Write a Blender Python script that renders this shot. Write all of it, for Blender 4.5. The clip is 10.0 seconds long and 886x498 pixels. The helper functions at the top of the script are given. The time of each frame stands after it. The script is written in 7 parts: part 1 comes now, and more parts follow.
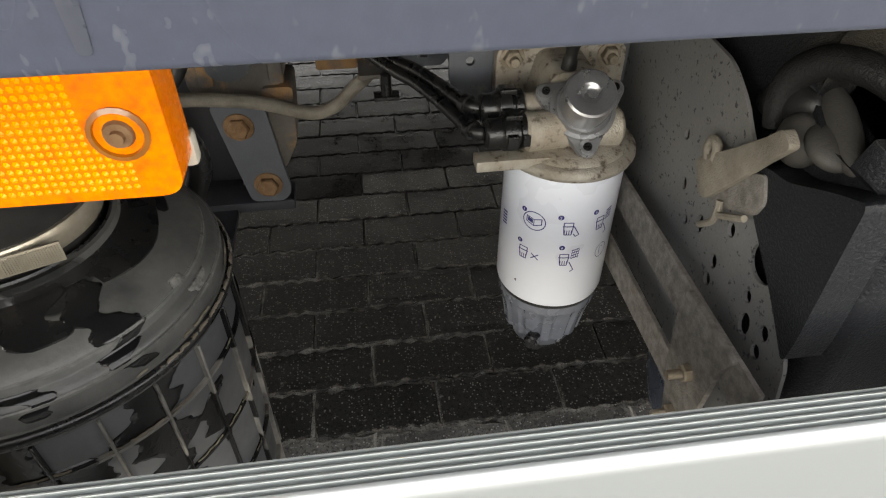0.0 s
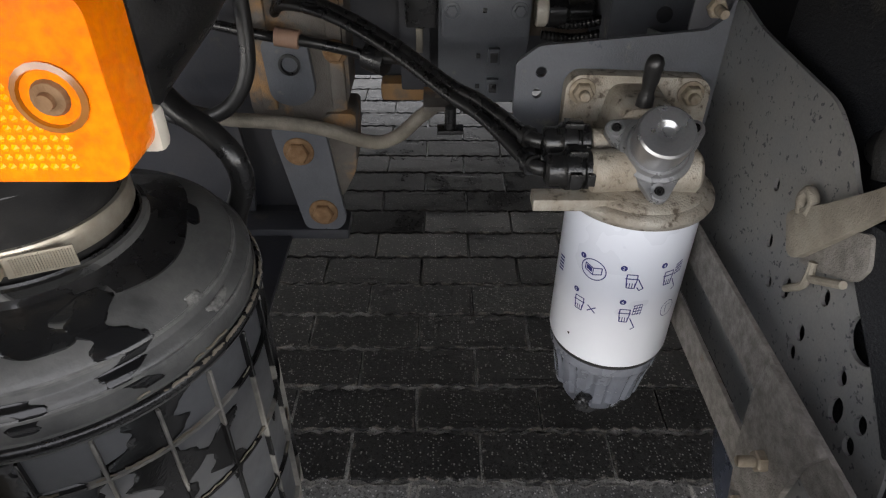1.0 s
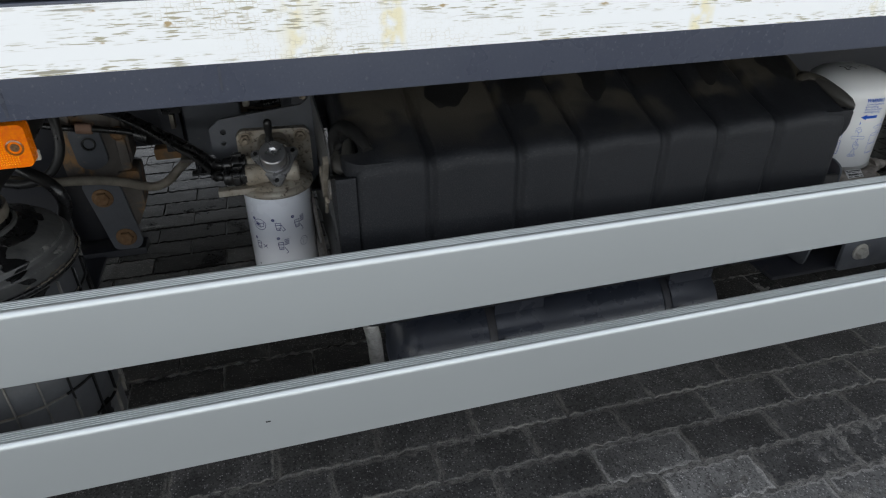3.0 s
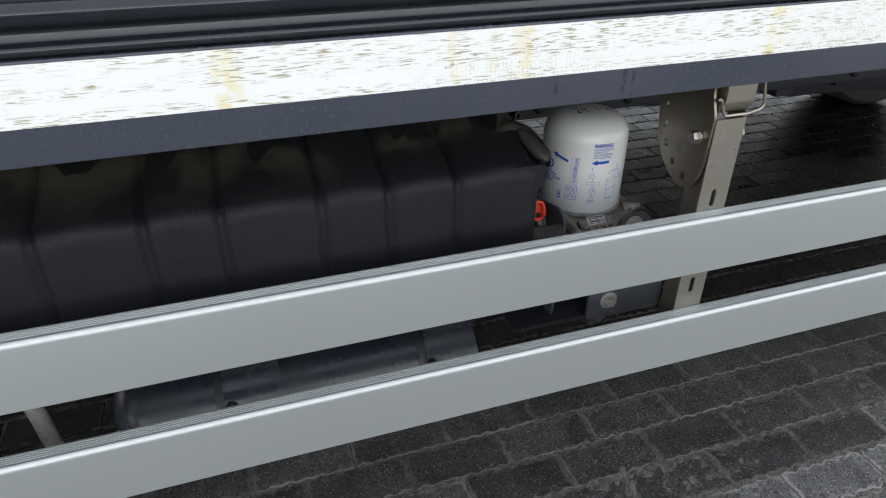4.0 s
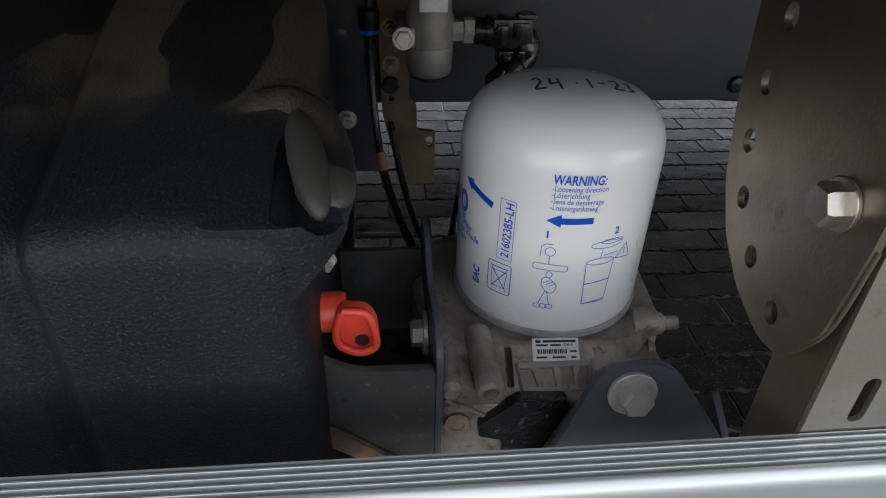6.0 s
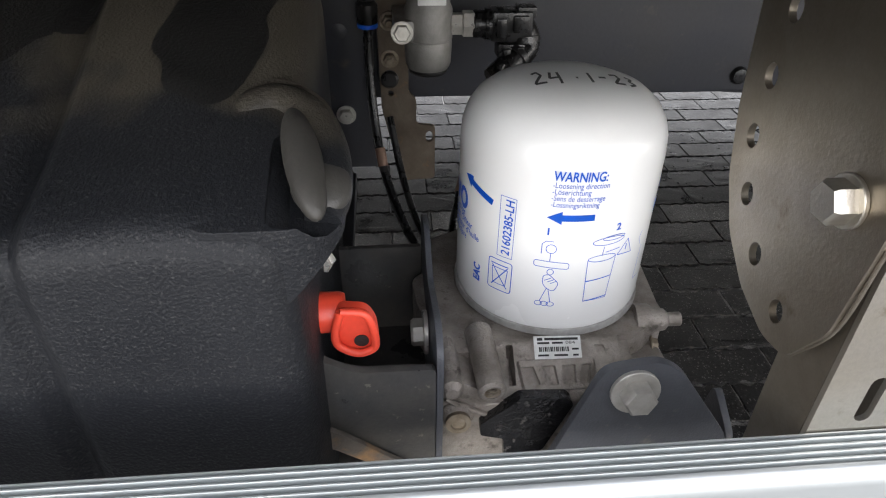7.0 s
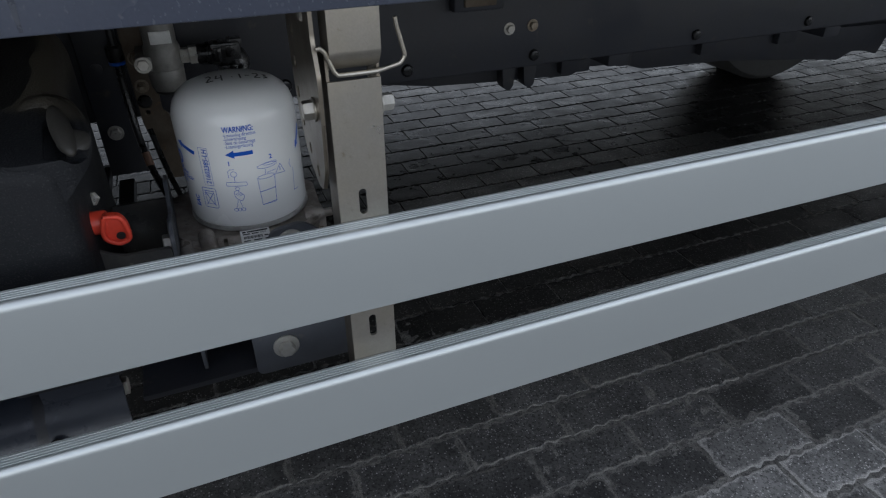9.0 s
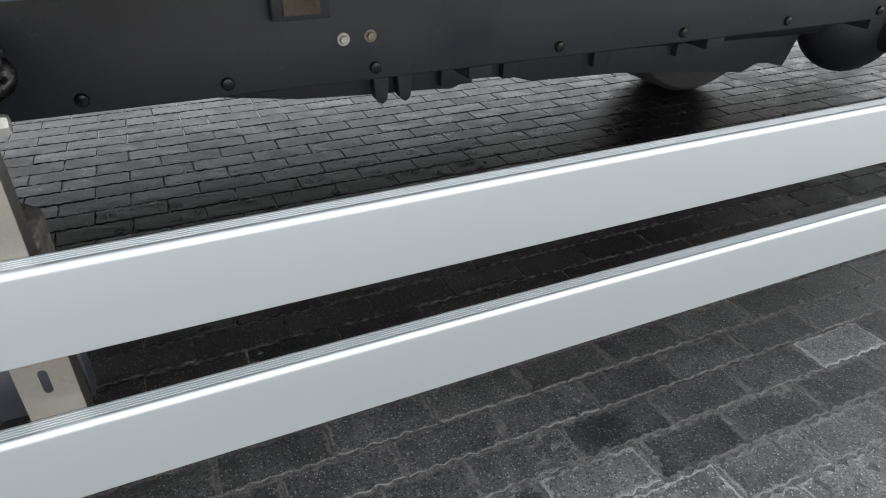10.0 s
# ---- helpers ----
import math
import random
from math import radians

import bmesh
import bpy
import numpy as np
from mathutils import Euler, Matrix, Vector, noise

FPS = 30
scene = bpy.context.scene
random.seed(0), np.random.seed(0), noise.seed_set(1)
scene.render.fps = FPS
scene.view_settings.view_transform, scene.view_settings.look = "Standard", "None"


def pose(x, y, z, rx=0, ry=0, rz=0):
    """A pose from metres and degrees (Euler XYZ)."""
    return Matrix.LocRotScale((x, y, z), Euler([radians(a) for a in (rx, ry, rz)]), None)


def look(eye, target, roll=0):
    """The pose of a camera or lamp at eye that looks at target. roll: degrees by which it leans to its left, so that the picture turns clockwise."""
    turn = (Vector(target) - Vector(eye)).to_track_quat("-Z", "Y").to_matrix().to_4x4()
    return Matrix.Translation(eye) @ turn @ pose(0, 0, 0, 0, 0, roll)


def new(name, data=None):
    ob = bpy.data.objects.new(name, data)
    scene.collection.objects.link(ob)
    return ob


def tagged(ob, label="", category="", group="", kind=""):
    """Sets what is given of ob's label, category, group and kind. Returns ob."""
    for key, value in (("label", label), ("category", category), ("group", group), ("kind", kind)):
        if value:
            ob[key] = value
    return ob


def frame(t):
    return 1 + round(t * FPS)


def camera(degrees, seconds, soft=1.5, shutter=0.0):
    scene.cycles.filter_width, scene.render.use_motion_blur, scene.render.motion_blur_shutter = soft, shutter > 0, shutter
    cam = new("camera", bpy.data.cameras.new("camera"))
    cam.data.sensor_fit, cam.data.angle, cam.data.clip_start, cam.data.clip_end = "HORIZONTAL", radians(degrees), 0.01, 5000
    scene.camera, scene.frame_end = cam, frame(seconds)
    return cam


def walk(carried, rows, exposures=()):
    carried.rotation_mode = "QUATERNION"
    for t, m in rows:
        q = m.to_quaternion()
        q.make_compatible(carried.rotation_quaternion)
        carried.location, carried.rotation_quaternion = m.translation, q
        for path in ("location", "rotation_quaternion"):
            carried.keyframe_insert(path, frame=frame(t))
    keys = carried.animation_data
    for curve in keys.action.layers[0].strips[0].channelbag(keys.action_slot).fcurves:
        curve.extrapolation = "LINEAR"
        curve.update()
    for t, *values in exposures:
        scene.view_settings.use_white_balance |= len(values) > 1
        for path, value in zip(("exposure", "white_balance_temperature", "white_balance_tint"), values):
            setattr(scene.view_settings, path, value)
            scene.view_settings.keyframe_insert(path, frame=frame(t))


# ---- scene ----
cam = camera(69.01, 10.0, soft=1.15, shutter=0.06)
PATH = [
    (0.0, (-0.0985, -0.1463, 0.9572), (0.0060, 0.6062, 0.3071), 0.11),
    (0.5, (-0.0819, -0.1092, 0.9466), (0.0086, 0.6345, 0.2842), 0.75),
    (1.0, (-0.0809, -0.1160, 0.9256), (-0.0742, 0.6869, 0.3296), 0.36),
    (1.2, (-0.0708, -0.1233, 0.9091), (-0.0807, 0.7155, 0.3647), 0.35),
    (1.5, (-0.0855, -0.1520, 0.9289), (-0.0789, 0.6971, 0.4008), -0.58),
    (2.0, (-0.1260, -0.3126, 1.0011), (-0.0058, 0.5547, 0.5181), -0.11),
    (2.5, (-0.0789, -0.4994, 1.0697), (0.1468, 0.3480, 0.5891), 0.09),
    (3.0, (0.0766, -0.6610, 1.1086), (0.3092, 0.1618, 0.5901), -0.07),
    (3.2, (0.1590, -0.6990, 1.1338), (0.3771, 0.1213, 0.6051), 0.02),
    (4.3, (0.6553, -0.6644, 1.1586), (0.9322, 0.1456, 0.6417), -0.08),
    (4.5, (0.7265, -0.6306, 1.1525), (0.9772, 0.1877, 0.6353), -0.05),
    (5.0, (0.9103, -0.4255, 1.0689), (1.0656, 0.4214, 0.5603), 0.30),
    (5.5, (0.9766, -0.2390, 0.9681), (1.0482, 0.5984, 0.4263), 1.38),
    (5.7, (0.9758, -0.1952, 0.9405), (1.0623, 0.6375, 0.3936), 2.03),
    (6.8, (0.9824, -0.1555, 0.9333), (1.0551, 0.6648, 0.3660), 0.62),
    (7.0, (0.9793, -0.1647, 0.9362), (1.0610, 0.6578, 0.3733), 1.07),
    (7.2, (0.9752, -0.1756, 0.9432), (1.0606, 0.6466, 0.3821), 1.13),
    (7.5, (0.9700, -0.1985, 0.9661), (1.0519, 0.6392, 0.4261), 0.76),
    (8.0, (0.9652, -0.3032, 1.0201), (1.1106, 0.5361, 0.4961), 0.06),
    (8.5, (0.9546, -0.4602, 1.0706), (1.2409, 0.3388, 0.5418), -0.11),
    (9.0, (1.0532, -0.5464, 1.0205), (1.3749, 0.2375, 0.4894), -0.27),
    (9.5, (1.1949, -0.5652, 0.9285), (1.5391, 0.2252, 0.4218), 0.75),
    (10.0, (1.3613, -0.5726, 1.0002), (1.7150, 0.2052, 0.4806), 0.52),
]
EXPOSURES = [(0.0, 2.6, 7200, 11), (0.5, 2.75, 7200, 12), (1.0, 2.6, 6700, 14), (1.5, 3.65, 6500, 14), (2.0, 2.5, 6250, 11), (2.5, 1.35, 6300, 10), (3.0, 1.2, 6300, 10), (4.5, 1.45, 6450, 10), (5.0, 1.45, 6450, 10),
             (5.5, 1.25, 6350, 12), (7.0, 2.65, 6600, 14), (7.5, 2.8, 7000, 13), (8.0, 1.7, 6150, 10), (8.5, 0.8, 6600, 11), (9.0, 0.80, 5950, 11), (9.5, 1.85, 6300, 11), (10.0, 1.95, 6450, 11)]
walk(cam, [(t, look(eye, target, roll)) for t, eye, target, roll in PATH], EXPOSURES)

# ---- daylight: hazy sun over the far side of the truck, open sky over the near side ----
SUN_EL, SUN_AZ = radians(56), radians(12)
world = bpy.data.worlds.new("sky")
world.use_nodes = True
scene.world = world
wn = world.node_tree.nodes
sky = wn.new("ShaderNodeTexSky")
sky.sky_type, sky.sun_disc = "NISHITA", False
sky.sun_elevation, sky.sun_rotation = SUN_EL, SUN_AZ
sky.air_density, sky.dust_density, sky.ozone_density = 1.6, 0.3, 1.0
soft_sky = wn.new("ShaderNodeHueSaturation")
soft_sky.inputs["Saturation"].default_value = 0.20
world.node_tree.links.new(sky.outputs[0], soft_sky.inputs["Color"])
world.node_tree.links.new(soft_sky.outputs[0], wn["Background"].inputs[0])
wn["Background"].inputs[1].default_value = 0.15
sun = new("sun", bpy.data.lights.new("sun", "SUN"))
sun.data.energy, sun.data.angle, sun.data.color = 1.4, radians(22), (1.0, 0.985, 0.965)
sun_dir = Vector((math.sin(SUN_AZ) * math.cos(SUN_EL), math.cos(SUN_AZ) * math.cos(SUN_EL), math.sin(SUN_EL)))
sun.matrix_basis = look(sun_dir * 20, (0, 0, 0))


# ---- materials ----
def material(name, color, rough=0.5, metal=0.0, tint=None, amount=0.5, scale=30.0, fine=220.0, bump=0.15, contrast=0.35,
             rough_var=0.15, spots=None, spot_scale=18.0, spot_at=0.62, spot_soft=0.06, spot_rough=None, spot_detail=6.0, coat=0.0, vary=0.0, spec=0.5, stretch=(1, 1, 1), dust=None, dust_z=(0, 1), spot_stretch=None):
    """A node material: base colour broken up by two scales of noise, an optional layer of stains, uneven gloss and fine relief."""
    m = bpy.data.materials.new(name)
    m.use_nodes = True
    nt = m.node_tree
    n, link = nt.nodes, nt.links.new
    b = n["Principled BSDF"]
    coord = n.new("ShaderNodeTexCoord")
    mapping = n.new("ShaderNodeMapping")
    mapping.inputs["Scale"].default_value = stretch
    link(coord.outputs["Object"], mapping.inputs[0])

    mapping2 = n.new("ShaderNodeMapping")
    mapping2.inputs["Scale"].default_value = spot_stretch or stretch
    link(coord.outputs["Object"], mapping2.inputs[0])

    def noise_tex(sc, detail, rough_, by=mapping):
        t = n.new("ShaderNodeTexNoise")
        t.inputs["Scale"].default_value, t.inputs["Detail"].default_value, t.inputs["Roughness"].default_value = sc, detail, rough_
        link(by.outputs[0], t.inputs["Vector"])
        return t

    def remap(src, lo, hi, a, z):
        r = n.new("ShaderNodeMapRange")
        for i, v in enumerate((lo, hi, a, z), 1):
            r.inputs[i].default_value = v
        link(src, r.inputs[0])
        return r.outputs[0]

    def mix(fac, a, z):
        x = n.new("ShaderNodeMix")
        x.data_type = "RGBA"
        for sock, v in ((x.inputs[0], fac), (x.inputs[6], a), (x.inputs[7], z)):
            if hasattr(v, "links"):
                link(v, sock)
            else:
                sock.default_value = v
        return x.outputs[2]

    big, small = noise_tex(scale, 5, 0.6), noise_tex(fine, 3, 0.6)
    tint = tint or tuple(c * 0.6 for c in color)
    col = mix(remap(big.outputs[0], 0.5 - contrast / 2, 0.5 + contrast / 2, 0, amount), (*color, 1), (*tint, 1))
    col = mix(remap(small.outputs[0], 0.35, 0.75, 0, 0.25), col, (*[c * 0.55 for c in color], 1))
    ro = remap(big.outputs[0], 0.3, 0.7, max(0.02, rough - rough_var), min(1, rough + rough_var))
    if spots:
        st = noise_tex(spot_scale, spot_detail, 0.6, mapping2)
        f = remap(st.outputs[0], spot_at - spot_soft, spot_at + spot_soft, 0, 1)
        col = mix(f, col, (*spots, 1))
        if spot_rough is not None:
            x = n.new("ShaderNodeMix")
            link(f, x.inputs[0])
            link(ro, x.inputs[2])
            x.inputs[3].default_value = spot_rough
            ro = x.outputs[0]
    if dust:
        sep = n.new("ShaderNodeSeparateXYZ")
        link(coord.outputs["Object"], sep.inputs[0])
        patchy = noise_tex(7, 3, 0.55)
        both = n.new("ShaderNodeMath")
        both.operation = "MULTIPLY"
        link(remap(sep.outputs[2], dust_z[0], dust_z[1], 0, 1), both.inputs[0])
        link(remap(patchy.outputs[0], 0.47, 0.53, 0.04, 0.9), both.inputs[1])
        col = mix(both.outputs[0], col, (*dust, 1))
    if vary:
        info = n.new("ShaderNodeObjectInfo")
        geo = n.new("ShaderNodeNewGeometry")
        add = n.new("ShaderNodeMath")
        add.operation = "ADD"
        link(info.outputs["Random"], add.inputs[0])
        link(geo.outputs["Random Per Island"], add.inputs[1])
        fr = n.new("ShaderNodeMath")
        fr.operation = "FRACT"
        link(add.outputs[0], fr.inputs[0])
        hsv = n.new("ShaderNodeHueSaturation")
        link(remap(fr.outputs[0], 0, 1, 1 - vary, 1 + vary), hsv.inputs["Value"])
        link(col, hsv.inputs["Color"])
        col = hsv.outputs[0]
    link(col, b.inputs["Base Color"])
    link(ro, b.inputs["Roughness"])
    b.inputs["Metallic"].default_value = metal
    b.inputs["Specular IOR Level"].default_value = spec
    b.inputs["Coat Weight"].default_value = coat
    b.inputs["Coat Roughness"].default_value = 0.12
    if bump:
        bp = n.new("ShaderNodeBump")
        bp.inputs["Strength"].default_value = bump
        bp.inputs["Distance"].default_value = 0.002
        link(small.outputs[0], bp.inputs["Height"])
        link(bp.outputs[0], b.inputs["Normal"])
    return m


ALU = material("anodised_aluminium", (0.60, 0.632, 0.632), 0.40, 0.7, (0.58, 0.612, 0.615), 0.25, 1.2, 2, 0.0, contrast=0.9, rough_var=0.02, stretch=(0.3, 1, 1))
GALV = material("dull_zinc_plated_steel", (0.56, 0.53, 0.475), 0.33, 0.9, (0.43, 0.385, 0.31), 0.8, 14, 500, 0.10, contrast=0.3, rough_var=0.1, spots=(0.30, 0.25, 0.18), spot_scale=45, spot_at=0.70)
# GALV darkened for plates in shade under the body: shade in the colour.
GALV_SHADE = material("shade_browned_zinc_steel", (0.33, 0.295, 0.245), 0.36, 0.9, (0.22, 0.185, 0.14), 0.8, 12, 500, 0.10, contrast=0.3, rough_var=0.1, spots=(0.17, 0.13, 0.09), spot_scale=40, spot_at=0.70)
ZINC = material("bright_zinc_bolt", (0.56, 0.545, 0.50), 0.40, 0.4, (0.40, 0.375, 0.33), 0.6, 90, 400, 0.15)
DULL_BOLT = material("weathered_bolt", (0.36, 0.31, 0.24), 0.6, 0.4, (0.20, 0.15, 0.10), 0.8, 120, 400, 0.3)
RUST_BOLT = material("rusty_bolt", (0.27, 0.16, 0.08), 0.75, 0.2, (0.15, 0.075, 0.03), 0.8, 90, 300, 0.4)
SKIRT = material("dark_blue_grey_paint", (0.053, 0.060, 0.085), 0.28, 0.0, (0.060, 0.067, 0.090), 0.5, 6, 300, 0.08, contrast=0.6, spots=(0.084, 0.090, 0.110), spot_scale=300, spot_at=0.66, spot_soft=0.04, spot_detail=2, coat=0.3, spot_rough=0.5, spot_stretch=(1, 1, 0.6))
PANEL = material("dark_blue_box_panel", (0.026, 0.033, 0.050), 0.3, 0.0, (0.034, 0.043, 0.063), 0.6, 12, 90, 0.08, spots=(0.10, 0.12, 0.15), spot_scale=55, spot_at=0.70, spot_soft=0.02, coat=0.2, stretch=(1, 1, 0.22))
MOULDING = material("glossy_dark_moulding", (0.012, 0.014, 0.020), 0.22, 0.0, (0.018, 0.021, 0.029), 0.5, 20, 120, 0.03, coat=0.3)
TAPE = bpy.data.materials.new("white_reflective_tape")
TAPE.use_nodes = True


def tape_nodes(nt):
    """White film of small cells whose edges have taken dirt in patches, with yellowed upright marks and long scratches."""
    n, link = nt.nodes, nt.links.new
    b = n["Principled BSDF"]
    coord = n.new("ShaderNodeTexCoord")

    def mapped(scale):
        m = n.new("ShaderNodeMapping")
        m.inputs["Scale"].default_value = scale
        link(coord.outputs["Object"], m.inputs[0])
        return m.outputs[0]

    def noise_at(scale, size, detail=4):
        t = n.new("ShaderNodeTexNoise")
        t.inputs["Scale"].default_value, t.inputs["Detail"].default_value = size, detail
        link(mapped(scale), t.inputs["Vector"])
        return t.outputs[0]

    def ramp(src, lo, hi, a=0.0, z=1.0):
        r = n.new("ShaderNodeMapRange")
        for i, v in enumerate((lo, hi, a, z), 1):
            r.inputs[i].default_value = v
        link(src, r.inputs[0])
        return r.outputs[0]

    def calc(op, a, c):
        m = n.new("ShaderNodeMath")
        m.operation = op
        link(a, m.inputs[0])
        link(c, m.inputs[1])
        return m.outputs[0]

    def mix(fac, a, z):
        x = n.new("ShaderNodeMix")
        x.data_type = "RGBA"
        link(fac, x.inputs[0])
        for sock, v in ((x.inputs[6], a), (x.inputs[7], z)):
            if hasattr(v, "links"):
                link(v, sock)
            else:
                sock.default_value = v
        return x.outputs[2]

    cell = n.new("ShaderNodeTexVoronoi")
    cell.feature = "DISTANCE_TO_EDGE"
    cell.inputs["Scale"].default_value, cell.inputs["Randomness"].default_value = 270, 0.5
    link(mapped((0.8, 0, 1)), cell.inputs["Vector"])
    edge = ramp(cell.outputs["Distance"], 0.01, 0.09, 1, 0)
    patch = ramp(noise_at((1, 0, 3), 3.2), 0.48, 0.62)
    speck = ramp(noise_at((0.5, 0, 1), 150, 2), 0.40, 0.56)
    dirt = calc("MULTIPLY", calc("MULTIPLY", edge, patch), speck)
    scratch = ramp(noise_at((0.06, 0, 1), 130, 3), 0.66, 0.71)
    streaky = calc("MULTIPLY", scratch, ramp(noise_at((1, 0, 1), 5), 0.48, 0.56))
    # fine dashes of dirt in two long bands, with a clean band between them
    part_xyz = n.new("ShaderNodeSeparateXYZ")
    link(coord.outputs["Object"], part_xyz.inputs[0])
    off = n.new("ShaderNodeMath")
    off.operation, off.inputs[1].default_value = "SUBTRACT", 0.9705
    link(part_xyz.outputs[2], off.inputs[0])
    away = n.new("ShaderNodeMath")
    away.operation = "ABSOLUTE"
    link(off.outputs[0], away.inputs[0])
    band = calc("MULTIPLY", ramp(away.outputs[0], 0.0045, 0.0075), ramp(noise_at((1, 0, 4), 6, 3), 0.40, 0.52))
    dash = calc("MULTIPLY", ramp(noise_at((0.075, 0, 1), 660, 2), 0.555, 0.61), band)
    mark = calc("MULTIPLY", ramp(noise_at((1, 0, 0.03), 16, 2), 0.62, 0.70), ramp(noise_at((1, 0, 1), 60), 0.40, 0.55))
    col = mix(mark, (0.97, 0.97, 0.95, 1), (0.92, 0.84, 0.58, 1))
    col = mix(ramp(noise_at((1, 0, 2), 30), 0.69, 0.73), col, (0.45, 0.33, 0.16, 1))
    col = mix(streaky, col, (0.36, 0.34, 0.27, 1))
    col = mix(dash, col, (0.44, 0.40, 0.27, 1))
    col = mix(dirt, col, (0.56, 0.49, 0.34, 1))
    link(col, b.inputs["Base Color"])
    b.inputs["Roughness"].default_value = 0.35
    b.inputs["Coat Weight"].default_value = 0.3


tape_nodes(TAPE.node_tree)
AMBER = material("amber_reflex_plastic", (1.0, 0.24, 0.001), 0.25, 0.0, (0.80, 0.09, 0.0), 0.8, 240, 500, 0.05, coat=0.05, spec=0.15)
AMBER_GLOW = material("amber_glow_plastic", (1.0, 0.56, 0.004), 0.2, 0.0, (1.0, 0.46, 0.0), 0.7, 240, 500, 0.05, coat=0.05, spec=0.2)
AMBER_MID = material("amber_glow_base", (0.95, 0.40, 0.002), 0.25, 0.0, (0.85, 0.30, 0.0), 0.8, 160, 500, 0.05, spec=0.2)
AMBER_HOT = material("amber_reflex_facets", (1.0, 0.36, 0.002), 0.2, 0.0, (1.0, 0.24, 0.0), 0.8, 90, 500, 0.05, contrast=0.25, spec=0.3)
# Emission stands in for light the reflex lens throws back; the lamp is unlit.
for m_, glow_, hue_ in ((AMBER, 0.018, 0.30), (AMBER_GLOW, 0.34, 0.50), (AMBER_MID, 0.09, 0.36), (AMBER_HOT, 0.055, 0.33)):
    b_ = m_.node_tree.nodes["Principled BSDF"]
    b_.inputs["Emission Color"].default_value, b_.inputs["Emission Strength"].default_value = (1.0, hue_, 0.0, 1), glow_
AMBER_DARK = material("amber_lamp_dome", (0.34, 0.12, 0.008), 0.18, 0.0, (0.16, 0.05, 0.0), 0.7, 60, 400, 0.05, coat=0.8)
WHITE_PLASTIC = material("aged_white_plastic", (0.62, 0.58, 0.50), 0.5, 0.0, (0.45, 0.40, 0.32), 0.5, 40)
BLACK_PLASTIC = material("black_plastic", (0.008, 0.008, 0.0085), 0.28, 0.0, (0.020, 0.019, 0.018), 0.5, 40, 500, 0.12)
BLACK_RUBBER = material("black_rubber_hose", (0.010, 0.010, 0.0105), 0.38, 0.0, (0.030, 0.028, 0.026), 0.6, 30, 500, 0.15)
AC_BODY = material("grey_black_housing_plastic", (0.110, 0.113, 0.118), 0.5, 0.0, (0.060, 0.061, 0.064), 0.8, 14, 160, 0.10, contrast=0.4,
                   spots=(0.007, 0.007, 0.008), spot_scale=11, spot_at=0.62, spot_soft=0.010, spot_rough=0.18, spot_detail=2)
AC_LID = material("wet_dark_lid_plastic", (0.060, 0.060, 0.059), 0.46, 0.0, (0.118, 0.116, 0.110), 0.9, 24, 110, 0.35, contrast=0.3,
                  spots=(0.014, 0.014, 0.014), spot_scale=8, spot_at=0.60, spot_soft=0.010, spot_rough=0.16, spot_detail=2.5)
AC_RIB = material("dusty_rib_plastic", (0.23, 0.218, 0.195), 0.6, 0.0, (0.08, 0.078, 0.074), 0.9, 30, 300, 0.2, contrast=0.3,
                  spots=(0.008, 0.008, 0.008), spot_scale=14, spot_at=0.50, spot_soft=0.01, spot_rough=0.12, spot_detail=1.2)
SCUFF = material("pale_scuffed_plastic", (0.20, 0.195, 0.18), 0.7, 0.0, (0.07, 0.069, 0.066), 0.9, 160, 500, 0.4, contrast=0.2)
OIL = material("wet_black_oil", (0.007, 0.007, 0.0075), 0.2, 0.0, (0.016, 0.016, 0.016), 0.5, 40, 500, 0.08)
# Paler than the lid: the beads' highlight lines are put into the colour.
WORN_HIGHLIGHT = material("worn_edge_highlight", (0.15, 0.147, 0.138), 0.36, 0.0, (0.055, 0.055, 0.054), 0.9, 60, 400, 0.1, contrast=0.25)
WET_BLACK = material("wet_black_cover", (0.008, 0.008, 0.009), 0.2, 0.0, (0.03, 0.03, 0.032), 0.6, 50, 260, 0.9, spots=(0.10, 0.095, 0.09), spot_scale=150, spot_at=0.64, spot_soft=0.03)
DIRT_LINE = material("dried_mud", (0.21, 0.18, 0.14), 0.9, 0.0, (0.11, 0.095, 0.07), 0.8, 70, 300, 0.4)
STEEL_BAND = material("worn_steel_band", (0.42, 0.38, 0.31), 0.4, 0.6, (0.24, 0.20, 0.15), 0.7, 60, 300, 0.1)
WHITE_CAN = material("white_enamel", (0.86, 0.88, 0.93), 0.3, 0.0, (0.84, 0.86, 0.91), 0.3, 4, 2, 0.0, contrast=0.8, coat=0.3, rough_var=0.04)
CREAM_CAN = material("white_enamel_dusty", (0.90, 0.90, 0.885), 0.25, 0.0, (0.88, 0.875, 0.85), 0.3, 4, 2, 0.0, contrast=0.8, coat=0.35, rough_var=0.04)
BLUE_INK = material("blue_print", (0.003, 0.10, 0.60), 0.4, 0.0, bump=0)
NAVY_INK = material("navy_print", (0.03, 0.035, 0.20), 0.4, 0.0, bump=0)
BLACK_INK = material("black_marker", (0.012, 0.012, 0.012), 0.5, 0.0, bump=0)
CAST = material("dirty_cast_aluminium", (0.44, 0.405, 0.345), 0.55, 0.2, (0.25, 0.205, 0.15), 0.85, 30, 550, 0.5, contrast=0.3, spots=(0.09, 0.07, 0.05), spot_scale=120, spot_at=0.61)
CAST_DARK = material("brown_grey_cast_alloy", (0.42, 0.378, 0.336), 0.42, 0.3, (0.20, 0.175, 0.15), 0.85, 40, 600, 0.6, contrast=0.28, spots=(0.11, 0.095, 0.08), spot_scale=70, spot_at=0.64)
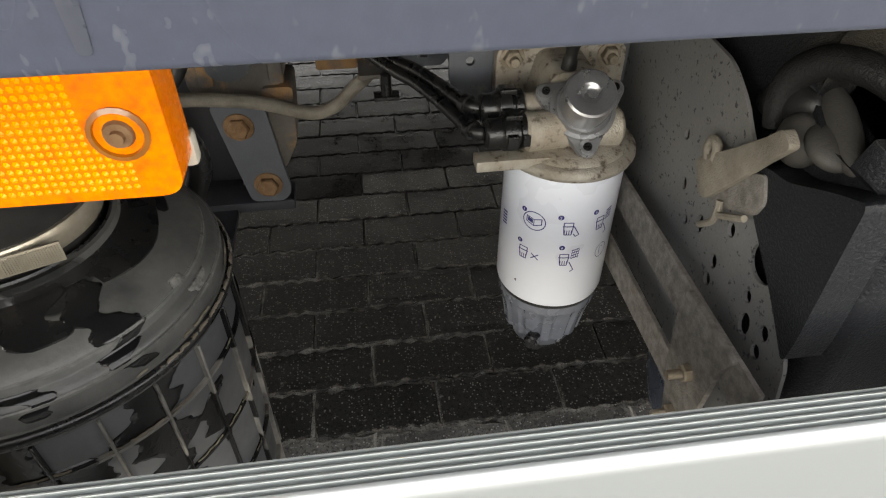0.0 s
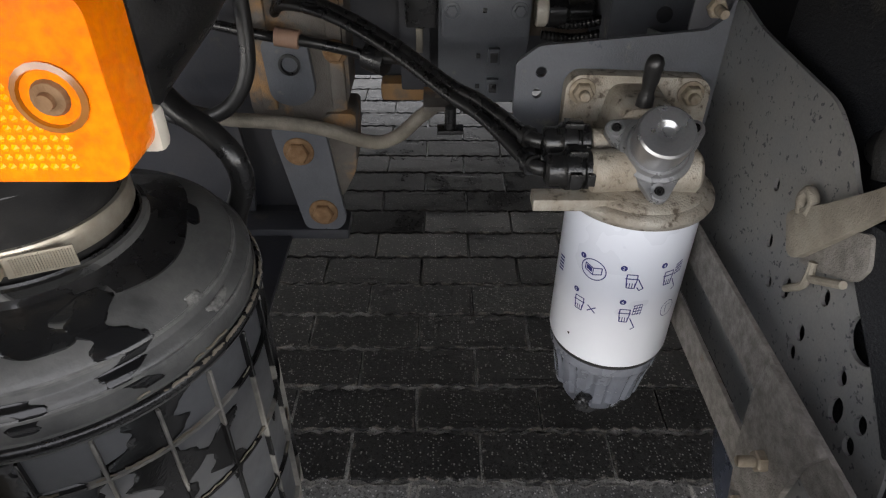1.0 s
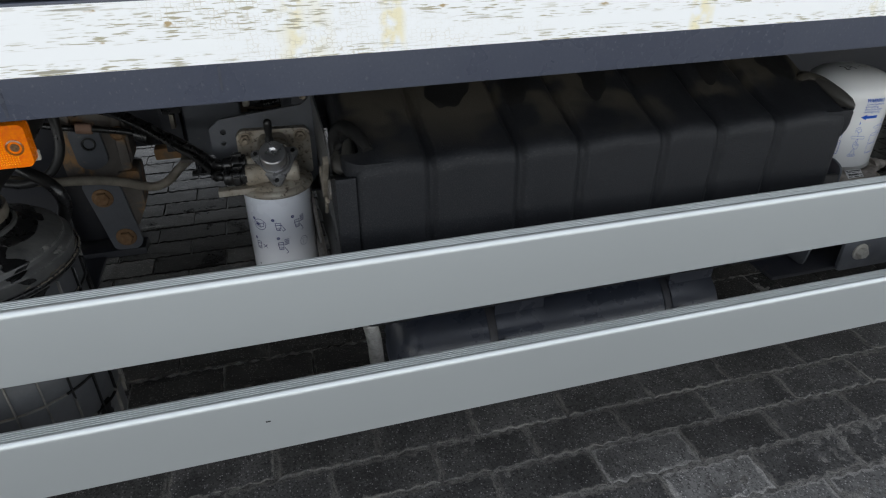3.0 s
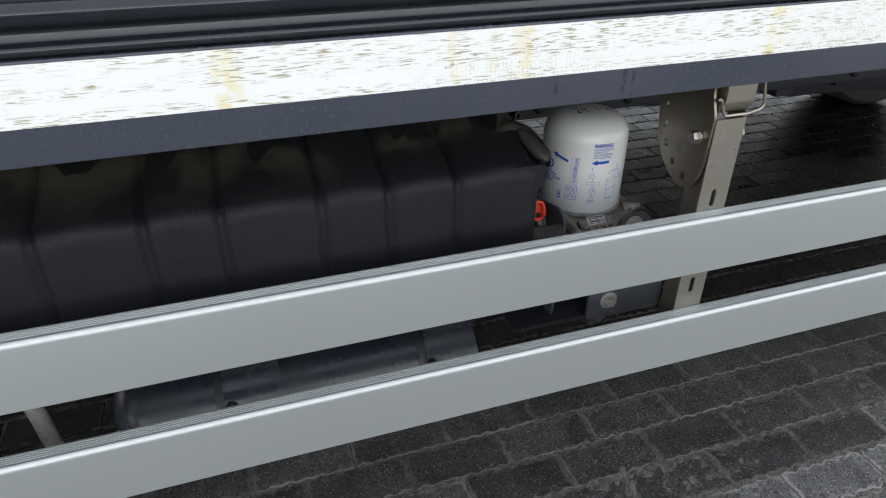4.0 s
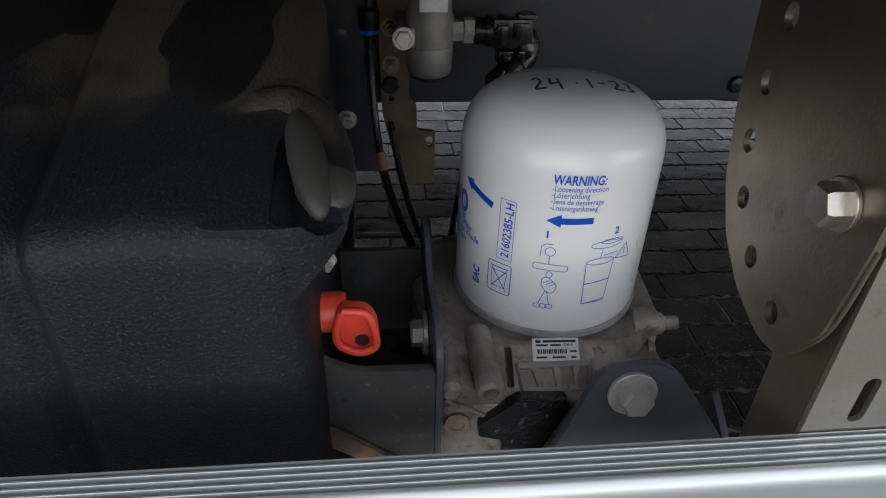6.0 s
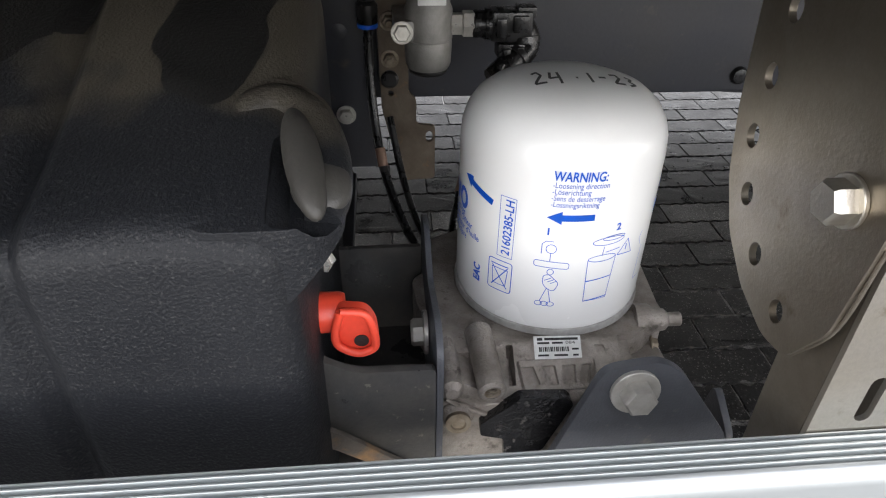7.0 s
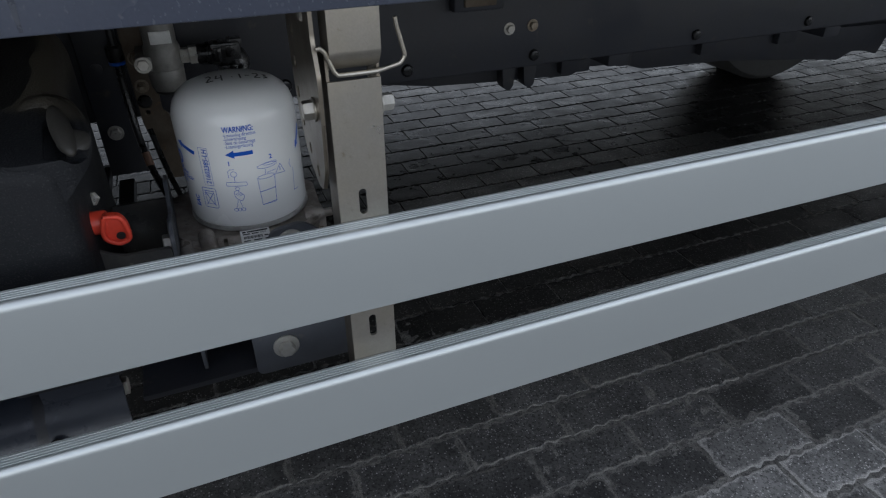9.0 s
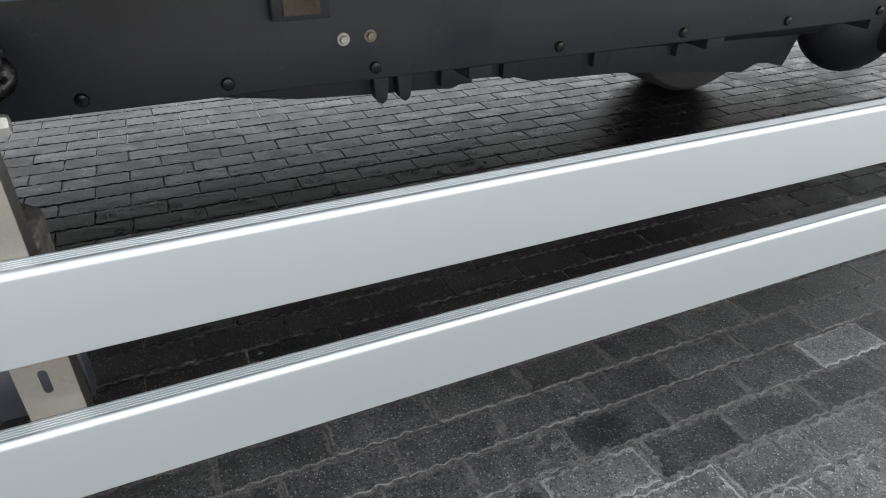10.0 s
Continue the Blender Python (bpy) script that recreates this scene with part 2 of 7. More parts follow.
BUTTON = material("polished_alloy_button", (0.40, 0.40, 0.41), 0.28, 0.8, (0.33, 0.33, 0.34), 0.4, 30, 500, 0.03, rough_var=0.05)
ALLOY = material("grey_machined_alloy", (0.26, 0.252, 0.238), 0.5, 0.3, (0.18, 0.172, 0.16), 0.6, 70, 500, 0.2)
RIM = material("grey_crimped_rim", (0.48, 0.475, 0.46), 0.4, 0.3, (0.27, 0.26, 0.24), 0.8, 60, 400, 0.1, contrast=0.3)
PUMP_GREY = material("grey_pump_alloy", (0.30, 0.30, 0.305), 0.34, 0.6, (0.22, 0.22, 0.22), 0.5, 70, 500, 0.08)
BOWL = material("smoky_clear_bowl", (0.20, 0.21, 0.24), 0.25, 0.0, (0.12, 0.125, 0.14), 0.6, 30, 200, 0.1, coat=0.4)
STEEL_GREY = material("grey_painted_steel", (0.100, 0.106, 0.120), 0.42, 0.0, (0.072, 0.075, 0.083), 0.7, 18, 550, 0.22, contrast=0.25, spots=(0.19, 0.175, 0.15), spot_scale=40, spot_at=0.68)
PLATE_GREY = material("pitted_painted_steel", (0.130, 0.135, 0.140), 0.5, 0.0, (0.205, 0.197, 0.182), 0.8, 9, 500, 0.12, contrast=0.25, spots=(0.040, 0.041, 0.047), spot_scale=210, spot_at=0.655, spot_soft=0.03, spot_detail=2)
STREAK = material("dark_skirt_streak", (0.040, 0.045, 0.062), 0.3, 0.0, (0.07, 0.074, 0.088), 0.6, 60, 300, 0.05, coat=0.3)
STRUT = material("rust_stained_steel", (0.24, 0.222, 0.20), 0.6, 0.1, (0.135, 0.122, 0.108), 0.9, 110, 600, 0.6, contrast=0.25, spots=(0.15, 0.085, 0.042), spot_scale=40, spot_at=0.71)
RUSTY = material("rusty_cast_iron", (0.15, 0.135, 0.12), 0.75, 0.05, (0.10, 0.085, 0.07), 0.8, 22, 500, 0.5, spots=(0.34, 0.19, 0.08), spot_scale=16, spot_at=0.54, spot_soft=0.07)
FRAME = material("dark_chassis_paint", (0.026, 0.028, 0.036), 0.45, 0.0, (0.040, 0.038, 0.038), 0.6, 8, 180, 0.12, spots=(0.065, 0.058, 0.048), spot_scale=30, spot_at=0.68)
BROWN_DARK = material("brown_dusty_steel", (0.15, 0.118, 0.085), 0.75, 0.1, (0.075, 0.055, 0.040), 0.8, 20, 200, 0.3, spots=(0.22, 0.12, 0.05), spot_scale=30, spot_at=0.66)
TANK = material("black_textured_tank_plastic", (0.0105, 0.0115, 0.014), 0.5, 0.0, (0.016, 0.017, 0.0195), 0.7, 10, 520, 0.5, spec=0.25, spots=(0.040, 0.040, 0.041), spot_scale=560, spot_at=0.61, spot_soft=0.06, dust=(0.058, 0.051, 0.040), dust_z=(0.782, 0.806), rough_var=0.08)
TANK_WIPED = material("wiped_tank_plastic", (0.012, 0.012, 0.012), 0.45, 0.0, (0.020, 0.019, 0.018), 0.7, 20, 520, 0.4, spec=0.25)
TANK_END = material("dusty_tank_plastic", (0.044, 0.042, 0.038), 0.55, 0.0, (0.066, 0.060, 0.052), 0.7, 14, 300, 0.2)
TRAY = material("wet_dusty_black_steel", (0.046, 0.046, 0.048), 0.35, 0.0, (0.10, 0.093, 0.083), 0.8, 22, 260, 0.15, contrast=0.3, spots=(0.21, 0.195, 0.165), spot_scale=120, spot_at=0.68, spot_soft=0.03, spot_rough=0.8)
RED = material("red_plastic_valve", (0.78, 0.07, 0.035), 0.45, 0.0, (0.65, 0.05, 0.025), 0.5, 60, 300, 0.08)
RESERVOIR = material("blue_grey_air_tank_paint", (0.034, 0.040, 0.056), 0.30, 0.0, (0.026, 0.030, 0.042), 0.6, 10, 160, 0.06)
BRAID = material("grey_braided_sleeve", (0.42, 0.41, 0.38), 0.6, 0.3, (0.25, 0.24, 0.22), 0.7, 120, 500, 0.4)
TYRE = material("black_tyre_rubber", (0.018, 0.018, 0.018), 0.8, 0.0, (0.03, 0.03, 0.028), 0.5, 30)


def paver_material(name, dark, pale, fleck, sand, edge_at, rough=0.5, gloss=0.4, relief=0.9):
    """Rough concrete block: blotches, pitted grain, pale chips of stone, and sand clinging to the rim (the mesh's 'rim' value)."""
    m = bpy.data.materials.new(name)
    m.use_nodes = True
    nt = m.node_tree
    n, link = nt.nodes, nt.links.new
    b = n["Principled BSDF"]
    coord = n.new("ShaderNodeTexCoord")
    info = n.new("ShaderNodeObjectInfo")
    geo = n.new("ShaderNodeNewGeometry")

    def calc(op, a, c):
        x = n.new("ShaderNodeMath")
        x.operation = op
        for k, v in enumerate((a, c)):
            if hasattr(v, "links"):
                link(v, x.inputs[k])
            else:
                x.inputs[k].default_value = v
        return x.outputs[0]

    seed = calc("MULTIPLY", calc("ADD", info.outputs["Random"], geo.outputs["Random Per Island"]), 7.0)

    def noise_at(size, detail=4, rough_=0.65):
        t = n.new("ShaderNodeTexNoise")
        t.noise_dimensions = "4D"
        t.inputs["Scale"].default_value, t.inputs["Detail"].default_value, t.inputs["Roughness"].default_value = size, detail, rough_
        link(coord.outputs["Object"], t.inputs["Vector"])
        link(seed, t.inputs["W"])
        return t.outputs[0]

    def ramp(src, lo, hi, a=0.0, z=1.0):
        r = n.new("ShaderNodeMapRange")
        for i, v in enumerate((lo, hi, a, z), 1):
            r.inputs[i].default_value = v
        link(src, r.inputs[0])
        return r.outputs[0]

    def mix(fac, a, z):
        x = n.new("ShaderNodeMix")
        x.data_type = "RGBA"
        link(fac, x.inputs[0])
        for sock, v in ((x.inputs[6], a), (x.inputs[7], z)):
            if hasattr(v, "links"):
                link(v, sock)
            else:
                sock.default_value = (*v, 1)
        return x.outputs[2]

    grain = noise_at(170, 4, 0.75)
    blotch = noise_at(9, 4)
    col = mix(ramp(blotch, 0.38, 0.64), dark, pale)
    col = mix(ramp(grain, 0.50, 0.40, 0, 0.85), col, tuple(c * 0.22 for c in dark))
    chip = n.new("ShaderNodeTexVoronoi")
    chip.inputs["Scale"].default_value = 230
    link(coord.outputs["Object"], chip.inputs["Vector"])
    split = n.new("ShaderNodeSeparateColor")
    link(chip.outputs["Color"], split.inputs[0])
    chips = calc("MULTIPLY", ramp(split.outputs[0], 0.70, 0.80), ramp(chip.outputs["Distance"], 0.42, 0.26))
    col = mix(calc("MULTIPLY", chips, ramp(split.outputs[1], 0, 1, 0.25, 1.0)), col, fleck)
    col = mix(ramp(noise_at(60, 5, 0.7), 0.60, 0.72, 0, 0.6), col, fleck)
    # sand on the rim, ragged
    rim = n.new("ShaderNodeAttribute")
    rim.attribute_name = "rim"
    ragged = calc("ADD", rim.outputs["Fac"], ramp(noise_at(42, 5, 0.7), 0.30, 0.70, -0.55, 0.55))
    sandy = ramp(ragged, edge_at, edge_at + 0.22)
    col = mix(sandy, col, mix(ramp(noise_at(380, 2), 0.35, 0.62), tuple(c * 0.45 for c in sand), sand))
    hsv = n.new("ShaderNodeHueSaturation")
    fr = calc("FRACT", seed, 0.0)
    link(ramp(fr, 0, 1, 0.72, 1.30), hsv.inputs["Value"])
    link(col, hsv.inputs["Color"])
    link(hsv.outputs[0], b.inputs["Base Color"])
    wet = ramp(blotch, 0.36, 0.60, rough - 0.08, rough + 0.12)
    link(calc("MAXIMUM", wet, calc("MULTIPLY", sandy, 0.85)), b.inputs["Roughness"])
    b.inputs["Specular IOR Level"].default_value = gloss
    bp = n.new("ShaderNodeBump")
    bp.inputs["Strength"].default_value, bp.inputs["Distance"].default_value = relief, 0.0018
    link(calc("ADD", grain, calc("MULTIPLY", chips, 0.25)), bp.inputs["Height"])
    link(bp.outputs[0], b.inputs["Normal"])
    return m


# One stone in four tones: truck's shade and outside daylight painted into the colour.
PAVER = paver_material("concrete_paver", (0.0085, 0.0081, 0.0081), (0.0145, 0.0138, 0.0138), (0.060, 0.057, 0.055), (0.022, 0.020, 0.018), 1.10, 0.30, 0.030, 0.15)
PAVER_SHADE = paver_material("shade_toned_paver", (0.0065, 0.0062, 0.0065), (0.0125, 0.012, 0.012), (0.15, 0.145, 0.14), (0.075, 0.068, 0.060), 0.98, 0.55, 0.08)
PAVER_WORN_LIT = paver_material("sandy_worn_lit_paver", (0.072, 0.071, 0.070), (0.175, 0.171, 0.167), (0.48, 0.47, 0.46), (0.33, 0.32, 0.305), 0.62, 0.45)
PAVER_HALF_LIT = paver_material("half_lit_sandy_paver", (0.036, 0.0355, 0.036), (0.092, 0.090, 0.088), (0.30, 0.295, 0.29), (0.17, 0.162, 0.15), 0.76, 0.5, 0.3)
SAND = material("joint_sand", (0.20, 0.192, 0.178), 0.85, 0.0, (0.06, 0.057, 0.054), 0.9, 45, 600, 0.8, contrast=0.25, spots=(0.04, 0.039, 0.038), spot_scale=300, spot_at=0.56, spot_soft=0.04)
YARD = material("block_paved_yard", (0.052, 0.051, 0.050), 0.6, 0.0, (0.030, 0.029, 0.028), 0.9, 3, 400, 0.3, contrast=0.3)


def lay_blocks(m):
    """Lays a bond of dark-jointed blocks over a material, for the yard beyond the single stones."""
    n, link = m.node_tree.nodes, m.node_tree.links.new
    b = n["Principled BSDF"]
    base = b.inputs["Base Color"].links[0].from_socket
    coord = n.new("ShaderNodeTexCoord")
    brick = n.new("ShaderNodeTexBrick")
    brick.inputs["Scale"].default_value = 1.0
    brick.inputs["Brick Width"].default_value, brick.inputs["Row Height"].default_value = 0.2205, 0.1
    brick.inputs["Mortar Size"].default_value, brick.inputs["Bias"].default_value = 0.004, -0.2
    brick.inputs["Color1"].default_value, brick.inputs["Color2"].default_value, brick.inputs["Mortar"].default_value = (1.25, 1.25, 1.25, 1), (0.75, 0.75, 0.75, 1), (0.5, 0.48, 0.45, 1)
    link(coord.outputs["Object"], brick.inputs["Vector"])
    both = n.new("ShaderNodeMix")
    both.data_type, both.blend_type = "RGBA", "MULTIPLY"
    both.inputs[0].default_value = 1.0
    link(base, both.inputs[6])
    link(brick.outputs["Color"], both.inputs[7])
    link(both.outputs[2], b.inputs["Base Color"])


lay_blocks(YARD)
LABEL_WHITE = material("white_label", (0.80, 0.80, 0.78), 0.4, 0.0, bump=0)
TAN = material("dusty_tan_steel", (0.28, 0.25, 0.20), 0.7, 0.1, (0.17, 0.145, 0.115), 0.9, 34, 600, 0.45, contrast=0.28)
COPPER_TAPE = material("brown_tape", (0.33, 0.20, 0.14), 0.6, 0.0, bump=0.05)

# ---- mesh helpers ----
HOME = {}


def thing(name, at, label, category, group="", kind=""):
    ob = new(name)
    ob.empty_display_size = 0.05
    ob.location = at
    HOME[ob.name] = Vector(at)
    return tagged(ob, label, category, group, kind)


def finish(bm, bevel=0.0, segs=2, angle=30):
    bmesh.ops.remove_doubles(bm, verts=bm.verts, dist=1e-6)
    bmesh.ops.recalc_face_normals(bm, faces=bm.faces)
    if bevel:
        edges = [e for e in bm.edges if len(e.link_faces) == 2 and e.calc_face_angle(0) > radians(angle)]
        bmesh.ops.bevel(bm, geom=edges, offset=bevel, segments=segs, affect="EDGES", profile=0.6, clamp_overlap=True)
    return bm


def part(name, bm, mat_, parent, label="", smooth=True, kind=""):
    me = bpy.data.meshes.new(name)
    for f in bm.faces:
        f.smooth = smooth
    for e in bm.edges:
        if len(e.link_faces) == 2:
            e.smooth = e.calc_face_angle(0) < radians(38)
    bm.to_mesh(me)
    bm.free()
    me.materials.append(mat_)
    ob = new(name, me)
    if parent is not None:
        ob.parent = parent
        if parent.name in HOME:
            ob.matrix_parent_inverse = Matrix.Translation(-HOME[parent.name])
    return tagged(ob, label, kind=kind)


def box(bm, x0, x1, y0, y1, z0, z1, turn=None):
    vs = [bm.verts.new((x, y, z)) for x in (x0, x1) for y in (y0, y1) for z in (z0, z1)]
    for a in ((0, 1, 3, 2), (4, 6, 7, 5), (0, 4, 5, 1), (2, 3, 7, 6), (0, 2, 6, 4), (1, 5, 7, 3)):
        bm.faces.new([vs[i] for i in a])
    if turn is not None:
        bmesh.ops.transform(bm, matrix=turn, verts=vs)
    return vs


def boxed(x0, x1, y0, y1, z0, z1, bevel=0.0, segs=2, turn=None):
    bm = bmesh.new()
    box(bm, x0, x1, y0, y1, z0, z1, turn)
    return finish(bm, bevel, segs)


def frame_of(axis):
    a = Vector(axis).normalized()
    u = a.cross(Vector((0, 0, 1)) if abs(a.z) < 0.95 else Vector((0, 1, 0))).normalized()
    return a, u, a.cross(u).normalized()


def lathe(bm, profile, at, axis=(0, 0, 1), seg=32, wave=None):
    """Turns (radius, height) rows round the axis at 'at'. A radius of 0 closes the end."""
    a, u, v = frame_of(axis)
    at = Vector(at)
    rings = []
    for r, h in profile:
        if r <= 1e-6:
            rings.append([bm.verts.new(at + a * h)])
        else:
            ring = []
            for i in range(seg):
                w = 2 * math.pi * i / seg
                rr = r * (wave(w, h) if wave else 1)
                ring.append(bm.verts.new(at + a * h + (u * math.cos(w) + v * math.sin(w)) * rr))
            rings.append(ring)
    for p, q in zip(rings, rings[1:]):
        for i in range(seg):
            j = (i + 1) % seg
            if len(p) == 1 and len(q) > 1:
                bm.faces.new((p[0], q[i], q[j]))
            elif len(q) == 1 and len(p) > 1:
                bm.faces.new((p[i], p[j], q[0]))
            elif len(p) > 1:
                bm.faces.new((p[i], p[j], q[j], q[i]))
    return bm


def rod(bm, p0, p1, r, seg=16, r1=None, soft=0.0):
    d = Vector(p1) - Vector(p0)
    h = d.length
    r1 = r if r1 is None else r1
    s = min(soft, r * 0.6, r1 * 0.6, h * 0.4)
    prof = [(0, 0), (r - s, 0), (r, s), (r1, h - s), (r1 - s, h), (0, h)] if s else [(0, 0), (r, 0), (r1, h), (0, h)]
    return lathe(bm, prof, p0, d, seg)


def curve_points(pts, n=8):
    p = [Vector(q) for q in pts]
    p = [p[0] * 2 - p[1]] + p + [p[-1] * 2 - p[-2]]
    out = []
    for i in range(1, len(p) - 2):
        for k in range(n):
            t = k / n
            a, b, c, d = p[i - 1], p[i], p[i + 1], p[i + 2]
            out.append(0.5 * ((2 * b) + (c - a) * t + (2 * a - 5 * b + 4 * c - d) * t * t + (3 * b - a - 3 * c + d) * t ** 3))
    return out + [p[-2]]


def tube(bm, pts, r, seg=12, n=8, ribs=0.0, pitch=0.006, radii=None):
    """A hose along a smooth line; ribs: the depth of its corrugation. radii: a radius for each given point."""
    line = curve_points(pts, n)
    if ribs:
        fine, run = [line[0]], 0.0
        dense = [a.lerp(b, k / 6) for a, b in zip(line, line[1:]) for k in range(6)] + [line[-1]]
        for a, b in zip(dense, dense[1:]):
            run += (b - a).length
            if run >= pitch / 2:
                fine.append(b)
                run = 0.0
        line = fine
    tang = [(line[min(i + 1, len(line) - 1)] - line[max(i - 1, 0)]).normalized() for i in range(len(line))]
    u = frame_of(tang[0])[1]
    rings = []
    for i, (c, t) in enumerate(zip(line, tang)):
        u = (u - t * u.dot(t)).normalized()
        v = t.cross(u)
        rr = r
        if radii:
            f = i / (len(line) - 1) * (len(radii) - 1)
            k = min(int(f), len(radii) - 2)
            rr = radii[k] + (radii[k + 1] - radii[k]) * (f - k)
        rr -= ribs * (i % 2)
        rings.append([bm.verts.new(c + (u * math.cos(2 * math.pi * k / seg) + v * math.sin(2 * math.pi * k / seg)) * rr) for k in range(seg)])
    for p, q in zip(rings, rings[1:]):
        for k in range(seg):
            j = (k + 1) % seg
            bm.faces.new((p[k], p[j], q[j], q[k]))
    bm.faces.new(rings[0][::-1])
    bm.faces.new(rings[-1])
    return bm


def slab(bm, outline, plane, lo, hi, holes=()):
    """A sheet with the outline given in the two other axes, from lo to hi along the named axis; holes are outlines too."""
    def at(p, w):
        return {"x": (w, p[0], p[1]), "y": (p[0], w, p[1]), "z": (p[0], p[1], w)}[plane]
    loops = [list(outline)] + [list(h) for h in holes]
    faces_of = []
    for w in (lo, hi):
        edges, ring_verts = [], []
        for lp in loops:
            vs = [bm.verts.new(at(p, w)) for p in lp]
            ring_verts.append(vs)
            edges += [bm.edges.new((a, b)) for a, b in zip(vs, vs[1:] + vs[:1])]
        bmesh.ops.triangle_fill(bm, use_beauty=True, use_dissolve=False, edges=edges)
        faces_of.append(ring_verts)
    for a, b in zip(*faces_of):
        for i in range(len(a)):
            j = (i + 1) % len(a)
            bm.faces.new((a[i], a[j], b[j], b[i]))
    bmesh.ops.recalc_face_normals(bm, faces=bm.faces)
    return bm


def oval(cx, cy, rx, ry, n=14):
    return [(cx + rx * math.cos(2 * math.pi * k / n), cy + ry * math.sin(2 * math.pi * k / n)) for k in range(n)]


def slot(cx, cy, w, h, n=6):
    r = w / 2
    top = [(cx + r * math.cos(math.pi * k / n), cy + h / 2 - r + r * math.sin(math.pi * k / n)) for k in range(n + 1)]
    return top + [(2 * cx - x, 2 * cy - y) for x, y in top]


def rounded(pts, r, n=4):
    """The outline with its corners rounded."""
    out = []
    for i, p in enumerate(pts):
        p, a, b = Vector(p), Vector(pts[i - 1]), Vector(pts[(i + 1) % len(pts)])
        ra = min(r, (a - p).length * 0.45, (b - p).length * 0.45)
        s, e = p + (a - p).normalized() * ra, p + (b - p).normalized() * ra
        for k in range(n + 1):
            t = k / n
            out.append(tuple(s * (1 - t) ** 2 + p * 2 * t * (1 - t) + e * t * t))
    return out


def hexbolt(at, axis, r, h, mat_, parent, name="bolt", washer=0.0, washer_h=0.002, stud=0.0, flange=False, label=""):
    """A hexagon head that stands on 'at' along the axis, with its washer and a stud end as one mesh."""
    bm = bmesh.new()
    a = Vector(axis).normalized()
    base = Vector(at)
    if washer:
        lathe(bm, [(0, 0), (washer - 0.0004, 0), (washer, 0.0004), (washer, washer_h - 0.0004), (washer - 0.0005, washer_h), (0, washer_h)], base, a, 24)
        base = base + a * washer_h
    if flange:
        lathe(bm, [(0, 0), (r * 1.35, 0), (r * 1.3, h * 0.18), (r * 0.9, h * 0.32), (0, h * 0.32)], base, a, 24)
    lathe(bm, [(0, 0), (r, 0), (r, h * 0.82), (r * 0.86, h), (0, h)], base, a, 6)
    if stud:
        lathe(bm, [(0, 0), (r * 0.52, 0), (r * 0.52, h + stud * 0.85), (r * 0.42, h + stud), (0, h + stud)], base, a, 14)
    return part(name, finish(bm), mat_, parent, label)


def glyphs(text, size, place, width=0.0, bold=0.0):
    """A mesh of flat letters, each vertex laid on a surface by place(u, v)."""
    cu = bpy.data.curves.new("letters", "FONT")
    cu.body, cu.size, cu.offset, cu.resolution_u = text, size, bold, 3
    ob = bpy.data.objects.new("letters", cu)
    scene.collection.objects.link(ob)
    me = bpy.data.meshes.new_from_object(ob.evaluated_get(bpy.context.evaluated_depsgraph_get()))
    bpy.data.objects.remove(ob)
    bm = bmesh.new()
    bm.from_mesh(me)
    bpy.data.meshes.remove(me)
    bmesh.ops.subdivide_edges(bm, edges=[e for e in bm.edges if e.calc_length() > size * 0.5], cuts=1)
    squeeze = width / max(v.co.x for v in bm.verts) if width else 1.0
    for v in bm.verts:
        v.co = place(v.co.x * squeeze, v.co.y)
    return bm


def stroke(bm, pts, w, place, closed=False):
    """A flat printed line of the width w along (u, v) points, laid on a surface by place(u, v)."""
    p = [Vector(q) for q in pts]
    if closed:
        p.append(p[0])
    dense = []
    for a, b in zip(p, p[1:]):
        k = max(1, int((b - a).length / 0.004))
        dense += [(a.lerp(b, i / k), (b - a).normalized()) for i in range(k)] + [(b, (b - a).normalized())]
    prev = None
    for c, d in dense:
        s = Vector((-d.y, d.x)) * w / 2
        pair = (bm.verts.new(place(*(c + s))), bm.verts.new(place(*(c - s))))
        if prev:
            bm.faces.new((prev[0], prev[1], pair[1], pair[0]))
        prev = pair
    return bm


def on_cylinder(cx, cy, r, lift=0.0004):
    """Lays (u, v) on an upright cylinder: u metres round it from the side that faces -y, v the height."""
    return lambda u, v: Vector((cx + (r + lift) * math.sin(u / r), cy - (r + lift) * math.cos(u / r), v))


def filled(bm, pts, place, n=3):
    """A printed filled outline, laid on a surface by place(u, v); outline as a fan round its middle."""
    mid = sum((Vector(p) for p in pts), Vector((0, 0))) / len(pts)
    c = bm.verts.new(place(*mid))
    ring = [bm.verts.new(place(*p)) for p in pts]
    for a, b in zip(ring, ring[1:] + ring[:1]):
        bm.faces.new((c, a, b))
    return bm


# ---- ground ----
bm = bmesh.new()
bmesh.ops.create_grid(bm, x_segments=8, y_segments=8, size=400, matrix=Matrix.Translation((1, 0, -0.0042)))
tagged(part("ground", bm, YARD, None), "dark sandy yard ground under the pavers", "ground", kind="structure")

